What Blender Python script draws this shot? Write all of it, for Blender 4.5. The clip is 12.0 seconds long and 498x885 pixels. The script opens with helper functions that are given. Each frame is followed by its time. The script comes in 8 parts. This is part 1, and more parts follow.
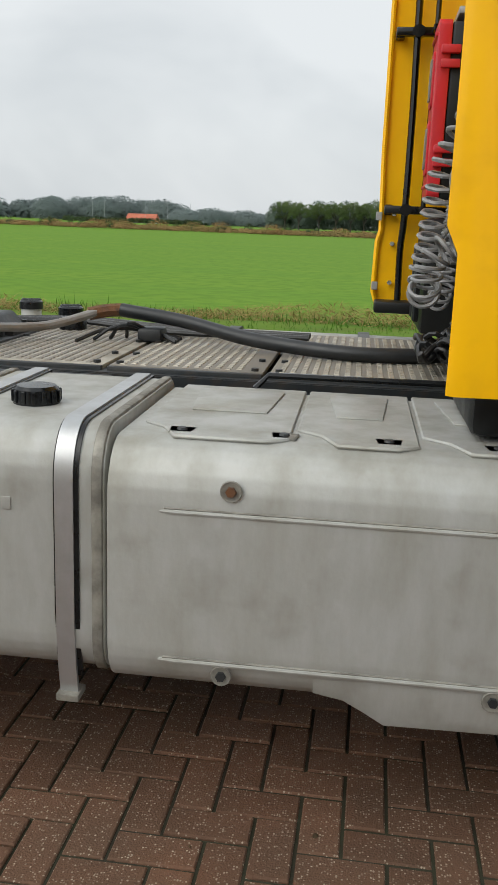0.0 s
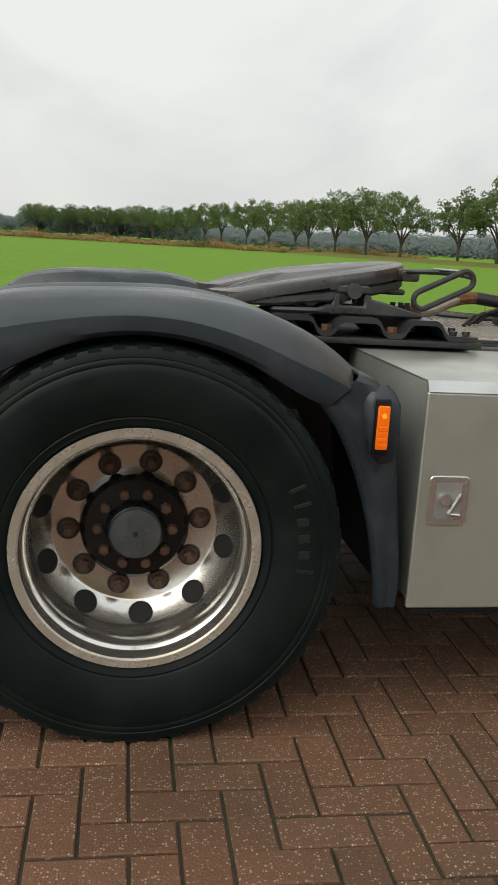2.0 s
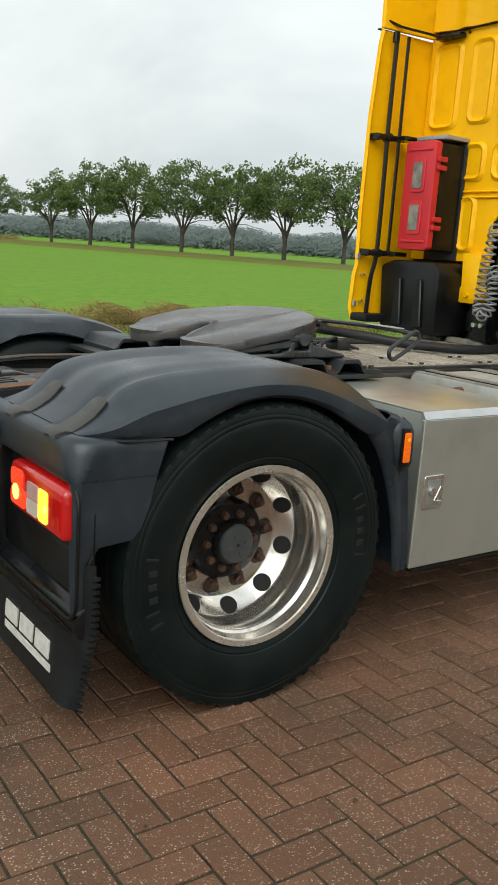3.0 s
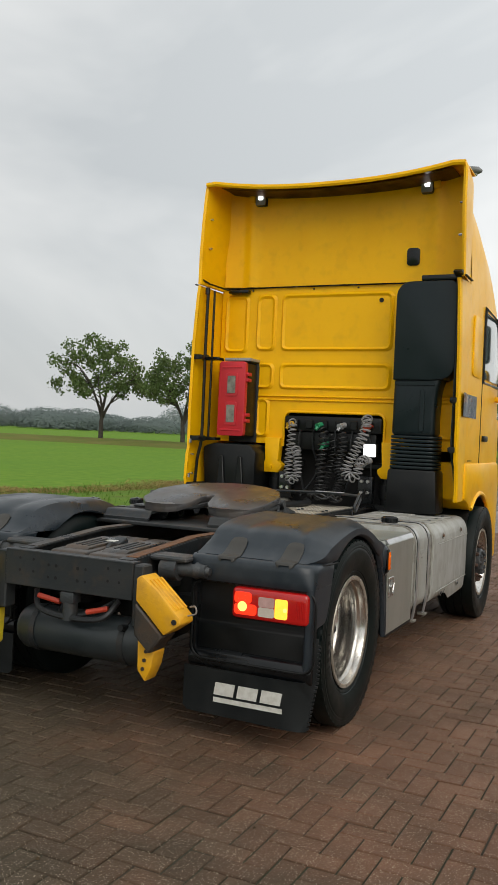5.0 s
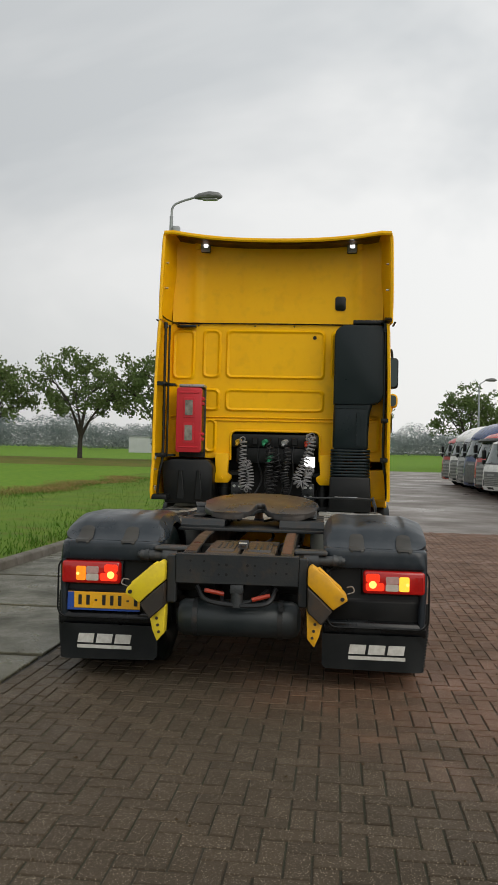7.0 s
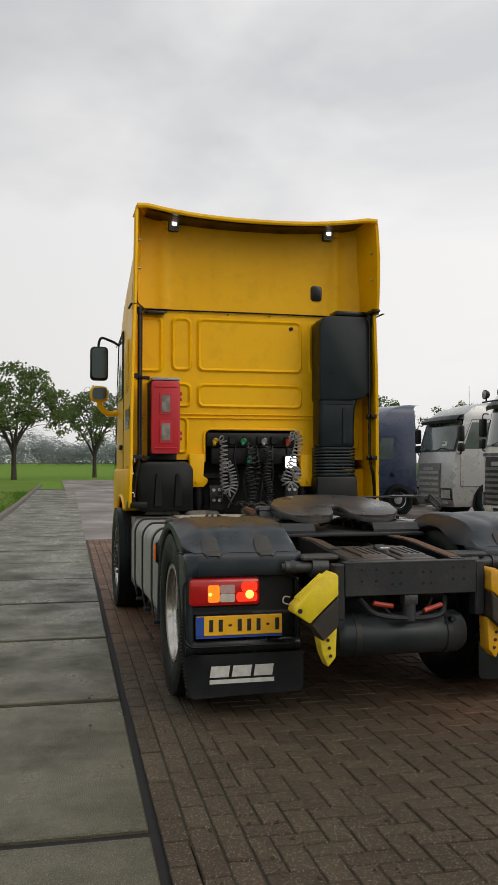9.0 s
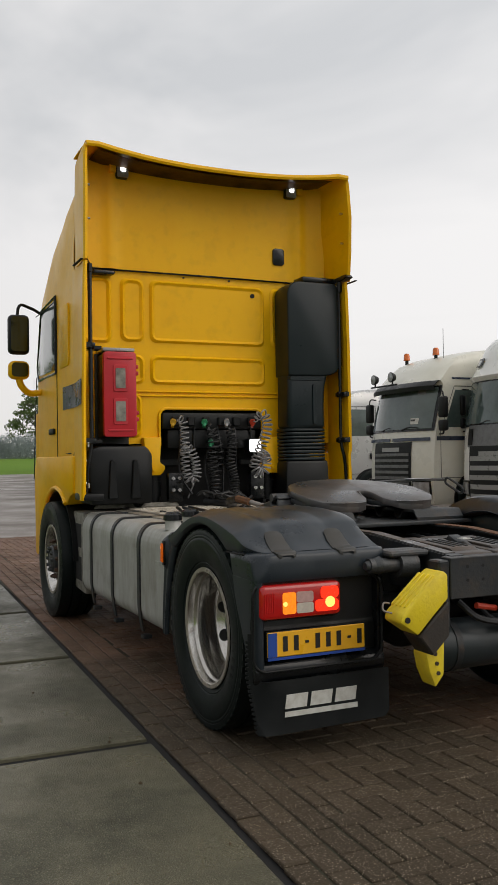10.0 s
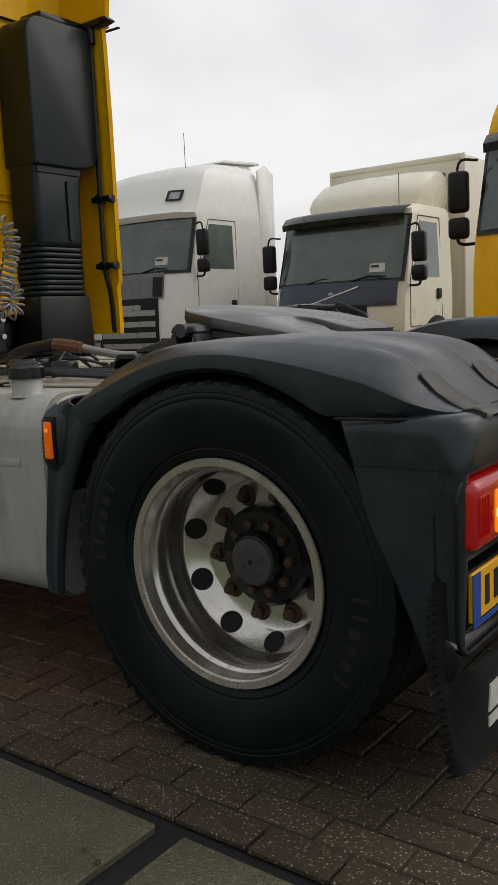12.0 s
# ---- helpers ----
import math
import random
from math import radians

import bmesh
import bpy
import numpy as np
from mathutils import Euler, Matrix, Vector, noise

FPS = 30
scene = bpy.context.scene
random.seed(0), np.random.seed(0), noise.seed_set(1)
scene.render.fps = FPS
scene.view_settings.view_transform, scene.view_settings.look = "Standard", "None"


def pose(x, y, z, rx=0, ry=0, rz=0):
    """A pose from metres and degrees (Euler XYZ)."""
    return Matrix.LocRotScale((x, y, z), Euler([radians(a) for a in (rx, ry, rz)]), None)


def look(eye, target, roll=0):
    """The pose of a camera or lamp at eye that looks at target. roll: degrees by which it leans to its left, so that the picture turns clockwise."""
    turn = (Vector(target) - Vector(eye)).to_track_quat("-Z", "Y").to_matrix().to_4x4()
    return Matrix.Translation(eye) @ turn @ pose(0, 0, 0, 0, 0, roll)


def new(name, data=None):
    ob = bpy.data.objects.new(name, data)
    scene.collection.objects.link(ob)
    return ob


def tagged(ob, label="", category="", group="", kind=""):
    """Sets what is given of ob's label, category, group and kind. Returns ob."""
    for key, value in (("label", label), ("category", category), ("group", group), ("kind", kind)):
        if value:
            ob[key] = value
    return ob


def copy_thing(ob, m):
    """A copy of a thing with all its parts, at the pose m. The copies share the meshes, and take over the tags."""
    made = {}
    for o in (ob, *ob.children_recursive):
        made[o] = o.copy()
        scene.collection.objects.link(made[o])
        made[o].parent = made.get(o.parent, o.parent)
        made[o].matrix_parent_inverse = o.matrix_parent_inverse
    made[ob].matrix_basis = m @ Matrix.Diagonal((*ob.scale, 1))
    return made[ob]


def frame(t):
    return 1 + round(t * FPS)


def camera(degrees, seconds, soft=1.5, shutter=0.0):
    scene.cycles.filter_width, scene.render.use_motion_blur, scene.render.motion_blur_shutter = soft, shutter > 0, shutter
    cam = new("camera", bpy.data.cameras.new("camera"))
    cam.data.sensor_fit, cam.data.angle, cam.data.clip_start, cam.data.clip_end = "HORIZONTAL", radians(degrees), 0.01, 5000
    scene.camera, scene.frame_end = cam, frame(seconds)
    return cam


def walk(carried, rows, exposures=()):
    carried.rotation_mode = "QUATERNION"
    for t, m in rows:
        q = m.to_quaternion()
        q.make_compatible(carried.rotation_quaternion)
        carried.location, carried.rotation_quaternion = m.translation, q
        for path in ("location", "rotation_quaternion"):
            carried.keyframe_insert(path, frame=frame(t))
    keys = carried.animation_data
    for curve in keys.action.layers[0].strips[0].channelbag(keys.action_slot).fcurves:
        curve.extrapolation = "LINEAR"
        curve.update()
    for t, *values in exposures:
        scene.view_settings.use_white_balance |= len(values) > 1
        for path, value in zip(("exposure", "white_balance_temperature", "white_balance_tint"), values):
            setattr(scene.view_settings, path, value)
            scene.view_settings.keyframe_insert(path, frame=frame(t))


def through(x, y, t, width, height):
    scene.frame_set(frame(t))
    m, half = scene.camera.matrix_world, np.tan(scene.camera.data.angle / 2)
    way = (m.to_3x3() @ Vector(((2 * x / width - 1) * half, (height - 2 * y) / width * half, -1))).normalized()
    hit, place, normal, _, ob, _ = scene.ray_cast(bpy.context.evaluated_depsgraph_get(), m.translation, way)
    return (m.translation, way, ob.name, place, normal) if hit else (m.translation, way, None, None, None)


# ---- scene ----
cam = camera(31.8, 12.0)
PATH = [
    (0, (2.548, -3.104, 1.46), (2.288, -1.179, 0.987), 2.1),
    (0.5, (1.916, -3.333, 1.404), (1.615, -1.397, 1.0), 2.0),
    (1, (1.298, -3.456, 1.377), (0.974, -1.523, 0.979), 1.7),
    (1.5, (0.616, -3.411, 1.314), (0.445, -1.461, 0.906), 2.6),
    (2, (-0.032, -3.358, 1.28), (0.261, -1.428, 0.845), 3.5),
    (2.5, (-0.819, -3.432, 1.384), (-0.034, -1.658, 0.897), 4.0),
    (3, (-1.625, -3.513, 1.51), (-0.506, -1.91, 1.088), 4.0),
    (3.5, (-2.505, -3.485, 1.648), (-1.067, -2.111, 1.434), 4.1),
    (3.7, (-2.849, -3.415, 1.584), (-1.316, -2.138, 1.443), 4.3),
    (5.3, (-5.177, -2.668, 1.587), (-3.341, -1.875, 1.578), 2.4),
    (5.5, (-5.494, -2.487, 1.612), (-3.631, -1.758, 1.606), 2.3),
    (6, (-6.052, -1.981, 1.606), (-4.135, -1.41, 1.62), 1.8),
    (6.5, (-6.494, -1.376, 1.586), (-4.531, -0.99, 1.614), 1.5),
    (7, (-6.75, -0.668, 1.6), (-4.761, -0.468, 1.628), 1.4),
    (7.5, (-6.83, 0.113, 1.604), (-4.831, 0.138, 1.632), 1.2),
    (7.7, (-6.782, 0.402, 1.557), (-4.783, 0.348, 1.591), 1.0),
    (9.3, (-5.364, 2.321, 1.451), (-3.44, 1.778, 1.514), -0.4),
    (9.5, (-5.067, 2.513, 1.428), (-3.169, 1.886, 1.493), -0.7),
    (10, (-4.381, 2.873, 1.409), (-2.546, 2.079, 1.447), -0.9),
    (10.5, (-3.657, 3.104, 1.361), (-1.914, 2.124, 1.353), -1.0),
    (11, (-2.898, 3.156, 1.309), (-1.275, 1.991, 1.228), -1.5),
    (11.5, (-2.125, 3.132, 1.243), (-0.694, 1.745, 1.071), -1.9),
    (12, (-1.442, 3.012, 1.2), (-0.26, 1.423, 0.916), -2.6),
]
walk(cam, [(t, look(eye, target, roll)) for t, eye, target, roll in PATH],
     exposures=[(0, 0.42, 6300, 8.5), (0.6, 0.29, 6400, 8.5), (1.2, 0.32, 6550, 8), (1.9, 0.42, 6650, 8), (2.5, 0.60, 6600, 8), (3.5, 0.58, 6250, 2), (5.5, 0.05, 6600, 10.5), (7.5, -0.05, 6600, 10), (9.5, -0.16, 6650, 12.5), (12.0, -0.18, 6550, 12.5)])

# ---- sky and sun ----
world = bpy.data.worlds.new("overcast_sky")
scene.world = world
world.use_nodes = True
wn, wl = world.node_tree.nodes, world.node_tree.links
wn.clear()
w_out, w_bg = wn.new("ShaderNodeOutputWorld"), wn.new("ShaderNodeBackground")
w_sky = wn.new("ShaderNodeTexSky")
w_sky.sky_type, w_sky.sun_disc = "NISHITA", False
w_sky.sun_elevation, w_sky.sun_rotation = radians(41), radians(228)
w_sky.air_density, w_sky.dust_density = 1.0, 4.0
w_co, w_map, w_noise, w_ramp = wn.new("ShaderNodeTexCoord"), wn.new("ShaderNodeMapping"), wn.new("ShaderNodeTexNoise"), wn.new("ShaderNodeValToRGB")
w_map.inputs["Scale"].default_value = (1.2, 1.2, 2.0)
w_noise.inputs["Scale"].default_value, w_noise.inputs["Detail"].default_value, w_noise.inputs["Roughness"].default_value = 1.35, 5.0, 0.55
w_noise.inputs["Distortion"].default_value = 0.5
w_ramp.color_ramp.elements[0].position, w_ramp.color_ramp.elements[0].color = 0.36, (0.575, 0.600, 0.612, 1)
w_ramp.color_ramp.elements[1].position, w_ramp.color_ramp.elements[1].color = 0.62, (0.825, 0.832, 0.825, 1)
w_scale = wn.new("ShaderNodeVectorMath")
w_scale.operation = "SCALE"
w_scale.inputs["Scale"].default_value = 0.10
w_mix = wn.new("ShaderNodeMix")
w_mix.data_type = "RGBA"
w_mix.inputs["Factor"].default_value = 0.9
wl.new(w_co.outputs["Generated"], w_map.inputs["Vector"])
wl.new(w_map.outputs["Vector"], w_noise.inputs["Vector"])
wl.new(w_noise.outputs["Fac"], w_ramp.inputs["Fac"])
wl.new(w_sky.outputs["Color"], w_scale.inputs[0])
wl.new(w_scale.outputs["Vector"], w_mix.inputs["A"])
wl.new(w_ramp.outputs["Color"], w_mix.inputs["B"])
# the cloud cover is thinner, and brighter, towards the sun
w_dot, w_rng, w_gain = wn.new("ShaderNodeVectorMath"), wn.new("ShaderNodeMapRange"), wn.new("ShaderNodeVectorMath")
w_dot.operation, w_gain.operation = "DOT_PRODUCT", "SCALE"
w_dot.inputs[1].default_value = (0.15, -0.83, 0.53)
w_rng.inputs["From Min"].default_value, w_rng.inputs["From Max"].default_value = -0.8, 0.9
w_rng.inputs["To Min"].default_value, w_rng.inputs["To Max"].default_value = 0.80, 1.32
w_rng.interpolation_type = "SMOOTHSTEP"
wl.new(w_co.outputs["Generated"], w_dot.inputs[0])
wl.new(w_dot.outputs["Value"], w_rng.inputs["Value"])
wl.new(w_mix.outputs["Result"], w_gain.inputs[0])
wl.new(w_rng.outputs["Result"], w_gain.inputs["Scale"])
wl.new(w_gain.outputs["Vector"], w_bg.inputs["Color"])
wl.new(w_bg.outputs["Background"], w_out.inputs["Surface"])
w_bg.inputs["Strength"].default_value = 1.0

sun = new("sun", bpy.data.lights.new("sun", "SUN"))
sun.data.energy, sun.data.angle, sun.data.color = 1.0, radians(50), (1.0, 0.95, 0.86)
sun.matrix_world = look((-19, -17, 22), (0, 0, 0))


# ---- materials ----
def material(name, color, rough=0.5, metal=0.0, second=None, spots=0.5, scale=6.0, bump=0.0, bump_scale=60.0, rough_vary=0.15, coat=0.0, emit=None, alpha_glass=False,
             stretch=(1, 1, 1), third=None, third_scale=40.0, third_amount=0.5, third_lo=0.52, third_hi=0.72, per_object=0.0, per_island=0.0, spec=0.5, laid=False, side_tone=None, dots=False, through=0.0):
    """A two-scale surface: a base colour, wider stains of a second colour, fine grain of a third, uneven gloss and fine relief."""
    m = bpy.data.materials.new(name)
    m.use_nodes = True
    n, l = m.node_tree.nodes, m.node_tree.links
    b = n["Principled BSDF"]
    b.inputs["Base Color"].default_value = (*color, 1)
    b.inputs["Roughness"].default_value, b.inputs["Metallic"].default_value = rough, metal
    b.inputs["Coat Weight"].default_value, b.inputs["Coat Roughness"].default_value = coat, 0.08
    b.inputs["Specular IOR Level"].default_value = spec
    co, mp = n.new("ShaderNodeTexCoord"), n.new("ShaderNodeMapping")
    mp.inputs["Scale"].default_value = stretch
    where = n.new("ShaderNodeNewGeometry").outputs["Position"] if laid else co.outputs["Object"]
    l.new(where, mp.inputs["Vector"])
    wide = n.new("ShaderNodeTexNoise")
    wide.inputs["Scale"].default_value, wide.inputs["Detail"].default_value, wide.inputs["Roughness"].default_value = scale, 6, 0.62
    l.new(mp.outputs["Vector"], wide.inputs["Vector"])
    last = None
    if second:
        ramp = n.new("ShaderNodeValToRGB")
        ramp.color_ramp.elements[0].position, ramp.color_ramp.elements[1].position = max(0.0, spots - 0.16), min(1.0, spots + 0.16)
        l.new(wide.outputs["Fac"], ramp.inputs["Fac"])
        mix = n.new("ShaderNodeMix")
        mix.data_type = "RGBA"
        mix.inputs["A"].default_value, mix.inputs["B"].default_value = (*color, 1), (*second, 1)
        l.new(ramp.outputs["Color"], mix.inputs["Factor"])
        last = mix.outputs["Result"]
    if side_tone:
        # a darker tone of paving that begins along an uneven slanting line
        dot, add, rng = n.new("ShaderNodeVectorMath"), n.new("ShaderNodeMath"), n.new("ShaderNodeMapRange")
        dot.operation, add.operation = "DOT_PRODUCT", "ADD"
        dot.inputs[1].default_value = (-0.30, 0.36, 0)
        l.new(where, dot.inputs[0])
        l.new(dot.outputs["Value"], add.inputs[0])
        l.new(wide.outputs["Fac"], add.inputs[1])
        rng.inputs["From Min"].default_value, rng.inputs["From Max"].default_value = 0.0, 1.0
        rng.inputs["To Max"].default_value = 0.95
        rng.interpolation_type = "SMOOTHSTEP"
        l.new(add.outputs[0], rng.inputs["Value"])
        mix = n.new("ShaderNodeMix")
        mix.data_type = "RGBA"
        mix.inputs["B"].default_value = (*side_tone, 1)
        l.new(last, mix.inputs["A"])
        l.new(rng.outputs["Result"], mix.inputs["Factor"])
        last = mix.outputs["Result"]
    if third:
        if dots:
            # single grains of aggregate: round specks in some of the cells
            fine, pick, keep = n.new("ShaderNodeTexVoronoi"), n.new("ShaderNodeSeparateColor"), n.new("ShaderNodeMapRange")
            fine.inputs["Scale"].default_value = third_scale
            l.new(where, fine.inputs["Vector"])
            l.new(fine.outputs["Color"], pick.inputs["Color"])
            keep.inputs["From Min"].default_value, keep.inputs["From Max"].default_value = third_lo, third_hi
            l.new(pick.outputs["Red"], keep.inputs["Value"])
            disc = n.new("ShaderNodeMapRange")
            disc.inputs["From Min"].default_value, disc.inputs["From Max"].default_value = 0.50, 0.28
            l.new(fine.outputs["Distance"], disc.inputs["Value"])
            ramp = n.new("ShaderNodeMath")
            ramp.operation = "MULTIPLY"
            l.new(keep.outputs["Result"], ramp.inputs[0])
            l.new(disc.outputs["Result"], ramp.inputs[1])
            grains = ramp.outputs[0]
        else:
            fine = n.new("ShaderNodeTexNoise")
            fine.inputs["Scale"].default_value, fine.inputs["Detail"].default_value = third_scale, 4
            l.new(where, fine.inputs["Vector"])
            ramp = n.new("ShaderNodeValToRGB")
            ramp.color_ramp.elements[0].position, ramp.color_ramp.elements[1].position = third_lo, third_hi
            l.new(fine.outputs["Fac"], ramp.inputs["Fac"])
            grains = ramp.outputs["Color"]
        mult = n.new("ShaderNodeMath")
        mult.operation = "MULTIPLY"
        mult.inputs[1].default_value = third_amount
        l.new(grains, mult.inputs[0])
        mix = n.new("ShaderNodeMix")
        mix.data_type = "RGBA"
        if last:
            l.new(last, mix.inputs["A"])
        else:
            mix.inputs["A"].default_value = (*color, 1)
        mix.inputs["B"].default_value = (*third, 1)
        l.new(mult.outputs[0], mix.inputs["Factor"])
        last = mix.outputs["Result"]
    for amount, socket in ((per_object, "object"), (per_island, "island")):
        if amount:
            src = n.new("ShaderNodeObjectInfo").outputs["Random"] if socket == "object" else n.new("ShaderNodeNewGeometry").outputs["Random Per Island"]
            rng = n.new("ShaderNodeMapRange")
            rng.inputs["To Min"].default_value, rng.inputs["To Max"].default_value = 1 - amount, 1 + amount
            l.new(src, rng.inputs["Value"])
            hsv = n.new("ShaderNodeHueSaturation")
            l.new(rng.outputs["Result"], hsv.inputs["Value"])
            if last:
                l.new(last, hsv.inputs["Color"])
            else:
                hsv.inputs["Color"].default_value = (*color, 1)
            last = hsv.outputs["Color"]
    if last:
        l.new(last, b.inputs["Base Color"])
    if rough_vary:
        rng = n.new("ShaderNodeMapRange")
        rng.inputs["From Min"].default_value, rng.inputs["From Max"].default_value = 0.3, 0.7
        rng.inputs["To Min"].default_value, rng.inputs["To Max"].default_value = max(0.03, rough - rough_vary), min(1, rough + rough_vary)
        l.new(wide.outputs["Fac"], rng.inputs["Value"])
        l.new(rng.outputs["Result"], b.inputs["Roughness"])
    if bump:
        grain, relief = n.new("ShaderNodeTexNoise"), n.new("ShaderNodeBump")
        grain.inputs["Scale"].default_value, grain.inputs["Detail"].default_value = bump_scale, 5
        relief.inputs["Strength"].default_value, relief.inputs["Distance"].default_value = bump, 0.01
        l.new(where, grain.inputs["Vector"])
        l.new(grain.outputs["Fac"], relief.inputs["Height"])
        l.new(relief.outputs["Normal"], b.inputs["Normal"])
    if emit:
        b.inputs["Emission Color"].default_value, b.inputs["Emission Strength"].default_value = (*emit[:3], 1), emit[3]
    if through:
        # thin leaves let part of the light through
        thin, both = n.new("ShaderNodeBsdfTranslucent"), n.new("ShaderNodeMixShader")
        both.inputs["Fac"].default_value = through
        if last:
            l.new(last, thin.inputs["Color"])
        else:
            thin.inputs["Color"].default_value = (*color, 1)
        l.new(b.outputs["BSDF"], both.inputs[1])
        l.new(thin.outputs["BSDF"], both.inputs[2])
        l.new(both.outputs["Shader"], n["Material Output"].inputs["Surface"])
    return m


YELLOW = material("yellow_cab_paint", (0.92, 0.498, 0.002), 0.38, 0, (0.88, 0.452, 0.002), 0.60, 2.2, 0.04, 25, 0.10, coat=0.03, third=(0.50, 0.25, 0.015), third_scale=9, third_amount=0.18, spec=0.22)
SHADED_SOOT = material("shaded_sooty_lining", (0.150, 0.078, 0.008), 0.6, 0, (0.030, 0.018, 0.005), 0.5, 3.0, 0.1, 40, spec=0.2)
YELLOW_FLAT = material("yellow_chock_plastic", (0.80, 0.62, 0.02), 0.5, 0, (0.62, 0.45, 0.04), 0.6, 9, 0.2, 60)
YELLOW_OCHRE = material("ochre_chock_plastic", (0.75, 0.38, 0.01), 0.5, 0, (0.55, 0.28, 0.03), 0.6, 9, 0.2, 60)
CHOCK_HOLDER = material("brown_chock_bracket", (0.035, 0.03, 0.025), 0.6, 0.2, (0.09, 0.055, 0.03), 0.6, 12, 0.2, 80)
FENDER = material("grey_black_fender_plastic", (0.0135, 0.0205, 0.0275), 0.37, 0, (0.021, 0.029, 0.037), 0.55, 3.5, 0.02, 220, 0.14, third=(0.055, 0.060, 0.065), third_scale=14, third_amount=0.28, spec=0.47)
PAD = material("brownish_pad_plastic", (0.028, 0.027, 0.024), 0.44, 0, (0.044, 0.041, 0.035), 0.5, 9, 0.05, 150, spec=0.4)
BLACK = material("black_plastic", (0.004, 0.005, 0.0055), 0.42, 0, (0.010, 0.011, 0.011), 0.6, 5, 0.08, 150, spec=0.3)
GLOSS_BLACK = material("gloss_black_plastic", (0.004, 0.005, 0.006), 0.24, 0, (0.010, 0.012, 0.013), 0.6, 4, 0.03, 90, spec=0.4)
INTAKE = material("blue_black_moulded_plastic", (0.0040, 0.0105, 0.0130), 0.36, 0, (0.007, 0.0145, 0.0165), 0.55, 3, 0.05, 60, 0.12, spec=0.32)
RUBBER = material("tyre_rubber", (0.0028, 0.0068, 0.0066), 0.44, 0, (0.0062, 0.0105, 0.010), 0.55, 4, 0.03, 160, 0.14, third=(0.024, 0.026, 0.023), third_scale=11, third_amount=0.14, spec=0.20)
TYRE_MARK = material("raised_tyre_lettering", (0.013, 0.015, 0.0145), 0.6, 0, (0.009, 0.010, 0.010), 0.5, 20, spec=0.3)
FLAP = material("rubber_mud_flap", (0.0055, 0.0075, 0.0082), 0.5, 0, (0.014, 0.016, 0.016), 0.6, 6, 0.06, 90, spec=0.3)
CHASSIS = material("grey_painted_chassis", (0.020, 0.024, 0.027), 0.48, 0.1, (0.036, 0.036, 0.034), 0.6, 5, 0.15, 60, 0.15, third=(0.08, 0.048, 0.026), third_scale=15, third_amount=0.35, spec=0.4)
AIRTANK = material("dark_green_grey_air_tank", (0.020, 0.028, 0.031), 0.38, 0.1, (0.032, 0.038, 0.040), 0.6, 5, 0.05, 60)
RUST = material("rusty_steel", (0.10, 0.05, 0.028), 0.7, 0.3, (0.19, 0.085, 0.035), 0.5, 14, 0.5, 70, 0.15, third=(0.04, 0.03, 0.026), third_scale=45, third_amount=0.6)
RUST_PLATE = material("dark_stained_cover_plate", (0.030, 0.030, 0.030), 0.40, 0.1, (0.085, 0.052, 0.028), 0.55, 5, 0.12, 60, 0.2)
GREASY = material("greasy_worn_steel", (0.074, 0.076, 0.080), 0.34, 0.5, (0.105, 0.085, 0.070), 0.55, 3.2, 0.08, 40, 0.14, third=(0.16, 0.155, 0.15), third_scale=9, third_amount=0.35)
CAST = material("grey_cast_iron", (0.040, 0.045, 0.048), 0.48, 0.2, (0.062, 0.062, 0.060), 0.6, 9, 0.3, 70, third=(0.11, 0.07, 0.045), third_scale=16, third_amount=0.3)
ALU = material("dull_stained_aluminium", (0.43, 0.435, 0.415), 0.56, 0.30, (0.33, 0.325, 0.285), 0.54, 2.6, 0.05, 70, 0.10, stretch=(3.0, 3.0, 0.9), third=(0.21, 0.195, 0.15), third_scale=7, third_amount=0.42)
ALU_GRIME_SHADE = material("grimy_shaded_aluminium", (0.30, 0.29, 0.25), 0.6, 0.3, (0.15, 0.14, 0.12), 0.5, 14, 0.3, 70)
STRAP = material("satin_tank_strap", (0.52, 0.53, 0.54), 0.36, 0.75, (0.42, 0.42, 0.41), 0.55, 6, 0.03, 60, 0.1)
STEEL_BOX = material("stainless_tool_box", (0.49, 0.515, 0.475), 0.33, 0.70, (0.42, 0.44, 0.395), 0.55, 1.8, 0.02, 200, 0.1, stretch=(1, 1, 0.35), third=(0.29, 0.30, 0.25), third_scale=5, third_amount=0.34)
CHROME = material("polished_aluminium_rim", (0.64, 0.625, 0.59), 0.22, 0.94, (0.50, 0.47, 0.425), 0.55, 5, 0.02, 60, 0.07, third=(0.25, 0.20, 0.145), third_scale=34, third_amount=0.42, third_lo=0.57, third_hi=0.72)
NUT = material("brown_rusted_nut", (0.062, 0.034, 0.023), 0.6, 0.3, (0.11, 0.058, 0.035), 0.55, 22, 0.3, 80)
HUBCAP = material("dusty_grey_hub_cap", (0.045, 0.055, 0.060), 0.5, 0.2, (0.075, 0.075, 0.072), 0.5, 12, 0.2, 90)
LATCH = material("brushed_latch_metal", (0.34, 0.35, 0.335), 0.4, 0.5, (0.26, 0.265, 0.25), 0.5, 12)
BRIGHT = material("bright_metal", (0.62, 0.62, 0.61), 0.25, 0.9, (0.5, 0.5, 0.49), 0.6, 9)
TREAD = material("worn_tread_plate", (0.49, 0.45, 0.375), 0.5, 0.45, (0.28, 0.26, 0.215), 0.5, 6, 0.1, 60, 0.15, third=(0.22, 0.17, 0.11), third_scale=8, third_amount=0.5)
TREAD_DARK = material("dark_tread_plate", (0.17, 0.16, 0.14), 0.6, 0.2, (0.26, 0.235, 0.195), 0.5, 8)
# near-black stands in for the unlit inside of openings and gaps
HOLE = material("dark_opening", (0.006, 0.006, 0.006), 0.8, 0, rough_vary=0)
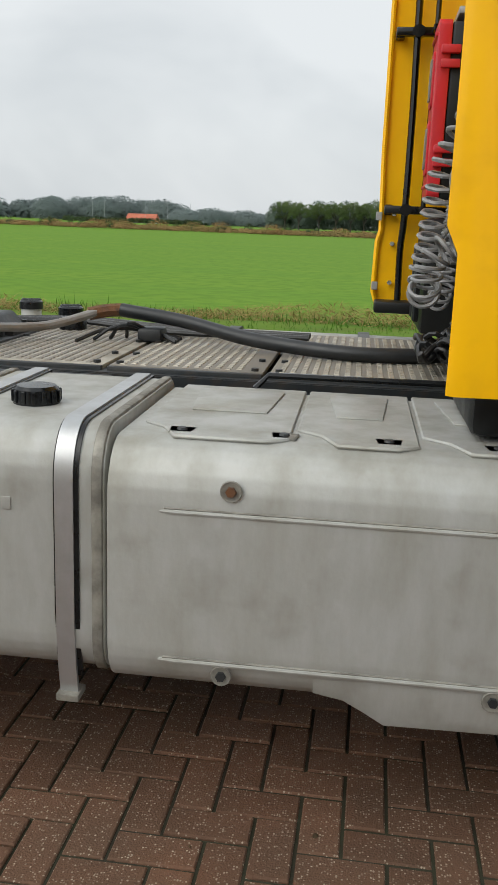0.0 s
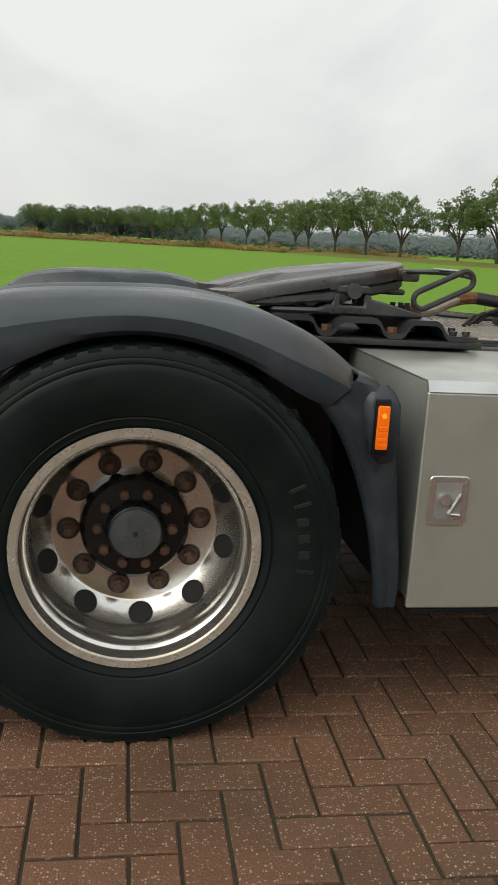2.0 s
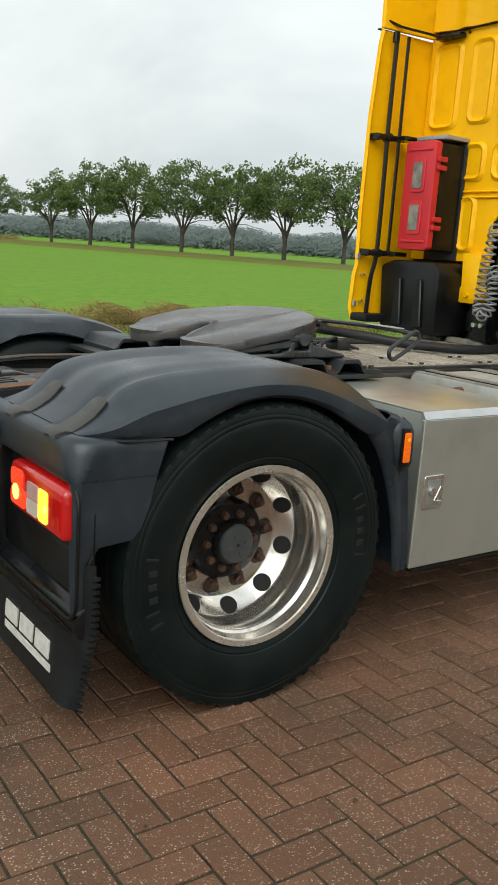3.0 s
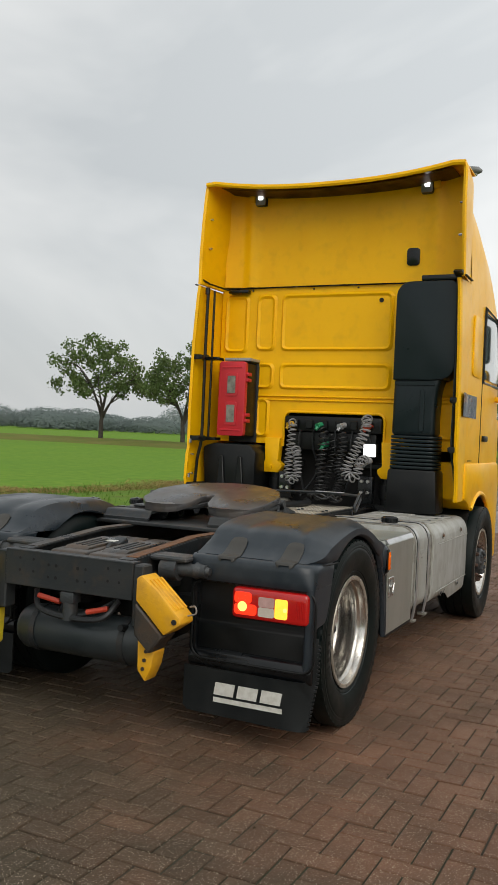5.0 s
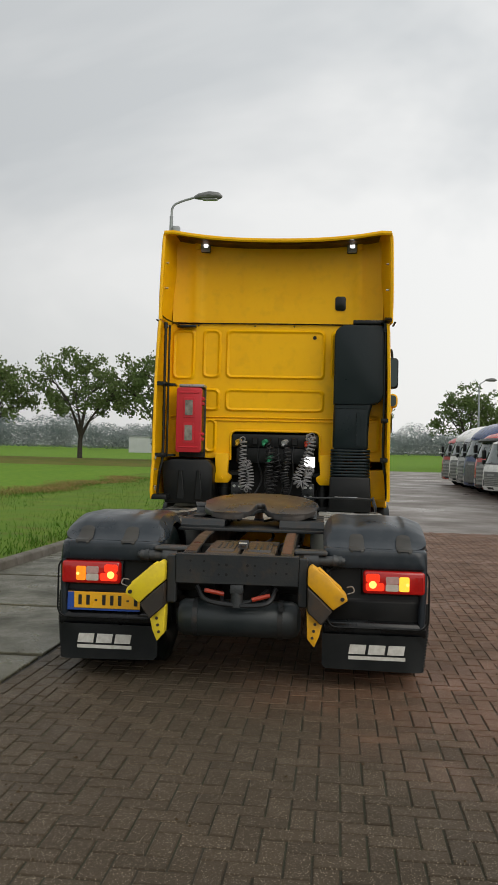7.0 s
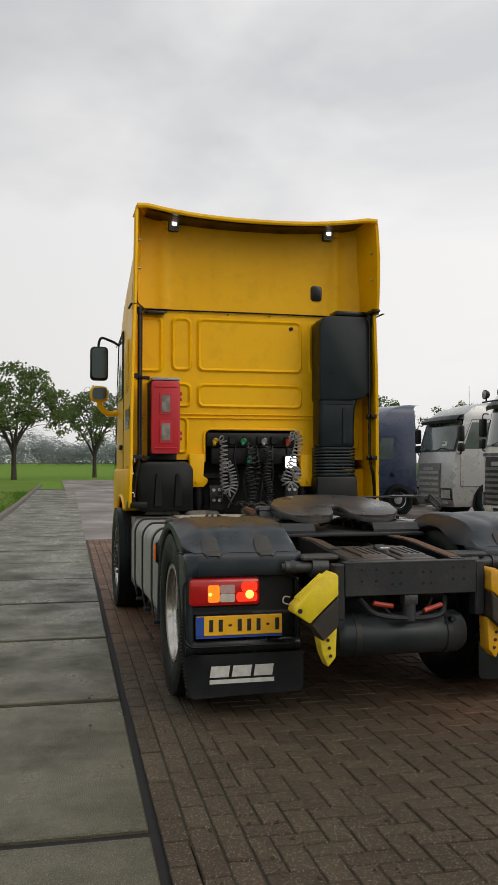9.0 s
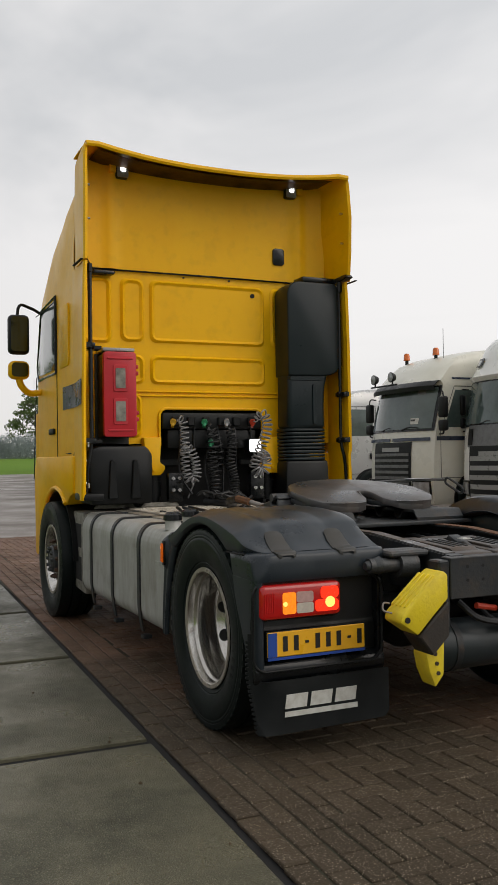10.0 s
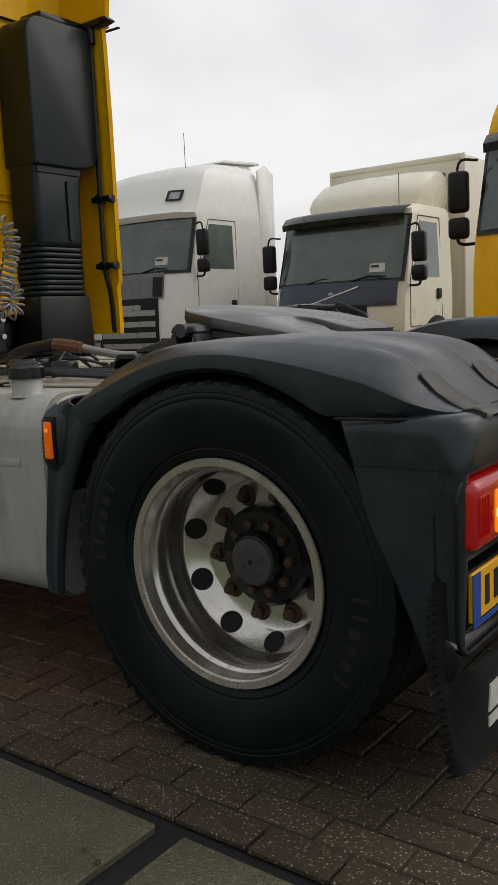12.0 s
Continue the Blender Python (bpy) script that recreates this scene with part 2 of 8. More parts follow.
RED_BOX = material("red_cabinet_plastic", (0.55, 0.018, 0.03), 0.42, 0, (0.45, 0.02, 0.03), 0.6, 5, 0.05, 70)
RED_LENS = material("red_lamp_lens", (0.34, 0.006, 0.005), 0.10, 0, (0.24, 0.004, 0.004), 0.55, 14, coat=0.5, emit=(0.8, 0.012, 0.01, 0.12))
RED_GLOW = material("lit_red_lamp", (0.8, 0.03, 0.01), 0.2, 0, (0.6, 0.015, 0.008), 0.5, 60, emit=(1.0, 0.035, 0.010, 1.1))
STOP_GLOW = material("lit_tail_lamp", (0.9, 0.3, 0.05), 0.2, 0, emit=(1.0, 0.42, 0.10, 2.2))
AMBER_GLOW = material("lit_indicator", (0.9, 0.30, 0.02), 0.2, 0, (0.7, 0.16, 0.01), 0.5, 40, emit=(1.0, 0.24, 0.012, 0.75))
CLEAR_LENS = material("milky_lamp_lens", (0.55, 0.36, 0.33), 0.15, 0, (0.45, 0.28, 0.26), 0.5, 30, coat=0.4)
MILKY = material("milky_clear_lens", (0.60, 0.55, 0.48), 0.18, 0, (0.50, 0.44, 0.38), 0.5, 30, coat=0.4)
AMBER = material("amber_marker_lens", (0.62, 0.11, 0.004), 0.2, 0, (0.5, 0.08, 0.003), 0.5, 60, emit=(1.0, 0.17, 0.005, 0.22))
WHITE_GLOW = material("lit_work_lamp", (1, 1, 1), 0.3, 0, emit=(0.95, 0.97, 1.0, 2.6))
PLATE = material("yellow_number_plate", (0.88, 0.46, 0.02), 0.35, 0, (0.82, 0.42, 0.02), 0.6, 9)
PLATE_BLUE = material("blue_plate_band", (0.02, 0.07, 0.33), 0.4, 0)
LOGO_WHITE = material("off_white_print", (0.62, 0.62, 0.58), 0.55, 0, (0.48, 0.47, 0.42), 0.55, 25)
PRINT_BLACK = material("black_print", (0.012, 0.012, 0.012), 0.5, 0)
COIL_GREY = material("grey_coil_hose", (0.26, 0.26, 0.27), 0.35, 0, (0.22, 0.22, 0.22), 0.5, 20)
COIL_DARK = material("dark_coil_cable", (0.016, 0.017, 0.018), 0.4, 0, (0.03, 0.03, 0.03), 0.55, 20)
HOSE = material("black_rubber_hose", (0.011, 0.013, 0.015), 0.46, 0, (0.024, 0.025, 0.026), 0.6, 9)
STEEL_TUBE = material("weathered_steel_tube", (0.27, 0.26, 0.245), 0.5, 0.4, (0.20, 0.15, 0.11), 0.6, 9)
GREEN_PLUG = material("green_coupling", (0.02, 0.22, 0.10), 0.4, 0)
YELLOW_PLUG = material("yellow_coupling", (0.55, 0.33, 0.02), 0.4, 0)
RED_PLUG = material("red_coupling", (0.5, 0.05, 0.02), 0.4, 0)
SILVER_TAPE = material("reflective_grey_sheet", (0.33, 0.34, 0.35), 0.4, 0.3)
NAVY = material("navy_stripe", (0.012, 0.022, 0.05), 0.3, 0, (0.02, 0.03, 0.06), 0.5, 8, coat=0.3)
GLASS_DARK = material("dark_cab_glass", (0.055, 0.078, 0.073), 0.06, 0, (0.10, 0.135, 0.125), 0.52, 1.6, rough_vary=0.03, coat=0.5)
MIRROR = material("mirror_glass", (0.07, 0.085, 0.08), 0.08, 1.0, rough_vary=0)
WHITE_PAINT = material("white_truck_paint", (0.83, 0.83, 0.80), 0.3, 0, (0.77, 0.765, 0.73), 0.6, 1.6, 0.02, 20, coat=0.3)
CREAM_PAINT = material("cream_truck_paint", (0.80, 0.76, 0.63), 0.35, 0, (0.74, 0.69, 0.56), 0.6, 1.6, 0.02, 20, coat=0.2)
BLUE_PAINT = material("dark_blue_truck_paint", (0.02, 0.045, 0.15), 0.3, 0, (0.03, 0.06, 0.17), 0.6, 2, coat=0.3)
NAVY_PAINT = material("navy_truck_paint", (0.025, 0.04, 0.085), 0.3, 0, (0.035, 0.05, 0.1), 0.6, 2, coat=0.3)
RED_PAINT = material("red_truck_paint", (0.50, 0.03, 0.02), 0.3, 0, (0.42, 0.03, 0.02), 0.6, 2, coat=0.3)
SILVER_PAINT = material("silver_truck_paint", (0.48, 0.49, 0.49), 0.3, 0.4, (0.42, 0.42, 0.42), 0.6, 2, coat=0.3)
GREY_GRILLE = material("grey_grille_paint", (0.16, 0.165, 0.165), 0.4, 0.2, (0.12, 0.12, 0.12), 0.6, 9)
LIGHT_GRILLE = material("light_grey_grille_bar", (0.34, 0.34, 0.33), 0.35, 0.3)
HEADLAMP = material("headlamp_glass", (0.42, 0.43, 0.43), 0.1, 0.3, (0.25, 0.26, 0.26), 0.5, 9, coat=0.6)
BEACON = material("orange_beacon", (0.75, 0.16, 0.01), 0.25, 0, (0.6, 0.12, 0.01), 0.5, 40, coat=0.4)
GALV = material("galvanised_post", (0.33, 0.35, 0.36), 0.5, 0.4, (0.27, 0.28, 0.29), 0.6, 3)
CABINET = material("pale_grey_cabinet", (0.55, 0.55, 0.52), 0.6, 0, (0.42, 0.42, 0.39), 0.55, 4)
BARK = material("tree_bark", (0.085, 0.075, 0.062), 0.9, 0, (0.05, 0.045, 0.04), 0.5, 3, 0.8, 12, 0.05, spec=0.05)
LEAF = material("summer_leaves", (0.118, 0.172, 0.062), 0.6, 0, (0.142, 0.168, 0.064), 0.6, 0.9, per_island=0.28, rough_vary=0.05, spec=0.05, through=0.4)
HEDGE_LEAF = material("hedge_leaves", (0.05, 0.085, 0.035), 0.7, 0, (0.09, 0.09, 0.04), 0.55, 0.25, per_island=0.3, rough_vary=0.05, spec=0.05, through=0.3)
REED = material("dry_ditch_plants", (0.30, 0.19, 0.085), 0.9, 0, (0.19, 0.15, 0.06), 0.5, 0.25, per_island=0.25, rough_vary=0, spec=0.05, through=0.3)
# distance haze is painted into these two leaf colours
FAR_WOOD = material("hazed_grey_green_leaves", (0.155, 0.205, 0.165), 0.9, 0, (0.185, 0.225, 0.18), 0.5, 0.05, per_island=0.10, rough_vary=0, spec=0.0, through=0.45)
FARTHER_WOOD = material("hazed_blue_green_leaves", (0.20, 0.245, 0.235), 0.9, 0, (0.23, 0.27, 0.26), 0.5, 0.03, per_island=0.05, rough_vary=0, spec=0.0, through=0.5)
FIELD = material("short_green_crop", (0.110, 0.216, 0.021), 0.85, 0, (0.144, 0.243, 0.031), 0.5, 0.10, 0.6, 6, 0.05, stretch=(0.6, 3, 1), third=(0.088, 0.178, 0.019), third_scale=2.2, third_amount=0.7, third_lo=0.42, third_hi=0.62, spec=0.05)
BLADE = material("grass_blades", (0.075, 0.17, 0.022), 0.7, 0, (0.12, 0.19, 0.035), 0.55, 0.8, per_island=0.35, rough_vary=0.05, spec=0.05, through=0.3)
HAY = material("mown_dry_grass", (0.34, 0.24, 0.10), 0.9, 0, (0.22, 0.165, 0.065), 0.5, 2, per_island=0.35, rough_vary=0, spec=0.05, through=0.3)
SOIL = material("dark_soil", (0.09, 0.06, 0.035), 0.95, 0, (0.05, 0.04, 0.025), 0.5, 2, 0.6, 20, 0.05, spec=0.05)
BRICK = material("brown_red_paving_brick", (0.166, 0.083, 0.049), 0.60, 0, (0.110, 0.066, 0.043), 0.50, 1.4, 0.6, 170, 0.18, third=(0.48, 0.41, 0.31), third_scale=150, third_amount=0.74, third_lo=0.68, third_hi=0.95, per_object=0.14, spec=0.17, laid=True, side_tone=(0.060, 0.047, 0.031), dots=True)
BRICK_STUFF = material("brown_red_paving", (0.166, 0.083, 0.049), 0.60, 0, (0.110, 0.066, 0.043), 0.50, 1.4, 0.6, 170, 0.18, third=(0.48, 0.41, 0.31), third_scale=150, third_amount=0.74, third_lo=0.68, third_hi=0.95, per_island=0.14, spec=0.17, laid=True, side_tone=(0.060, 0.047, 0.031), dots=True)
JOINT = material("dark_sand_joint", (0.034, 0.027, 0.017), 0.9, 0, (0.026, 0.032, 0.012), 0.55, 1.5, 0.5, 90, 0.05)
CONCRETE = material("wet_concrete_slab", (0.122, 0.114, 0.072), 0.40, 0, (0.033, 0.035, 0.023), 0.53, 1.3, 0.8, 130, 0.30, third=(0.28, 0.265, 0.19), third_scale=150, third_amount=0.75, third_lo=0.45, third_hi=1.0, spec=0.32, laid=True, dots=True)
KERB = material("weathered_concrete_kerb", (0.17, 0.155, 0.13), 0.8, 0, (0.10, 0.09, 0.07), 0.5, 3, 0.5, 60)
ASPHALT = material("wet_yard_paving", (0.130, 0.098, 0.072), 0.44, 0, (0.086, 0.068, 0.052), 0.5, 0.35, 0.3, 60, 0.22)
WHITE_WALL = material("pale_shed_cladding", (0.52, 0.54, 0.55), 0.7, 0, (0.45, 0.47, 0.48), 0.5, 0.2)
ROOF_RED = material("red_tile_roof", (0.45, 0.13, 0.07), 0.8, 0, (0.36, 0.11, 0.06), 0.5, 0.3)


LIP = material("worn_rim_lip", (0.66, 0.65, 0.60), 0.34, 0.55, (0.40, 0.36, 0.30), 0.35, 18, 0.06, 120, 0.2)
GREASE_RING = material("greasy_dark_ring", (0.012, 0.009, 0.007), 0.55, 0, (0.03, 0.018, 0.010), 0.5, 60, 0.2, 160)
AMBER_BRIGHT = material("lit_indicator_bright", (0.95, 0.55, 0.05), 0.2, 0, (0.9, 0.42, 0.03), 0.5, 30, emit=(1.0, 0.52, 0.05, 1.0))
BANK = material("rough_bank_grass", (0.105, 0.135, 0.028), 0.9, 0, (0.155, 0.150, 0.045), 0.5, 0.35, 0.6, 12, 0.05, third=(0.16, 0.115, 0.05), third_scale=0.9, third_amount=0.5, spec=0.04)
SEAM = material("dark_seam_gap", (0.006, 0.006, 0.006), 0.8)

# ---- mesh helpers ----
def part(name, bm, mat, parent=None, label="", smooth=35.0):
    """Links a bmesh as one mesh object, under a thing or a part of it."""
    me = bpy.data.meshes.new(name)
    bm.to_mesh(me)
    bm.free()
    me.materials.append(mat)
    if smooth and len(me.polygons):
        me.polygons.foreach_set("use_smooth", [True] * len(me.polygons))
        me.set_sharp_from_angle(angle=radians(smooth))
    ob = new(name, me)
    if parent:
        ob.parent = parent
    if label:
        ob["label"] = label
    return ob


def thing(name, label, category, m=None, group="", kind=""):
    ob = new(name)
    if m:
        ob.matrix_basis = m
    return tagged(ob, label, category, group, kind)


def merge(bm, other, m=None):
    """Adds the bmesh other to bm and frees it."""
    if m is not None:
        other.transform(m)
    me = bpy.data.meshes.new("scrap")
    other.to_mesh(me)
    other.free()
    bm.from_mesh(me)
    bpy.data.meshes.remove(me)
    return bm


def box(x0, x1, y0, y1, z0, z1, r=0.0, seg=2, bm=None, m=None):
    b = bmesh.new()
    bmesh.ops.create_cube(b, size=1)
    for v in b.verts:
        v.co = Vector((x0 + (v.co.x + 0.5) * (x1 - x0), y0 + (v.co.y + 0.5) * (y1 - y0), z0 + (v.co.z + 0.5) * (z1 - z0)))
    if r:
        bmesh.ops.bevel(b, geom=b.edges[:], offset=min(r, 0.49 * min(abs(x1 - x0), abs(y1 - y0), abs(z1 - z0))), segments=seg, affect="EDGES", profile=0.5)
    return merge(bm or bmesh.new(), b, m)


def frame_of(d):
    d = d.normalized()
    a = Vector((0, 0, 1)) if abs(d.z) < 0.9 else Vector((1, 0, 0))
    u = d.cross(a).normalized()
    return u, d.cross(u).normalized()


def rod(p, q, r, n=12, bm=None, r2=None, cap=True):
    bm = bm or bmesh.new()
    p, q = Vector(p), Vector(q)
    u, w = frame_of(q - p)
    rings = []
    for c, rr in ((p, r), (q, r if r2 is None else r2)):
        rings.append([bm.verts.new(c + rr * (math.cos(2 * math.pi * k / n) * u + math.sin(2 * math.pi * k / n) * w)) for k in range(n)])
    for k in range(n):
        bm.faces.new((rings[0][k], rings[0][(k + 1) % n], rings[1][(k + 1) % n], rings[1][k]))
    if cap:
        bm.faces.new(rings[0][::-1]), bm.faces.new(rings[1])
    bmesh.ops.recalc_face_normals(bm, faces=bm.faces[:]) if len(bm.faces) < 400 else None
    return bm


def sweep(pts, r, n=8, bm=None, closed=False):
    """A tube along points; r may be one radius or one for each point."""
    bm = bm or bmesh.new()
    pts = [Vector(p) for p in pts]
    rs = r if isinstance(r, (list, tuple)) else [r] * len(pts)
    rings, u = [], None
    for i, p in enumerate(pts):
        a, b = (pts[i - 1] if i or closed else p), (pts[(i + 1) % len(pts)] if i < len(pts) - 1 or closed else p)
        d = (b - a).normalized()
        if u is None:
            u, _ = frame_of(d)
        u = (u - d * u.dot(d)).normalized()
        w = d.cross(u)
        rings.append([bm.verts.new(p + rs[i] * (math.cos(2 * math.pi * k / n) * u + math.sin(2 * math.pi * k / n) * w)) for k in range(n)])
    for i in range(len(rings) - (0 if closed else 1)):
        a, b = rings[i], rings[(i + 1) % len(rings)]
        for k in range(n):
            bm.faces.new((a[k], a[(k + 1) % n], b[(k + 1) % n], b[k]))
    if not closed:
        bm.faces.new(rings[0][::-1]), bm.faces.new(rings[-1])
    return bm


def curve_pts(ctrl, n=24):
    """Points of a smooth line through the control points."""
    c = [Vector(p) for p in ctrl]
    c = [2 * c[0] - c[1]] + c + [2 * c[-1] - c[-2]]
    out = []
    for i in range(1, len(c) - 2):
        for k in range(n):
            t = k / n
            out.append(0.5 * ((2 * c[i]) + (c[i + 1] - c[i - 1]) * t + (2 * c[i - 1] - 5 * c[i] + 4 * c[i + 1] - c[i + 2]) * t * t + (3 * c[i] - c[i - 1] - 3 * c[i + 1] + c[i + 2]) * t ** 3))
    return out + [c[-2]]


def lathe(prof, n=32, m=None, bm=None, close=False):
    """Turns a profile of (radius, height) about the z axis; m places it."""
    b = bmesh.new()
    rings = [[b.verts.new((r * math.cos(2 * math.pi * k / n), r * math.sin(2 * math.pi * k / n), h)) for k in range(n)] if r > 1e-5 else [b.verts.new((0, 0, h))] for r, h in prof]
    pairs = list(zip(rings, rings[1:])) + ([(rings[-1], rings[0])] if close else [])
    for a, c in pairs:
        for k in range(n):
            if len(a) == 1 and len(c) == 1:
                continue
            if len(a) == 1:
                b.faces.new((a[0], c[k], c[(k + 1) % n]))
            elif len(c) == 1:
                b.faces.new((a[k], a[(k + 1) % n], c[0]))
            else:
                b.faces.new((a[k], a[(k + 1) % n], c[(k + 1) % n], c[k]))
    bmesh.ops.recalc_face_normals(b, faces=b.faces[:])
    return merge(bm or bmesh.new(), b, m)


def prism(poly, axis, a, b, r=0.0, seg=2, bm=None, m=None):
    """A polygon given in the two other axes (in x, y, z order), drawn out along axis from a to b."""
    t = bmesh.new()
    put = {"x": lambda p, h: (h, p[0], p[1]), "y": lambda p, h: (p[0], h, p[1]), "z": lambda p, h: (p[0], p[1], h)}[axis]
    lo, hi = [t.verts.new(put(p, a)) for p in poly], [t.verts.new(put(p, b)) for p in poly]
    n = len(poly)
    for k in range(n):
        t.faces.new((lo[k], lo[(k + 1) % n], hi[(k + 1) % n], hi[k]))
    t.faces.new(lo[::-1]), t.faces.new(hi)
    bmesh.ops.recalc_face_normals(t, faces=t.faces[:])
    if r:
        bmesh.ops.bevel(t, geom=t.edges[:], offset=r, segments=seg, affect="EDGES", profile=0.5, clamp_overlap=True)
    return merge(bm or bmesh.new(), t, m)


def skin(rows, bm=None, thick=0.0, closed=False):
    """A surface through rows of points; thick makes it a sheet."""
    t = bmesh.new()
    vs = [[t.verts.new(p) for p in row] for row in rows]
    for a, b in zip(vs, vs[1:]):
        for k in range(len(a) - (0 if closed else 1)):
            t.faces.new((a[k], a[(k + 1) % len(a)], b[(k + 1) % len(a)], b[k]))
    bmesh.ops.recalc_face_normals(t, faces=t.faces[:])
    if thick:
        t.normal_update()
        back = {v: t.verts.new(v.co - v.normal * thick) for v in t.verts[:]}
        rim = [(e.verts[0], e.verts[1]) for e in t.edges if len(e.link_faces) == 1]
        for f in t.faces[:]:
            t.faces.new([back[v] for v in reversed(f.verts)])
        for p, q in rim:
            t.faces.new((p, q, back[q], back[p]))
        bmesh.ops.recalc_face_normals(t, faces=t.faces[:])
    return merge(bm or bmesh.new(), t)


def rounded(y0, y1, z0, z1, r, n=5):
    """A rounded rectangle as a polygon."""
    out = []
    for cy, cz, a0 in ((y1 - r, z1 - r, 0), (y0 + r, z1 - r, 90), (y0 + r, z0 + r, 180), (y1 - r, z0 + r, 270)):
        for k in range(n + 1):
            a = radians(a0 + 90 * k / n)
            out.append((cy + r * math.cos(a), cz + r * math.sin(a)))
    return out


def along_y(x, y, z, side=1):
    """Places a lathe's axis along y; side 1 points its top to +y, -1 to -y."""
    return pose(x, y, z, -90 * side, 0, 0)


def land(x, y):
    """The height of the open land round the yard, which rises very gently."""
    return 0.0065 * max(0.0, math.hypot(x, y) - 30)


# ---- ground, paving, kerb and field ----
def kerb_y(x):
    """The line of the kerb's foot along the concrete strip."""
    return 3.75 - 0.013 * x


def edge_y(x):
    """The line along which the concrete strip meets the bricks."""
    return 1.593 - 0.016 * x


def sheet(name, rows, mat, label, category, kind="structure", thick=0.0):
    return tagged(part(name, skin(rows, thick=thick), mat), label, category, kind=kind)


xs = [-900, -500, -300, -160, -90, -50, -30, -20, -10, 0, 8, 16, 24, 30, 34, 40, 50, 62, 80, 100, 140, 220, 400, 700, 1200, 2200]
ys = [-900, -500, -200, -100, -60, -40, -25, -12, -4, 2, 5.0, 7, 9, 12, 16, 24, 40, 70, 120, 200, 320, 500, 800, 1400, 2400]
rows = [[(x, y, land(x, y) - 0.06) for y in ys] for x in xs]
sheet("ground", rows, FIELD, "flat green field reaching to the horizon", "field")
# grass verge between kerb and field, slightly raised
rows = []
for x in [-40, -25, -15, -8, -4] + list(range(0, 64, 3)) + [64]:
    row = []
    for d, h in ((0.17, 0.105), (0.6, 0.125), (1.6, 0.15), (3.0, 0.17), (4.5, 0.16), (6.0, 0.11), (7.5, 0.05), (9.0, -0.02), (10.0, -0.09)):
        y = kerb_y(x) + d
        row.append((x, y, land(x, y) + h + 0.03 * math.sin(1.7 * x + 2.3 * d)))
    rows.append(row)
VERGE = material("mown_verge_grass", (0.085, 0.165, 0.022), 0.9, 0, (0.13, 0.19, 0.03), 0.5, 0.7, 0.7, 25, 0.05, third=(0.12, 0.085, 0.035), third_scale=1.3, third_amount=0.5, spec=0.05)
sheet("verge", rows, VERGE, "rough mown grass verge beside the kerb", "grass")
# bed under the bricks, yard paving beyond them
BRICK_X = (-14.0, 24.0)
sheet("paving_bed", [[(x, y, -0.0075) for y in (-7.6, -3, 1.48)] for x in (-14, -6, 0, 6, 12.6)], JOINT, "dark sand bed between paving bricks", "paving")
sheet("yard", [[(x, y, -0.0085 + land(x, 0)) for y in (-70, -20, -7.6, -4, 1.40)] for x in (12.6, 22, 30, 40, 52, 66, 80)], ASPHALT, "wet grey yard paving", "pavement")
sheet("yard_side", [[(x, y, -0.006) for y in (-70, -20, -7.6)] for x in (-40, -14, 0, 12.6)], ASPHALT, "wet grey paving under the parked trucks", "pavement")
sheet("yard_behind", [[(x, y, -0.010) for y in (-7.6, -2, 1.48)] for x in (-40, -25, -14)], ASPHALT, "wet grey paving", "pavement")
# kerb stones
kerb = tagged(new("kerb"), "weathered concrete kerb along the grass verge", "kerb", kind="structure")
x = -24.0
while x < 62:
    m = pose(x, kerb_y(x), land(x, kerb_y(x)), 0, 0, math.degrees(math.atan(kerb_y(x + 1) - kerb_y(x))))
    ob = part("kerb_stone", prism([(0.0, -0.05), (0.02, 0.085), (0.045, 0.105), (0.17, 0.105), (0.17, -0.05)], "x", 0.003, 0.997, 0.006, 1), KERB, kerb)
    ob.matrix_basis = m
    x += 1.0
# concrete slabs in a strip
slabs = tagged(new("concrete_strip"), "wet weathered concrete slabs with dark joints", "pavement", kind="structure")
SLAB = 2.08
for k in range(-8, 24):
    x0 = -0.058 + k * SLAB
    x1 = x0 + SLAB - 0.086
    poly = [(x0, edge_y(x0)), (x1, edge_y(x1)), (x1, kerb_y(x1) - 0.02), (x0, kerb_y(x0) - 0.02)]
    ob = part("slab", prism(poly, "z", -0.05, 0.0, 0.007, 1), CONCRETE, slabs)
    ob.location.z = random.uniform(-0.003, 0.003) + land(x0, 0)
sheet("slab_joint", [[(x, y, -0.022 + land(x, 0)) for y in (1.40, 6.2)] for x in (-18, 0, 30, 52)], HOLE, "dark bitumen joints between slabs", "joint")
# herringbone bricks, with three straight courses along the concrete: the nearest as single pieces, the rest joined
U = 0.1108
X0, Y0 = 0.123, -1.939
bed = tagged(new("brick_paving"), "brown-red clay bricks laid in herringbone bond, darker to one side", "paving", kind="structure")


def brick_mesh(lx, ly):
    b = box(0.0043, lx - 0.0043, 0.0043, ly - 0.0043, -0.04, 0.0)
    top = [f for f in b.faces if f.normal.z > 0.9]
    bmesh.ops.bevel(b, geom=list(top[0].edges), offset=0.0035, segments=1, affect="EDGES")
    me = bpy.data.meshes.new("brick")
    b.to_mesh(me)
    b.free()
    me.materials.append(BRICK)
    return me


lying, standing = brick_mesh(2 * U, U), brick_mesh(U, 2 * U)
verts, faces = [], []
count = 0
rnd = random.Random(3)


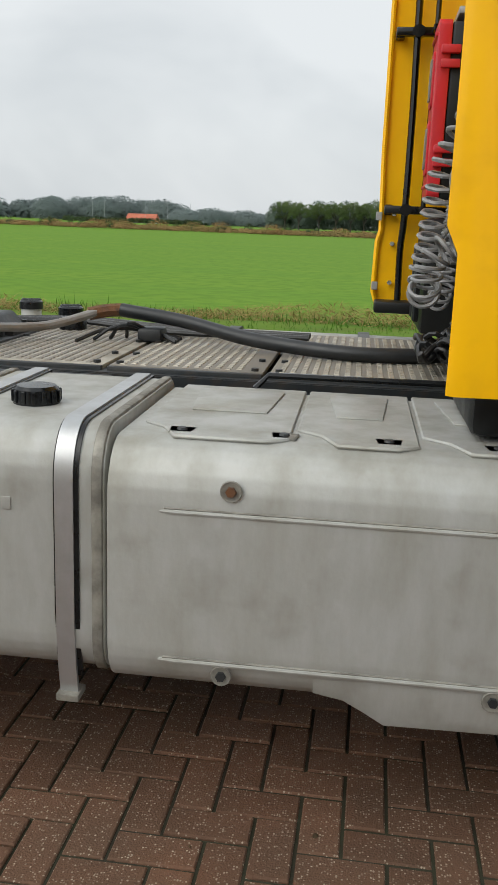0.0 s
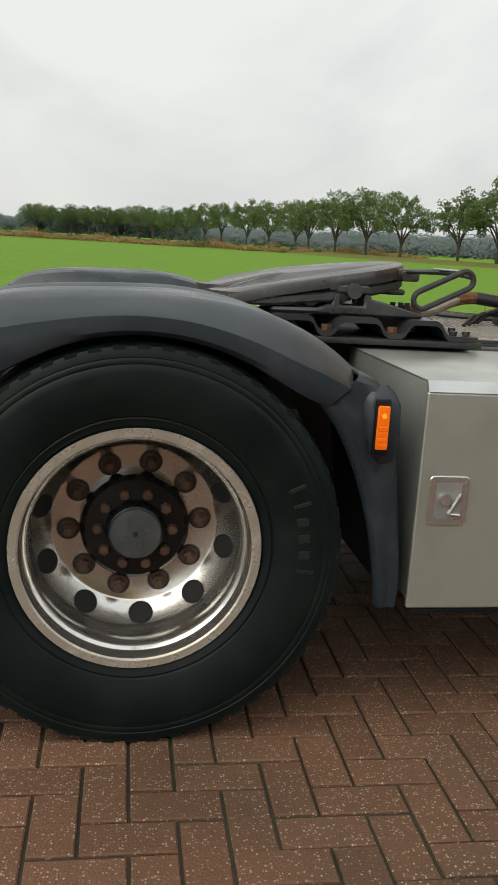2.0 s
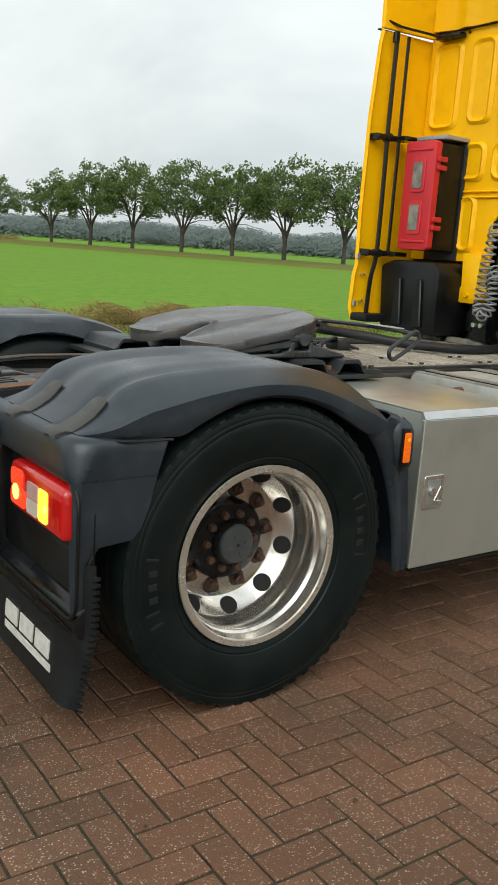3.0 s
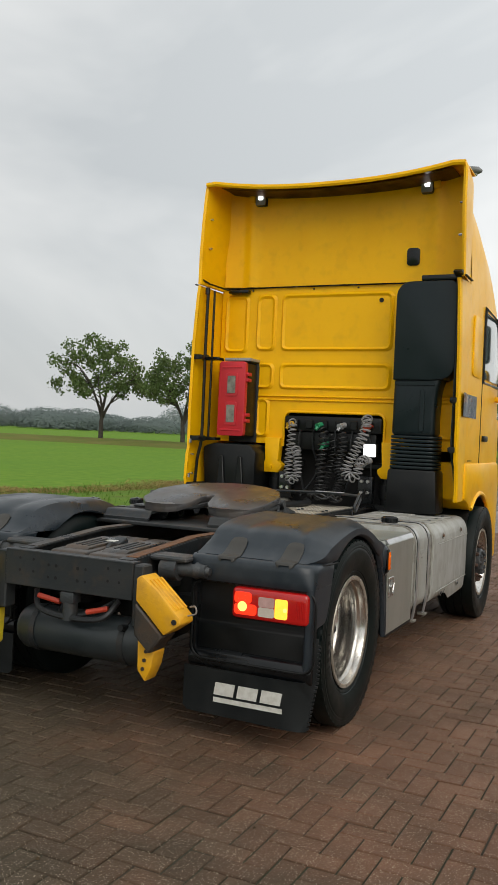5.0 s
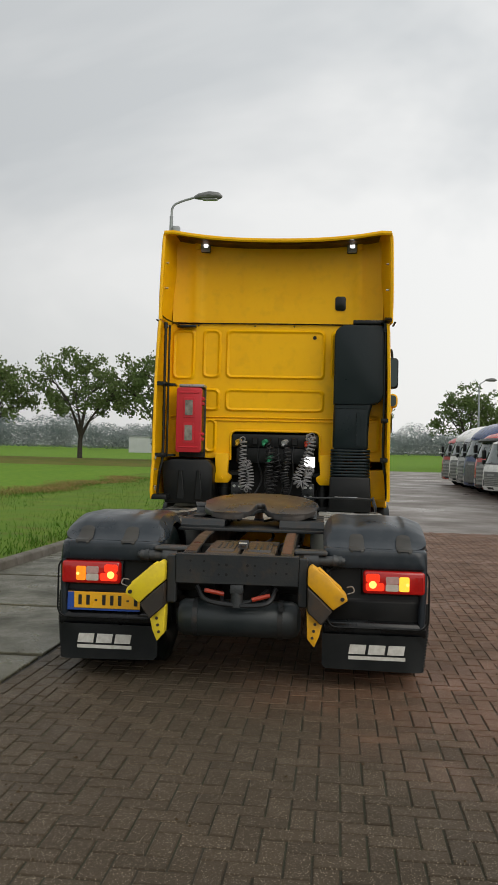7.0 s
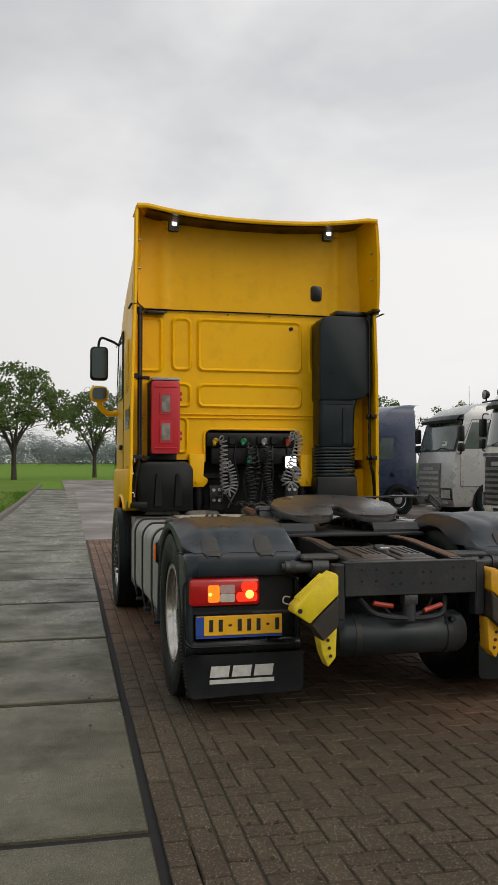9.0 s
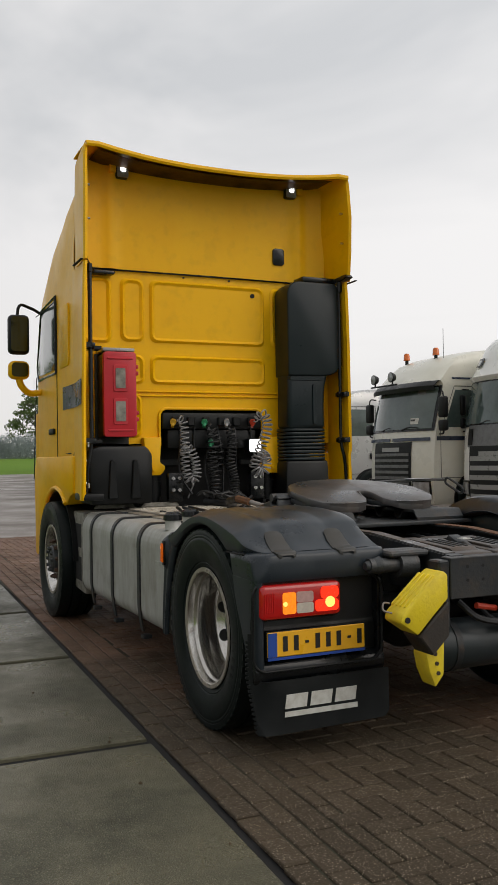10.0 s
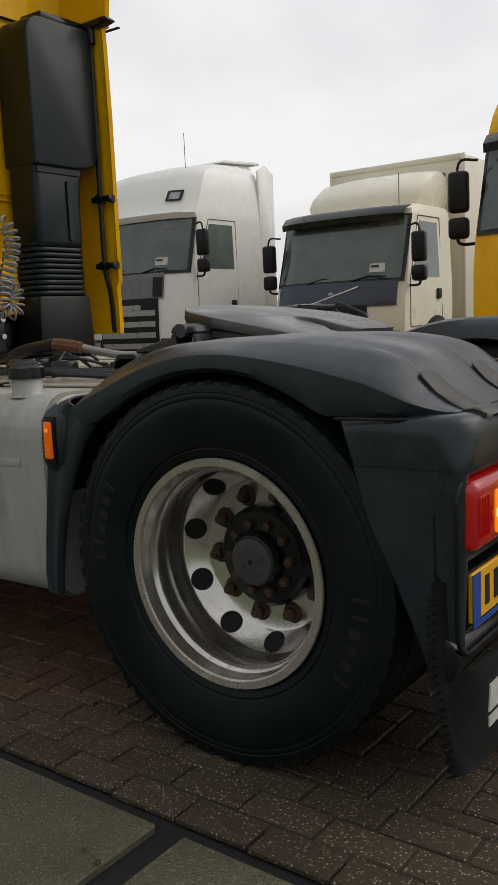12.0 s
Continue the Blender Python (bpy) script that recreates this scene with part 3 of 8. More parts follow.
def joined_brick(x, y, lx, ly):
    """Adds one brick to the joined paving."""
    q = len(verts)
    z = rnd.uniform(-0.0025, 0.0025)
    e, c = 0.0046, 0.0085
    tz = [z + rnd.uniform(-0.0012, 0.0012) for _ in range(4)]
    verts.extend([(x + e, y + e, z - 0.016), (x + lx - e, y + e, z - 0.016), (x + lx - e, y + ly - e, z - 0.016), (x + e, y + ly - e, z - 0.016),
                  (x + e, y + e, z - 0.005), (x + lx - e, y + e, z - 0.005), (x + lx - e, y + ly - e, z - 0.005), (x + e, y + ly - e, z - 0.005),
                  (x + c, y + c, tz[0]), (x + lx - c, y + c, tz[1]), (x + lx - c, y + ly - c, tz[2]), (x + c, y + ly - c, tz[3])])
    for a, b in ((0, 4), (4, 8)):
        faces.extend([(q + a, q + a + 1, q + b + 1, q + b), (q + a + 1, q + a + 2, q + b + 2, q + b + 1), (q + a + 2, q + a + 3, q + b + 3, q + b + 2), (q + a + 3, q + a, q + b, q + b + 3)])
    faces.append((q + 8, q + 9, q + 10, q + 11))


COURSES = 3
for i in range(int((BRICK_X[0] - X0) / U), int((BRICK_X[1] - X0) / U)):
    for j in range(int((-7.6 - Y0) / U), int((1.57 - Y0) / U) + 1):
        d = (i - j) % 4
        if d not in (0, 3):
            continue
        x, y = X0 + i * U, Y0 + j * U
        if x > 12.6:
            continue
        lx, ly = (2 * U, U) if d == 0 else (U, 2 * U)
        ly = min(ly, edge_y(x) - 0.042 - COURSES * U - y)
        if ly < 0.03:
            continue
        if -2.1 < x < 1.9 and -2.35 < y < -0.75 and count < 300:
            ob = new("brick", lying if d == 0 else standing)
            ob.parent = bed
            ob.matrix_basis = pose(x, y, rnd.uniform(-0.0025, 0.0025), rnd.uniform(-0.5, 0.5), rnd.uniform(-0.5, 0.5), 0)
            count += 1
            continue
        joined_brick(x, y, lx, ly)
for c in range(COURSES):
    x = -14.035 + (c % 2) * U
    while x < 12.4:
        joined_brick(x, edge_y(x) - 0.042 - (c + 1) * U, 2 * U, U)
        x += 2 * U
me = bpy.data.meshes.new("joined_bricks")
me.from_pydata(verts, [], faces)
me.materials.append(BRICK_STUFF)
ob = tagged(new("joined_bricks", me), kind="stuff")
ob.parent = bed

# small dead leaves and crumbs blown on to the paving
rnd = random.Random(31)
verts, faces = [], []
for _ in range(420):
    x, y = (rnd.uniform(-7, -2.2), 1.5 - abs(rnd.gauss(0, 0.75))) if rnd.random() < 0.6 else (rnd.uniform(-6, 9), rnd.uniform(-4, 3.3))
    a, r = rnd.uniform(0, 6.283), rnd.uniform(0.003, 0.011) * (1.7 if rnd.random() < 0.1 else 1)
    q = len(verts)
    n = 6
    verts.append((x, y, 0.010 + r * 0.3))
    verts += [(x + r * rnd.uniform(0.6, 1.5) * math.cos(a + 6.283 * k / n), y + r * rnd.uniform(0.6, 1.3) * math.sin(a + 6.283 * k / n), 0.0035) for k in range(n)]
    faces += [(q, q + 1 + k, q + 1 + (k + 1) % n) for k in range(n)]
me = bpy.data.meshes.new("leaf_litter")
me.from_pydata(verts, [], faces)
me.materials.append(SOIL)
tagged(new("leaf_litter", me), "dark bits of dead leaf scattered on the bricks", "litter", kind="stuff")

# ---- the yellow tractor unit ----
tractor = thing("tractor_unit", "yellow two-axle truck tractor with worn grey fenders parked on brick paving", "truck", pose(0, -0.012, 0, 0, 0, 0.85))


def pressed(x, y0, y1, z0, z1, r=0.05, depth=0.014, wide=0.022):
    """A pressed panel outline: a raised rounded rim round a shallow field, on a wall that faces -x."""
    bm = bmesh.new()
    o, i = rounded(y0, y1, z0, z1, r), rounded(y0 + wide, y1 - wide, z0 + wide, z1 - wide, max(0.01, r - wide * 0.6))
    skin([[(x, *p) for p in o], [(x - depth, *p) for p in rounded(y0 + wide * 0.45, y1 - wide * 0.45, z0 + wide * 0.45, z1 - wide * 0.45, r)], [(x - depth * 0.25, *p) for p in i]], bm, closed=True)
    t = bmesh.new()
    t.faces.new([t.verts.new((x - depth * 0.25, *p)) for p in i])
    bmesh.ops.recalc_face_normals(t, faces=t.faces[:])
    merge(bm, t)
    return bm


# cab body: side, roof and front as one shell of cross-sections from rear to front
def cab_section(x, hw, z0, zs, zt, in_top, zm=None):
    """Half-width hw up to the shoulder zs, then leaning in to the roof zt."""
    pts = [(x, hw, z0), (x, hw, (z0 + zs) / 2), (x, hw - 0.01, zs)]
    for k in range(1, 7):
        a = radians(90 * k / 6)
        pts.append((x, hw - 0.02 - in_top * (k / 6) ** 1.3 - 0.16 * (1 - math.cos(a)), zs + (zt - zs) * (0.15 + 0.85 * math.sin(a) ** 0.9)))
    pts.append((x, 0.0, zt + 0.03))
    return pts + [(p[0], -p[1], p[2]) for p in pts[-2::-1]]


sections = [cab_section(3.30, 1.26, 1.55, 3.42, 4.20, 0.05), cab_section(3.55, 1.27, 1.35, 3.36, 4.19, 0.06), cab_section(3.95, 1.27, 1.22, 3.24, 4.12, 0.10), cab_section(4.5, 1.27, 1.18, 3.05, 4.0, 0.19),
            cab_section(5.0, 1.25, 1.1, 2.85, 3.72, 0.26), cab_section(5.35, 1.18, 1.0, 2.7, 3.35, 0.28), cab_section(5.55, 1.02, 0.9, 2.4, 2.85, 0.22), cab_section(5.62, 0.9, 0.85, 1.9, 2.2, 0.2)]
bm = skin(sections)
t = bmesh.new()
t.faces.new([t.verts.new(p) for p in sections[-1]])
merge(bm, t)
cab = part("cab_body", bm, YELLOW, tractor, "glossy yellow cab shell")
# rear wall with pressed panels, in two storeys
bm = prism([(-1.24, 1.60), (-0.53, 1.60), (-0.53, 1.86), (-0.47, 1.935), (0.45, 1.935), (0.51, 1.86), (0.51, 1.60), (1.24, 1.60), (1.24, 3.235), (-1.24, 3.235)], "x", 3.28, 3.32)
wall = part("rear_wall", bm, YELLOW, tractor, "worn yellow pressed-steel rear wall")
for y0, y1, z0, z1 in ((-0.56, 0.58, 2.57, 3.17), (-0.56, 0.58, 2.17, 2.45), (0.63, 0.85, 2.57, 3.17), (0.93, 1.20, 2.55, 3.17), (-0.86, -0.62, 2.57, 3.17), (0.63, 0.85, 2.17, 2.45), (-1.2, -1.0, 1.70, 2.15), (0.66, 0.82, 1.66, 2.08)):
    part("pressed_panel", pressed(3.278, y0, y1, z0, z1, r=0.06, depth=0.022, wide=0.046), YELLOW, wall)
for z in (2.06, 2.10):
    part("wall_bead", box(3.262, 3.279, -1.2, 1.2, z - 0.008, z + 0.008, 0.006, 1), YELLOW, wall)
# a rim round the arched opening
rim_pts = [(3.272, 0.50, 1.58), (3.272, 0.50, 1.86)] + [(3.272, 0.43 + 0.07 * math.cos(radians(a)), 1.87 + 0.07 * math.sin(radians(a))) for a in (10, 45, 80)] + \
          [(3.272, -0.45 - 0.07 * math.cos(radians(a)), 1.87 + 0.07 * math.sin(radians(a))) for a in (80, 45, 10)] + [(3.272, -0.52, 1.86), (3.272, -0.52, 1.58)]
part("opening_rim", sweep(rim_pts, 0.014, 8), YELLOW, tractor)
for y0, y1 in ((0.475, 0.70), (-0.70, -0.485)):
    bm = prism([(y0 + 0.03, 1.66), (y1 - 0.03, 1.66), (y1 - 0.045, 1.42), (y1, 1.39), (y1, 1.355), (y1 - 0.04, 1.30), (y0 + 0.04, 1.30), (y0, 1.355), (y0, 1.39), (y0 + 0.045, 1.42)], "x", 3.20, 3.30, 0.010, 2)
    part("rear_wall_foot", bm, YELLOW, tractor)
for y in (0.587, -0.592):
    part("foot_bolt", rod((3.175, y, 1.36), (3.20, y, 1.36), 0.018, 8), YELLOW, tractor)
def hood_top(y):
    """The height of the hood's edge, lower in the middle."""
    return 4.205 - 0.085 * max(0.0, 1 - abs(y / 1.20) ** 2.4) - 0.014 * max(0.0, (abs(y) - 1.17) / 0.07) ** 2


# upper wall: leans back, with soft fluting at both sides
rows = []
for k in range(9):
    z = 3.25 + 0.93 * k / 8
    row = []
    for j in range(61):
        y = -1.2 + 2.4 * j / 60
        a = abs(y)
        x = 3.30 - 0.03 * (k / 8) ** 2 - (0.05 * max(0, a - 0.98) / 0.22 if a > 0.98 else 0) - 0.032 * math.exp(-((a - 0.93) / 0.05) ** 2)
        row.append((x, y, z if k < 8 else hood_top(max(-1.16, min(1.16, y))) - 0.014))
    rows.append(row)
part("upper_rear_wall", skin(rows, thick=0.02), YELLOW, tractor, "faded yellow roof extension wall")
# added sheet under the hood: its shade is painted dark, with soot
part("hood_lining", skin([[(x_, y_, hood_top(y_) + h_) for x_, h_ in ((2.895 + 0.05 * (1 - abs(y_ / 1.2) ** 2.4), -0.046), (3.0, -0.038), (3.12, -0.034), (3.262, -0.036), (3.262, -0.075))] for y_ in [-1.13 + 2.26 * k / 20 for k in range(21)]]), SHADED_SOOT, tractor, "underside of the hood, shade and soot in its colour")
part("wall_seam", sweep([(3.262, y, 3.242 - 0.004 * abs(y)) for y in (-1.2, -0.6, 0, 0.6, 1.2)], 0.009, 6), GLOSS_BLACK, tractor, "black sealing strip")
bm = prism(rounded(-0.778, -0.658, 3.40, 3.56, 0.03), "x", 3.262, 3.30, 0.012, 2)
part("vent_cover", bm, GLOSS_BLACK, tractor, "dark grey vent cap")
part("wall_hole", rod((3.262, -0.435, 3.08), (3.29, -0.435, 3.08), 0.022, 12), HOLE, tractor)
for y in (0.9, -0.98, 1.06, -0.2, 0.25):
    part("wall_bolt", rod((3.268, y, 3.215), (3.285, y, 3.215), 0.009, 8), GLOSS_BLACK, tractor)
# side extenders, and the hood over the rear wall
for s in (1, -1):
    rows = []
    for z, xr, yr in ((1.10, 2.80, 1.325), (1.2, 2.77, 1.33), (1.46, 2.775, 1.322), (1.52, 2.79, 1.318), (1.9, 2.78, 1.318), (2.6, 2.78, 1.308), (3.1, 2.80, 1.292), (3.2, 2.81, 1.284)):
        lean = 0.0 if z > 1.45 else 0.01
        z = z + 0.04 if s < 0 and z < 1.15 else z
        xr, yr = (xr, yr) if s > 0 else (2.918 if z < 1.5 else 2.892 - 0.02 * max(0.0, z - 1.9) / 1.3, yr - 0.035)
        rows.append([(3.32, s * 1.262, z), (3.15, s * (1.272 + lean), z), (2.97, s * (yr - (0.02 if s > 0 else 0.002)), z), (xr + 0.02, s * yr, z), (xr, s * (yr - 0.012), z), (xr + 0.012, s * (yr - 0.035), z)])
    part("side_extender", skin(rows, thick=0.012), YELLOW, tractor, "yellow side air deflector panel")
    rows = []
    for z, xr, yr in ((3.215, 2.805, 1.284), (3.5, 2.80, 1.282), (3.8, 2.81, 1.275), (3.97, 2.825, 1.272), (4.06, 2.832, 1.270), (4.13, 2.838, 1.266), (4.168, 2.846, 1.256), (4.19, 2.86, 1.232)):
        f = min(1.0, max(0.0, (z - 3.2) / 0.6))
        xr += 0.07 * (1 - f) if s < 0 else 0.0
        rows.append([(3.34, s * (yr - 0.045), z), (3.1, s * (yr - 0.02), z), (xr + 0.02, s * yr, z), (xr, s * (yr - 0.012), z), (xr + 0.015, s * (yr - 0.035), z), (3.02, s * (yr - 0.045 - 0.015 * f), z), (3.27, s * (yr - 0.07 - 0.05 * f), z)])
    part("roof_extender", skin(rows, thick=0.012), YELLOW, tractor, "yellow upper air deflector panel")
    part("extender_joint", box(2.81, 3.1, min(s * 1.29, s * 1.31), max(s * 1.29, s * 1.31), 3.203, 3.212), HOLE, tractor)
    # navy stripe round the extender's outer side
    part("navy_stripe", skin([[(3.7, s * 1.275, z), (3.32, s * 1.27, z), (3.15, s * 1.28, z), (2.97, s * 1.304, z)] + ([(2.80, s * 1.324, z)] if s > 0 else []) for z in (1.94, 2.16)], thick=0.003), NAVY, tractor, "navy blue decorative stripe")
rows = []
for u in range(25):
    y = -1.245 + 2.49 * u / 24
    q, top = max(0.0, 1 - abs(y / 1.20) ** 2.4), hood_top(y)
    xr = 2.82 + 0.05 * q
    rows.append([(3.5, 0.92 * y, top - 0.06), (3.2, 0.975 * y, top + 0.0), (xr + 0.05, y, top + 0.004), (xr + 0.004, y, top - 0.006), (xr, y, top - 0.030), (xr + 0.012, y, top - 0.048), (xr + 0.03, y, top - 0.040), (xr + 0.06, y, top - 0.022), (3.10, y, top - 0.016), (3.29, y, top - 0.02)])
part("roof_spoiler", skin(rows, thick=0.01), YELLOW, tractor, "curved yellow roof spoiler hood")
# grab rods and brackets along the extenders
for s in (1, -1):
    y, xo = s * 1.215, 0.0 if s > 0 else 0.085
    part("extender_rod", sweep(curve_pts([(xo + 2.910, y, 3.16), (xo + 2.905, y, 2.6), (xo + 2.910, y, 2.1), (xo + 2.908, y, 1.62), (xo + 2.900, y + s * 0.03, 1.42), (xo + 2.905, y + s * 0.05, 1.15)], 5), 0.016, 8), GLOSS_BLACK, tractor, "black stay rod")
    if s > 0:
        part("extender_rod", sweep([(2.99, y - 0.03, 3.17), (2.99, y - 0.03, 2.4), (2.99, y - 0.03, 1.60)], 0.012, 8), GLOSS_BLACK, tractor, "black stay rod")
    for z in ((2.46, 1.62) if s > 0 else (2.08, 1.62)):
        bm = box(2.81 + xo, 3.06, min(y - 0.02, y + 0.02), max(y - 0.02, y + 0.02), z - 0.02, z + 0.02, 0.006)
        box(2.81 + xo, 2.85 + xo, min(y, s * 1.26), max(y, s * 1.30), z - 0.025, z + 0.025, 0.006, 1, bm)
        rod((2.91 + xo, y - s * 0.03, z), (2.91 + xo, y + s * 0.03, z), 0.03, 10, bm)
        if s > 0:
            box(2.97, 3.10, 1.10, 1.22, z - 0.016, z + 0.016, 0.005, 1, bm)
        part("rod_bracket", bm, GLOSS_BLACK, tractor)
    if s > 0:
        bm = box(3.20, 3.27, 0.92, 1.14, 3.180, 3.215, 0.008)
        sweep([(2.83, 1.26, 3.27), (2.95, 1.22, 3.235), (3.2, 1.10, 3.20)], 0.009, 6, bm)
        rod((2.90, 1.215, 3.12), (2.90, 1.215, 3.19), 0.024, 10, bm)
    else:
        bm = box(3.05, 3.24, -1.20, -0.86, 3.215, 3.27, 0.010)
        prism([(2.80, 3.235), (2.90, 3.215), (3.1, 3.215), (3.1, 3.262), (2.84, 3.268)], "y", -1.27, -1.19, 0.008, 1, bm)
        rod((2.98, -1.215, 3.12), (2.98, -1.215, 3.23), 0.026, 10, bm)
    part("top_bracket", bm, GLOSS_BLACK, tractor)
    if s > 0:
        part("extender_foot", box(2.79, 3.12, 1.14, 1.31, 1.10, 1.16, 0.012), BLACK, tractor)
    for x, z in ((2.86, 1.60), (2.86, 1.45), (2.86, 1.25), (2.92, 3.6), (2.92, 3.9))[0 if s > 0 else 3:]:
        part("extender_screw", rod((x, s * (1.27 if z < 3 else 1.20), z), (x, s * (1.30 if z < 3 else 1.23), z), 0.012, 6), BRIGHT, tractor)
    # work lamp under the hood
    yl = s * 0.832
    bm = box(3.205, 3.285, yl - 0.055, yl + 0.055, 4.035, 4.145, 0.014)
    rod((3.24, yl, 4.13), (3.24, yl, 4.16), 0.02, 8, bm)
    lamp = part("spot_lamp", bm, BLACK, tractor, "square work lamp, switched on")
    part("lamp_bezel", prism(rounded(yl - 0.052, yl + 0.052, 4.038, 4.142, 0.015), "x", 3.196, 3.206), HEADLAMP, lamp)
    part("lit_lens", prism(rounded(yl - 0.028, yl + 0.020, 4.088, 4.138, 0.01), "x", 3.190, 3.1955), WHITE_GLOW, lamp, "glowing white lens")
    bm = box(3.19, 3.28, yl + s * 0.09 - 0.03, yl + s * 0.09 + 0.03, 4.07, 4.15, 0.01)
    part("lamp_bracket", bm, YELLOW, tractor)
# left door side: windows, door shut lines, handle, mirrors
for s in (1, -1):
    rows = [[(4.05, s * 1.262, 2.37), (4.55, s * 1.262, 2.37), (4.9, s * 1.248, 2.39), (5.0, s * 1.24, 2.48)], [(4.05, s * 1.262, 3.06), (4.5, s * 1.256, 3.06), (4.75, s * 1.24, 3.05), (4.85, s * 1.23, 3.02)]]
    rows = [[(p[0], p[1] + s * 0.012, p[2]) for p in r] for r in rows]
    part("side_window", skin(rows, thick=0.01), GLASS_DARK, tractor, "dark tinted door window")
    part("side_panel_window", prism(rounded(3.45, 3.85, 2.35, 2.95, 0.06), "y", min(s * 1.262, s * 1.278), max(s * 1.262, s * 1.278), 0.004), YELLOW, tractor)
    bm = bmesh.new()
    for a, b in (((3.95, 1.25), (3.95, 3.05)), ((5.15, 1.25), (5.2, 2.4)), ((3.95, 3.05), (4.95, 3.05)), ((3.4, 1.52), (5.1, 1.52))):
        sweep([(a[0], s * 1.272, a[1]), (b[0], s * (1.272 if b[0] < 5 else 1.225), b[1])], 0.005, 5, bm)
    part("door_gap", bm, HOLE, tractor)
    part("door_handle", box(4.05, 4.25, min(s * 1.268, s * 1.298), max(s * 1.268, s * 1.298), 1.72, 1.78, 0.012), BLACK, tractor)
    part("side_window_frame", sweep([(4.0, s * 1.266, 2.33), (4.0, s * 1.266, 3.10), (4.8, s * 1.24, 3.09), (5.05, s * 1.235, 2.5), (4.92, s * 1.25, 2.34)], 0.018, 6, closed=True), GLOSS_BLACK, tractor)
    ym, hw_ = (1.485, 0.105) if s > 0 else (-1.42, 0.085)
    mirror = part("wing_mirror", box(4.70, 4.83, ym - hw_, ym + hw_, 2.604, 3.031, 0.05, 3), BLACK, tractor, "black and yellow mirror housings on an arm")
    part("wide_mirror", box(4.70, 4.84, ym - hw_, ym + hw_, 2.335, 2.535, 0.06, 3), YELLOW, mirror, "yellow wide-angle mirror housing")
    bm = prism(rounded(ym - hw_ + 0.02, ym + hw_ - 0.02, 2.63, 3.005, 0.04), "x", 4.692, 4.699)
    prism(rounded(ym - hw_ + 0.025, ym + hw_ - 0.025, 2.36, 2.51, 0.04), "x", 4.692, 4.699, bm=bm)
    part("mirror_glass", bm, MIRROR, mirror)
    part("mirror_arm", sweep(curve_pts([(4.80, s * 1.205, 3.03), (4.80, s * 1.36, 3.12), (4.77, ym, 3.10), (4.77, ym, 2.62)], 6), 0.016, 8), BLACK, mirror)
    part("mirror_foot", sweep(curve_pts([(4.77, ym, 2.36), (4.77, ym - s * 0.03, 2.26), (4.80, s * 1.36, 2.19), (4.80, s * 1.20, 2.22)], 6), 0.035, 8), YELLOW, mirror)
    # front wheel arch, step and bumper corner
    arch = [(3.30, 1.50), (3.30, 1.14), (3.42, 1.12)] + [(3.99 + 0.66 * math.cos(radians(a)), 0.52 + 0.66 * math.sin(radians(a))) for a in (130, 110, 90, 70, 50, 30, 12)] + [(4.72, 0.44), (5.02, 0.42), (5.06, 1.3), (4.98, 1.50)]
    part("wheel_arch", prism(arch, "y", min(s * 1.0, s * 1.288), max(s * 1.0, s * 1.288), 0.03), YELLOW, tractor, "yellow front wheel arch")
    part("arch_lip", sweep([(3.99 + 0.665 * math.cos(radians(a)), s * 1.285, 0.52 + 0.665 * math.sin(radians(a))) for a in range(128, 5, -8)], 0.022, 8), YELLOW, tractor, "rounded flare of the wheel arch")
    part("arch_liner", skin([[(3.99 + 0.64 * math.cos(radians(a)), s * y, 0.52 + 0.64 * math.sin(radians(a))) for y in (0.85, 1.275)] for a in range(0, 190, 15)], thick=0.01), BLACK, tractor)
    part("corner_lamp", box(4.22, 4.32, min(s * 1.27, s * 1.315), max(s * 1.27, s * 1.315), 0.97, 1.02, 0.006), AMBER_GLOW, tractor, "lit amber side lamp")
    bm = prism(rounded(5.20, 5.42, 1.35, 2.0, 0.05), "y", min(s * 1.05, s * 1.20), max(s * 1.05, s * 1.20), 0.02)
    part("air_vane", bm, YELLOW, tractor, "yellow corner air vane")
bm = skin([[(5.625, y, 1.95), (5.60, y, 2.3), (5.52, y, 2.7)] for y in (-0.9, -0.45, 0, 0.45, 0.9)], thick=0.008)
part("windscreen", bm, GLASS_DARK, tractor)
part("front_bumper", box(5.0, 5.6, -1.16, 1.16, 0.35, 0.95, 0.08, 3), YELLOW, tractor)
part("grille", box(5.58, 5.66, -0.75, 0.75, 0.98, 1.7, 0.03), BLACK, tractor)
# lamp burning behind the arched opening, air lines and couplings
# near-black box added to paint the shade seen through the opening
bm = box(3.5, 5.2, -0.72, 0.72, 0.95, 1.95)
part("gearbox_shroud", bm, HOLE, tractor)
bm = box(3.24, 3.40, -0.50, 0.48, 1.74, 1.90, 0.02)
box(3.26, 3.42, -0.45, 0.43, 1.55, 1.74, 0.02, 2, bm)
for k in range(6):
    box(3.21, 3.25, 0.33 - k * 0.15, 0.40 - k * 0.15, 1.77, 1.86, 0.008, 1, bm)
part("coupling_bracket", bm, BLACK, tractor, "black bracket for the trailer couplings")
bm = box(3.20, 3.27, -0.475, -0.345, 1.505, 1.645, 0.012)
lamp = part("rear_work_lamp", bm, BLACK, tractor, "square rear work lamp, switched on")
part("lit_lens", prism(rounded(-0.468, -0.352, 1.512, 1.638, 0.015), "x", 3.192, 3.1985), WHITE_GLOW, lamp, "glowing white lens")


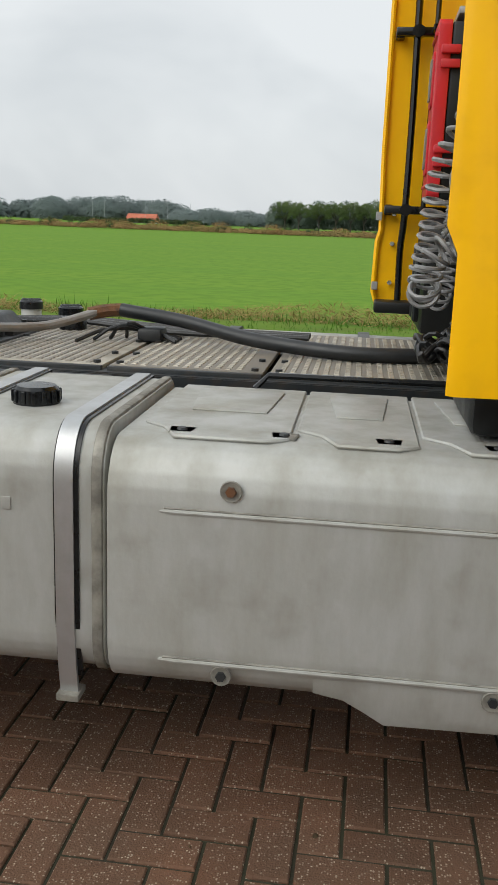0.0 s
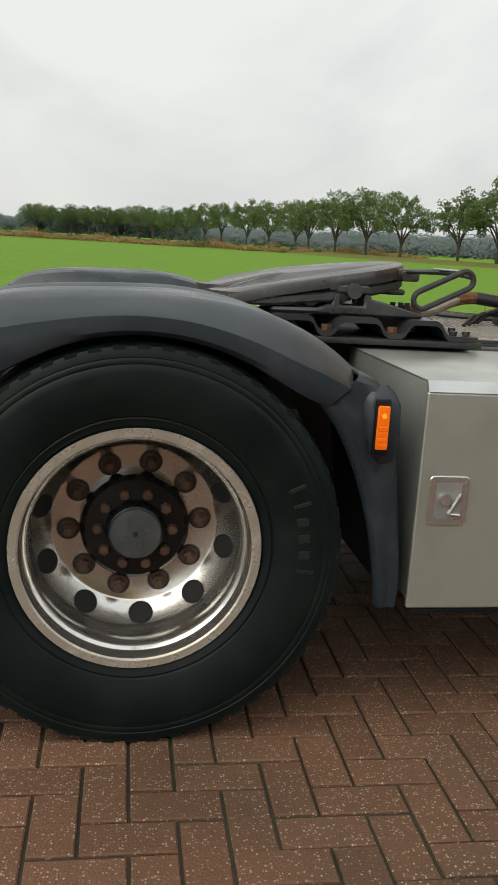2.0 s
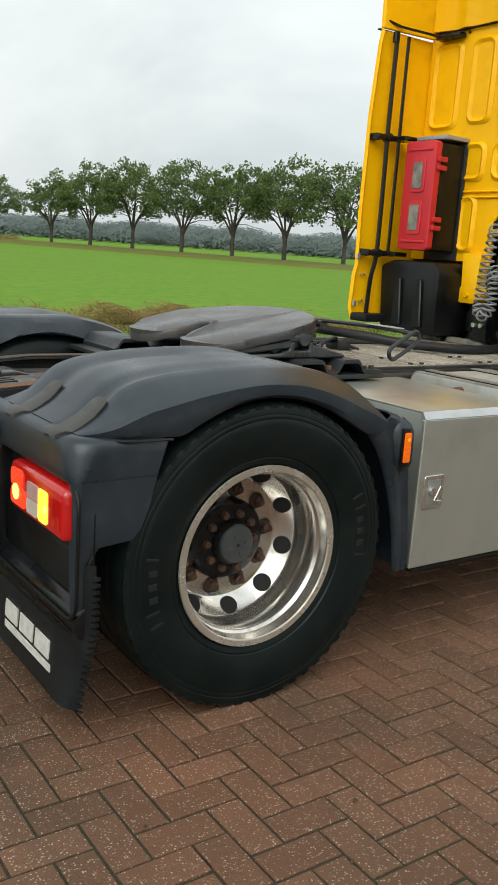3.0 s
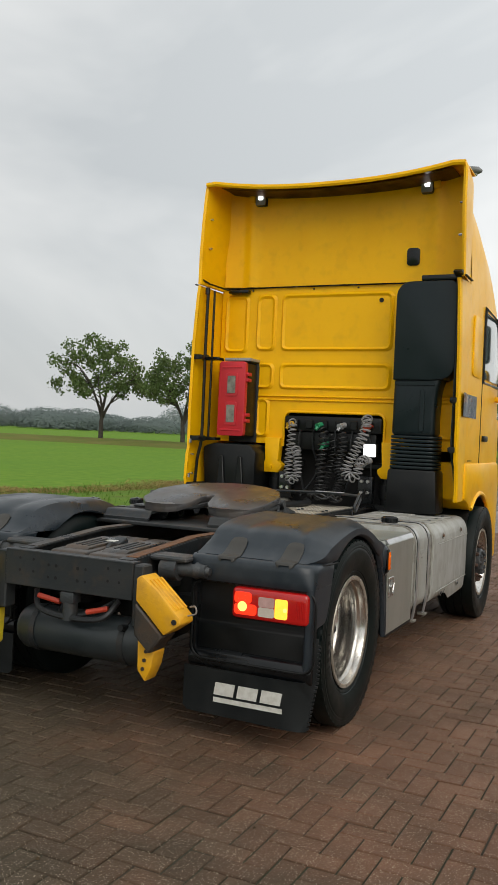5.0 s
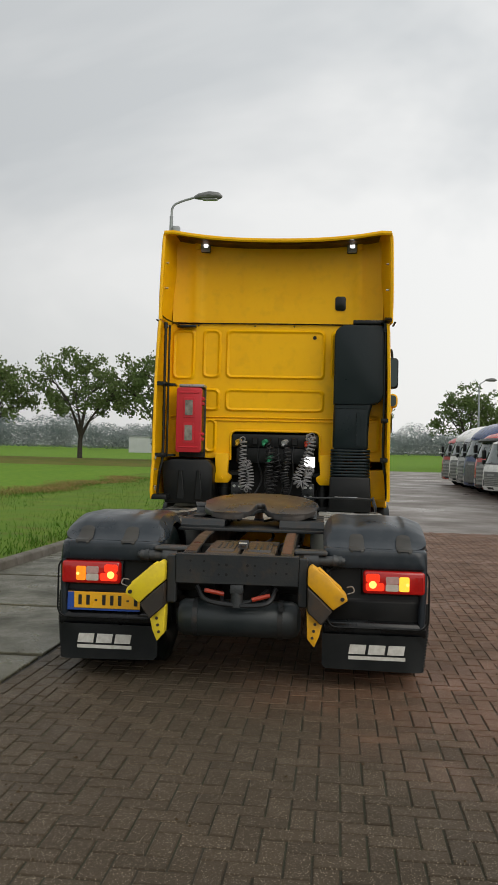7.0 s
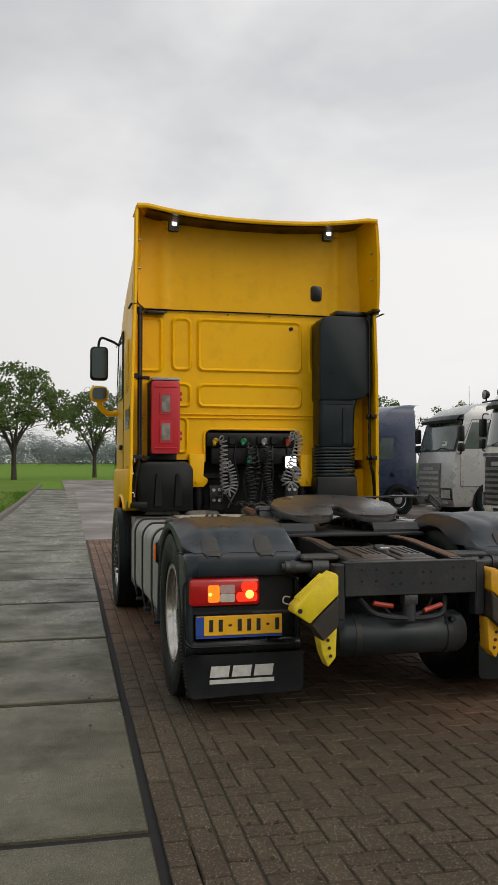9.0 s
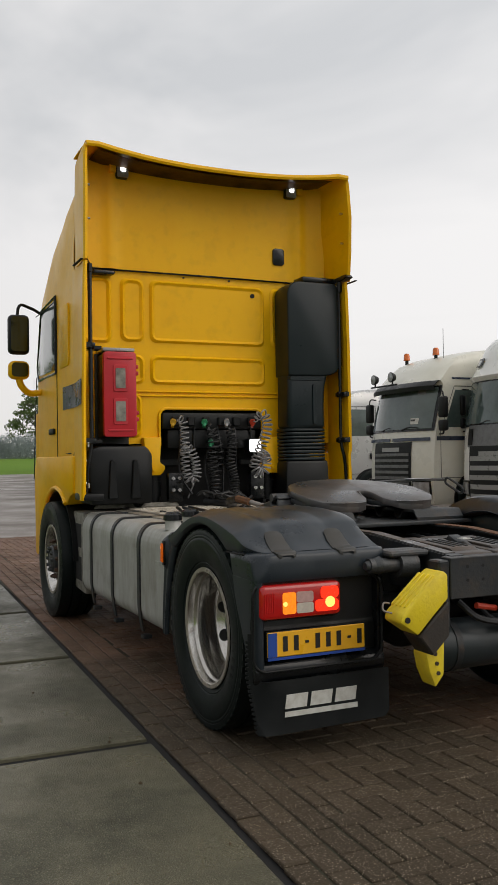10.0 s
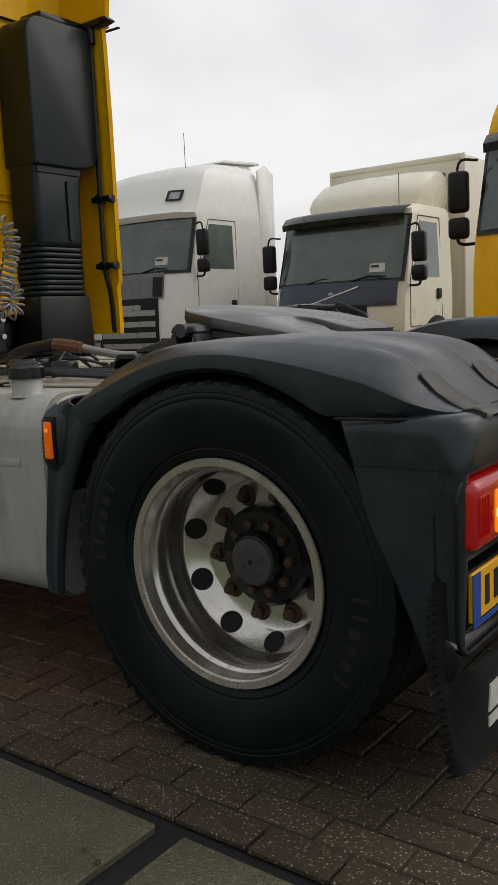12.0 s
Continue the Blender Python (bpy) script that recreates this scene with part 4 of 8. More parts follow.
def coil(ctrl, r, wire, pitch):
    """A coiled line wound round a curve; pitch gives the length of a turn at its start, middle and end."""
    line = curve_pts(ctrl, 20)
    pts, a, u = [], 0.0, None
    for i, p in enumerate(line):
        d = (line[min(len(line) - 1, i + 1)] - line[max(0, i - 1)]).normalized()
        if u is None:
            u, _ = frame_of(d)
        u = (u - d * u.dot(d)).normalized()
        w = d.cross(u)
        if i == len(line) - 1:
            break
        step = (line[i + 1] - p).length
        t = i / len(line)
        turn = pitch[0] + (pitch[1] - pitch[0]) * min(1, 2 * t) + (pitch[2] - pitch[1]) * max(0, 2 * t - 1)
        n = max(2, int(step / turn * 12))
        for k in range(n):
            a += 2 * math.pi * step / turn / n
            rr = r * min(1, 0.4 + 8 * t, 0.4 + 8 * (1 - t)) * (1 + 0.06 * math.sin(31 * t))
            pts.append(p.lerp(line[i + 1], k / n) + rr * (math.cos(a) * u + math.sin(a) * w))
    return sweep(pts, wire, 6)


for name, mat, args, label in (("coil_hose", COIL_GREY, ([(3.16, 0.36, 1.83), (3.10, 0.335, 1.80), (3.07, 0.335, 1.60), (3.05, 0.34, 1.40), (3.03, 0.325, 1.28), (3.02, 0.285, 1.24), (3.03, 0.245, 1.30), (3.05, 0.25, 1.45), (3.10, 0.29, 1.55), (3.2, 0.33, 1.5)], 0.038, 0.0072, (0.056, 0.034, 0.036)), "grey coiled air hose"),
                               ("coil_hose", COIL_GREY, ([(3.14, -0.38, 1.82), (3.04, -0.42, 1.88), (2.97, -0.43, 1.77), (2.94, -0.37, 1.60), (2.93, -0.30, 1.45), (2.92, -0.275, 1.36), (2.92, -0.315, 1.31), (2.92, -0.375, 1.33), (2.94, -0.40, 1.43), (3.03, -0.41, 1.48), (3.15, -0.44, 1.47)], 0.044, 0.0075, (0.050, 0.036, 0.042)), "grey coiled air hose"),
                               ("coil_cable", COIL_DARK, ([(3.18, 0.06, 1.78), (3.15, 0.03, 1.65), (3.14, 0.05, 1.45), (3.12, 0.03, 1.25), (3.08, 0.05, 1.12), (3.05, 0.12, 1.10)], 0.045, 0.008, (0.06, 0.045, 0.03)), "dark coiled electric cable"),
                               ("coil_cable", COIL_DARK, ([(3.18, -0.14, 1.78), (3.15, -0.16, 1.6), (3.14, -0.13, 1.42), (3.12, -0.16, 1.25), (3.06, -0.14, 1.12), (3.0, -0.18, 1.08)], 0.040, 0.008, (0.05, 0.030, 0.028)), "dark coiled electric cable"),
                               ("coil_cable", COIL_DARK, ([(3.22, -0.02, 1.72), (3.2, -0.05, 1.5), (3.18, -0.01, 1.3), (3.14, 0.02, 1.15)], 0.038, 0.007, (0.07, 0.06, 0.05)), "dark coiled electric cable")):
    part(name, coil(*args), mat, tractor, label)
for y, mat in ((0.38, YELLOW_PLUG), (0.08, GREEN_PLUG), (-0.14, SILVER_TAPE), (-0.40, RED_PLUG), (0.02, GREEN_PLUG)):
    z = 1.82 if y != 0.02 else 1.62
    bm = rod((3.24, y, z), (3.16, y + 0.03, z - 0.02), 0.028, 10)
    rod((3.18, y + 0.02, z - 0.02), (3.15, y + 0.04, z - 0.06), 0.016, 8, bm)
    part("air_coupling", bm, mat, tractor)
rnd = random.Random(8)
for k in range(6):
    y0 = -0.36 + 0.14 * k + rnd.uniform(-0.04, 0.04)
    p = [(3.24, y0, 1.76), (3.20 + rnd.uniform(-0.02, 0.06), y0 + rnd.uniform(-0.03, 0.03), rnd.uniform(1.50, 1.62)), (3.22 + rnd.uniform(-0.03, 0.08), y0 + rnd.uniform(-0.09, 0.09), rnd.uniform(1.3, 1.4)), (3.2, y0 + rnd.uniform(-0.12, 0.12), rnd.uniform(1.06, 1.16))]
    part("cable", sweep(curve_pts(p, 10), rnd.choice((0.006, 0.008, 0.010)), 6), HOSE, tractor)
rows = []
for k in range(5):
    pts = [(3.02 + 0.09 * math.cos(a * 0.7 + k), -0.02 + 0.05 * k - 0.1 + 0.13 * math.sin(a + k), 1.075 + 0.012 * k + 0.02 * math.sin(3 * a)) for a in [i * 0.3 for i in range(22)]]
    part("cable_loop", sweep(pts, 0.010, 6), COIL_DARK, tractor)
# suspension of the cab behind the opening
for s in (1, -1):
    bm = rod((3.29, s * 0.56, 1.02), (3.29, s * 0.56, 1.40), 0.055, 14)
    rod((3.29, s * 0.56, 1.10), (3.29, s * 0.56, 1.24), 0.072, 14, bm)
    box(3.19, 3.39, s * 0.56 - 0.09, s * 0.56 + 0.09, 0.98, 1.04, 0.01, 1, bm)
    box(3.31, 3.39, min(s * 0.30, s * 0.62), max(s * 0.30, s * 0.62), 1.38, 1.45, 0.015, 1, bm)
    part("cab_damper", bm, BLACK, tractor)
    bm = box(3.13, 3.2, s * 0.40 - 0.07, s * 0.40 + 0.07, 1.05, 1.32, 0.01)
    damper = part("damper_plate", bm, GLOSS_BLACK, tractor)
    for dy in (-0.03, 0.03):
        for z in (1.16, 1.27):
            part("plate_bolt", rod((3.11, s * 0.40 + dy, z), (3.135, s * 0.40 + dy, z), 0.018, 8), BRIGHT, damper)
# black mudguard box below the wall's left part
bm = prism([(0.66, 1.05), (1.20, 1.05), (1.24, 1.54), (1.12, 1.58), (0.72, 1.58), (0.66, 1.5)], "x", 2.98, 3.4, 0.03)
for y in (0.80, 1.0):
    prism([(y - 0.03, 1.1), (y + 0.06, 1.1), (y + 0.04, 1.45), (y, 1.45)], "x", 2.955, 2.99, 0.008, 1, bm)
mudguard = part("front_mudguard", bm, BLACK, tractor, "black front wheel mudguard")
# air intake: tall tank, neck and bellows
tank_out = [(-0.66, 2.26), (-0.66, 3.06)] + [(-0.79 + 0.13 * math.cos(radians(a)), 3.07 + 0.13 * math.sin(radians(a))) for a in (15, 30, 45, 60, 75, 90)] + [(-1.14 + 0.07 * math.cos(radians(a)), 3.13 + 0.07 * math.sin(radians(a))) for a in (90, 120, 150, 180)] + [(-1.21, 2.44)] + \
           [(-1.08 + 0.13 * math.cos(radians(a)), 2.40 + 0.13 * math.sin(radians(a))) for a in (190, 210, 230, 250, 270)] + [(-1.0, 2.26)]
bm = prism(tank_out, "x", 2.975, 3.26, 0.05, 4)
prism([(-1.10, 2.30), (-1.06, 2.16), (-1.05, 1.90), (-1.055, 1.73), (-0.66, 1.73), (-0.665, 2.30)], "x", 2.995, 3.25, 0.045, 4, bm)
prism(rounded(-0.955, -0.915, 1.78, 2.18, 0.018), "x", 2.983, 3.02, 0.006, 1, bm)
prism(rounded(-1.04, -0.68, 2.215, 2.25, 0.012), "x", 2.985, 3.02, 0.006, 1, bm)
snorkel = part("air_intake", bm, INTAKE, tractor, "tall black plastic air intake")
for k in range(9):
    z = 1.42 + k * 0.036
    part("bellows_rib", prism([(b, a) for a, b in rounded(-1.08, -0.64, 3.0, 3.28, 0.09)], "z", z, z + 0.030, 0.011, 2), INTAKE, snorkel)
part("intake_base", prism([(-1.1, 1.0), (-0.62, 1.0), (-0.64, 1.42), (-1.08, 1.42)], "x", 3.0, 3.3, 0.03), BLACK, snorkel)
# red extinguisher cabinet
bm = box(3.03, 3.255, 0.805, 1.07, 1.66, 2.42, 0.015)
cabinet = part("extinguisher_cabinet", bm, BLACK, tractor, "red plastic fire extinguisher cabinet")
bm = prism(rounded(0.80, 1.085, 1.66, 2.43, 0.03), "x", 2.975, 3.03, 0.014, 3)
for z0, z1 in ((2.10, 2.28), (1.80, 1.98)):
    prism(rounded(0.88, 1.005, z0 - 0.03, z1 + 0.03, 0.02), "x", 2.966, 2.98, 0.005, 1, bm)
box(2.966, 2.98, 0.83, 1.055, 2.36, 2.38, 0.005, 1, bm)
box(2.966, 2.98, 0.83, 1.055, 1.71, 1.73, 0.005, 1, bm)
cover = part("cabinet_door", bm, RED_BOX, cabinet, "faded red door with two windows")
for z0, z1 in ((2.10, 2.28), (1.80, 1.98)):
    part("cabinet_window", prism(rounded(0.90, 0.985, z0, z1, 0.01), "x", 2.960, 2.9655), ALU_GRIME_SHADE, cover, "milky window")
for z in (2.24, 2.30, 1.82, 1.88):
    part("cabinet_latch", box(2.99, 3.07, 0.775, 0.805, z - 0.018, z + 0.018, 0.006), RED_BOX, cover)
part("cabinet_back_plate", box(3.255, 3.275, 0.79, 1.09, 1.60, 2.44, 0.004), CHASSIS, cabinet)
part("cabinet_top_plate", box(3.05, 3.276, 0.79, 1.07, 2.445, 2.475, 0.004), SILVER_TAPE, cabinet)
# the cab's true size and place on the chassis: the roof part stands a little taller than the rest
for ob in [o for t_ in tractor.children for o in (t_, *t_.children_recursive)]:
    roof = ob.name.split(".")[0] in ("roof_extender", "upper_rear_wall", "hood_lining", "roof_spoiler", "lamp_bracket", "spot_lamp", "lamp_bezel", "vent_cover") or (ob.parent and ob.parent.name.startswith("spot_lamp"))
    for v in ob.data.vertices:
        v.co = (0.986 * v.co.x - 0.184, 0.985 * v.co.y, v.co.z - 0.167 if roof else 0.9247 * v.co.z + 0.077)
# two pale clips inside the left air deflector
for z in (1.545, 1.215):
    part("deflector_clip", box(2.55, 2.58, 1.245, 1.257, z - 0.02, z + 0.02, 0.003, 1), STRAP, tractor)

# ---- chassis, wheels and bodywork of the tractor ----
for s in (1, -1):
    side = [(-0.92, 0.74), (3.4, 0.72), (3.4, 0.985), (-0.2, 0.985), (-0.92, 0.93)]
    bm = prism(side, "y", min(s * 0.365, s * 0.372), max(s * 0.365, s * 0.372))
    prism([(-0.92, 0.925), (-0.2, 0.980), (3.4, 0.980), (3.4, 0.988), (-0.2, 0.988), (-0.92, 0.933)], "y", min(s * 0.285, s * 0.3645), max(s * 0.285, s * 0.3645), bm=bm)
    prism([(-0.92, 0.74), (3.4, 0.72), (3.4, 0.728), (-0.92, 0.748)], "y", min(s * 0.285, s * 0.3645), max(s * 0.285, s * 0.3645), bm=bm)
    part("chassis_rail", bm, CHASSIS, tractor, "grey steel chassis rail")
    part("rail_top_wear", prism([(-0.86, 0.9375), (-0.2, 0.991), (0.3, 0.991), (0.3, 0.994), (-0.2, 0.994), (-0.86, 0.9405)], "y", min(s * 0.292, s * 0.358), max(s * 0.292, s * 0.358)), RUST_PLATE if s > 0 else RUST, tractor, "worn rusty flange")
    for k in range(11):
        x = -0.7 + k * 0.16
        part("rail_bolt", rod((x, s * 0.371, 0.84 + 0.05 * (k % 2)), (x, s * 0.39, 0.84 + 0.05 * (k % 2)), 0.014, 6), CHASSIS, tractor)
# rear cross beam with punched holes
bm = box(-0.975, -0.955, -0.41, 0.41, 0.735, 0.925, 0.004, 1)
box(-0.975, -0.90, -0.41, 0.41, 0.915, 0.93, 0.004, 1, bm)
box(-0.97, -0.88, -0.47, -0.408, 0.60, 0.92, 0.008, 1, bm)
box(-0.97, -0.88, 0.408, 0.47, 0.60, 0.92, 0.008, 1, bm)
beam = part("rear_cross_beam", bm, CHASSIS, tractor, "dark grey punched rear cross beam")
for y in (-0.33, -0.26, -0.12, -0.07, 0.07, 0.12, 0.22, 0.31):
    for z in (0.80, 0.865):
        part("punched_hole", rod((-0.9765, y, z + (0.02 if abs(y) > 0.2 else 0)), (-0.970, y, z + (0.02 if abs(y) > 0.2 else 0)), 0.008 if abs(y) > 0.1 else 0.010, 8), HOLE, beam)
bm = rod((-0.93, 0, 0.72), (-0.93, 0, 0.58), 0.04, 12)
box(-0.97, -0.89, -0.045, 0.045, 0.67, 0.735, 0.012, 2, bm)
part("tow_jaw", bm, CAST, tractor)
for y0, y1 in ((0.09, 0.22), (-0.22, -0.1)):
    part("drain_valve", rod((-0.90, y0, 0.66), (-0.92, y1, 0.685 if y0 > 0 else 0.63), 0.015, 8), RED_PLUG, tractor)
part("brake_hose", sweep(curve_pts([(-0.86, 0.28, 0.70), (-0.93, 0.2, 0.62), (-0.95, 0.0, 0.595), (-0.93, -0.2, 0.61), (-0.86, -0.26, 0.7)], 8), 0.016, 8), HOSE, tractor)
part("brake_hose", sweep(curve_pts([(-0.8, 0.12, 0.66), (-0.9, 0.08, 0.60), (-0.9, -0.1, 0.62), (-0.8, -0.2, 0.68)], 8), 0.013, 8), HOSE, tractor)
# air tank below the beam
bm = lathe([(0, -0.43), (0.06, -0.425), (0.105, -0.405), (0.125, -0.37), (0.125, 0.37), (0.105, 0.405), (0.06, 0.425), (0, 0.43)], 28, along_y(-0.76, 0, 0.475))
tank = part("air_tank", bm, AIRTANK, tractor, "dark grey cylindrical air tank")
part("tank_valve", rod((-0.84, -0.30, 0.56), (-0.90, -0.30, 0.57), 0.018, 8), BLACK, tank)
for y in (-0.29, 0.29):
    part("tank_band", lathe([(0.127, -0.018), (0.131, -0.018), (0.131, 0.018), (0.127, 0.018)], 28, along_y(-0.76, y, 0.475), close=True), CHASSIS, tank)
for y0, y1 in ((-0.245, -0.012), (0.012, 0.245)):
    lid = part("rear_cover_plate", prism([(-0.83, 0.88), (-0.80, 0.925), (-0.40, 0.945), (-0.12, 0.945), (-0.12, 0.90)], "y", y0, y1, 0.012, 2), RUST_PLATE, tractor, "dark stained plastic cover between the rails")
    part("cover_step", prism([(-0.74, 0.927), (-0.70, 0.944), (-0.36, 0.962), (-0.30, 0.946)], "y", y0 + 0.035, y1 - 0.035, 0.006, 2), RUST_PLATE, lid)
    for k in range(3):
        part("cover_rib", prism([(-0.68, 0.944), (-0.68, 0.950), (-0.44, 0.963), (-0.44, 0.957)], "y", y0 + 0.06 + 0.04 * k, y0 + 0.075 + 0.04 * k, 0.002, 1), CHASSIS, lid)
part("cover_catch", prism([(-0.60, 0.93), (-0.50, 0.97), (-0.46, 0.985), (-0.44, 0.95)], "y", -0.035, 0.035, 0.006), CHASSIS, tractor)
part("cover_sticker", box(-0.585, -0.535, -0.028, 0.028, 0.968, 0.972, 0, 1, None, None), LOGO_WHITE, tractor, "small white warning label")
for s in (1, -1):
    bm = box(-0.45, 0.55, min(s * 0.2, s * 0.5), max(s * 0.2, s * 0.5), 0.60, 0.70, 0.03)
    rod((-0.30, s * 0.36, 0.55), (-0.30, s * 0.36, 0.86), 0.11, 16, bm)
    rod((0.36, s * 0.36, 0.55), (0.36, s * 0.36, 0.86), 0.11, 16, bm)
    part("air_spring", bm, BLACK, tractor)
    bm = rod((-0.72, s * 0.50, 0.88), (-0.72, s * 0.70, 0.885), 0.035, 12)
    rod((-0.72, s * 0.44, 0.875), (-0.72, s * 0.54, 0.88), 0.06, 12, bm)
    rod((-0.72, s * 0.64, 0.885), (-0.72, s * 0.72, 0.885), 0.045, 12, bm, r2=0.02)
    box(-0.76, -0.60, min(s * 0.37, s * 0.60), max(s * 0.37, s * 0.60), 0.92, 0.95, 0.01, 1, bm)
    part("fender_bar", bm, CAST, tractor, "greasy fender mounting bar")
part("rear_axle", rod((0, -1.0, 0.52), (0, 1.0, 0.52), 0.085, 16), CHASSIS, tractor)
part("axle_casing", lathe([(0, -0.2), (0.16, -0.19), (0.22, -0.08), (0.22, 0.08), (0.16, 0.19), (0, 0.2)], 20, along_y(0, 0, 0.52)), CHASSIS, tractor)
part("cross_member", box(-0.1, 0.05, -0.36, 0.36, 0.76, 0.9, 0.01), CHASSIS, tractor)
for z0, y0 in ((0.86, 0.2), (0.9, -0.12), (0.83, 0.02), (0.89, -0.25)):
    part("air_line", sweep(curve_pts([(-0.75, y0, z0 - 0.08), (-0.3, y0 + 0.05, z0), (0.2, y0 - 0.04, z0 + 0.03), (1.1, y0, z0)], 6), 0.012, 6), HOSE, tractor)


def yellow_chock(s, mat, label):
    """A folding wheel chock that hangs askew on the beam's end in its dark holder."""
    q = lambda pts: [(s * a, b) for a, b in pts]
    bm = prism(q([(0.472, 0.865), (0.50, 0.885), (0.60, 0.815), (0.725, 0.70), (0.735, 0.665), (0.64, 0.60), (0.545, 0.69), (0.472, 0.755)]), "x", -1.04, -0.90, 0.010, 2)
    for k in range(4):
        prism(q([(0.53, 0.858 - 0.0), (0.545, 0.868), (0.70, 0.733), (0.69, 0.718)]), "x", -1.02 + 0.033 * k, -1.006 + 0.033 * k, 0.003, 1, bm)
    chock = part("wheel_chock", bm, mat, tractor, label)
    bm = prism(q([(0.472, 0.745), (0.545, 0.68), (0.637, 0.595), (0.565, 0.50), (0.472, 0.585)]), "x", -1.046, -0.90, 0.008, 1)
    part("chock_holder", bm, CHOCK_HOLDER, chock, "dark folding holder")
    bm = prism(q([(0.468, 0.59), (0.572, 0.50), (0.555, 0.42), (0.522, 0.345), (0.475, 0.40)]), "x", -1.0, -0.89, 0.008, 2)
    low = part("chock_foot", bm, mat, chock)
    for k in range(3):
        a, b = s * (0.525 - 0.008 * k), 0.50 - 0.045 * k
        part("chock_hole", rod((-1.006, a, b), (-0.998, a, b), 0.010, 8), CHOCK_HOLDER, low)
    part("chock_rivet", rod((-1.046, s * 0.70, 0.675), (-1.036, s * 0.70, 0.675), 0.014, 8), PRINT_BLACK, chock)
    part("chock_wire", sweep(curve_pts([(-0.97, s * 0.735, 0.70), (-0.96, s * 0.775, 0.715), (-0.95, s * 0.765, 0.745), (-0.94, s * 0.73, 0.74)], 6), 0.0045, 6), STEEL_TUBE, chock)
    return chock


yellow_chock(1, YELLOW_FLAT, "lemon yellow plastic wheel chock")
yellow_chock(-1, YELLOW_OCHRE, "ochre yellow plastic wheel chock")

# ---- wheels ----
TYRE_PROFILE = [(0.300, 0.13), (0.312, 0.148), (0.325, 0.157), (0.340, 0.162), (0.344, 0.1605), (0.348, 0.1665), (0.37, 0.1745), (0.40, 0.1810), (0.43, 0.1840), (0.455, 0.1835), (0.472, 0.1822), (0.474, 0.1808), (0.476, 0.1818), (0.488, 0.1808), (0.490, 0.1792), (0.492, 0.1805), (0.506, 0.179), (0.517, 0.174), (0.524, 0.160), (0.525, 0.085), (0.513, 0.083), (0.513, 0.075), (0.525, 0.073),
                (0.525, 0.005), (0.513, 0.003), (0.513, -0.003), (0.525, -0.005), (0.525, -0.073), (0.513, -0.075), (0.513, -0.083), (0.525, -0.085), (0.522, -0.125), (0.50, -0.15), (0.43, -0.172), (0.345, -0.158), (0.300, -0.13)]


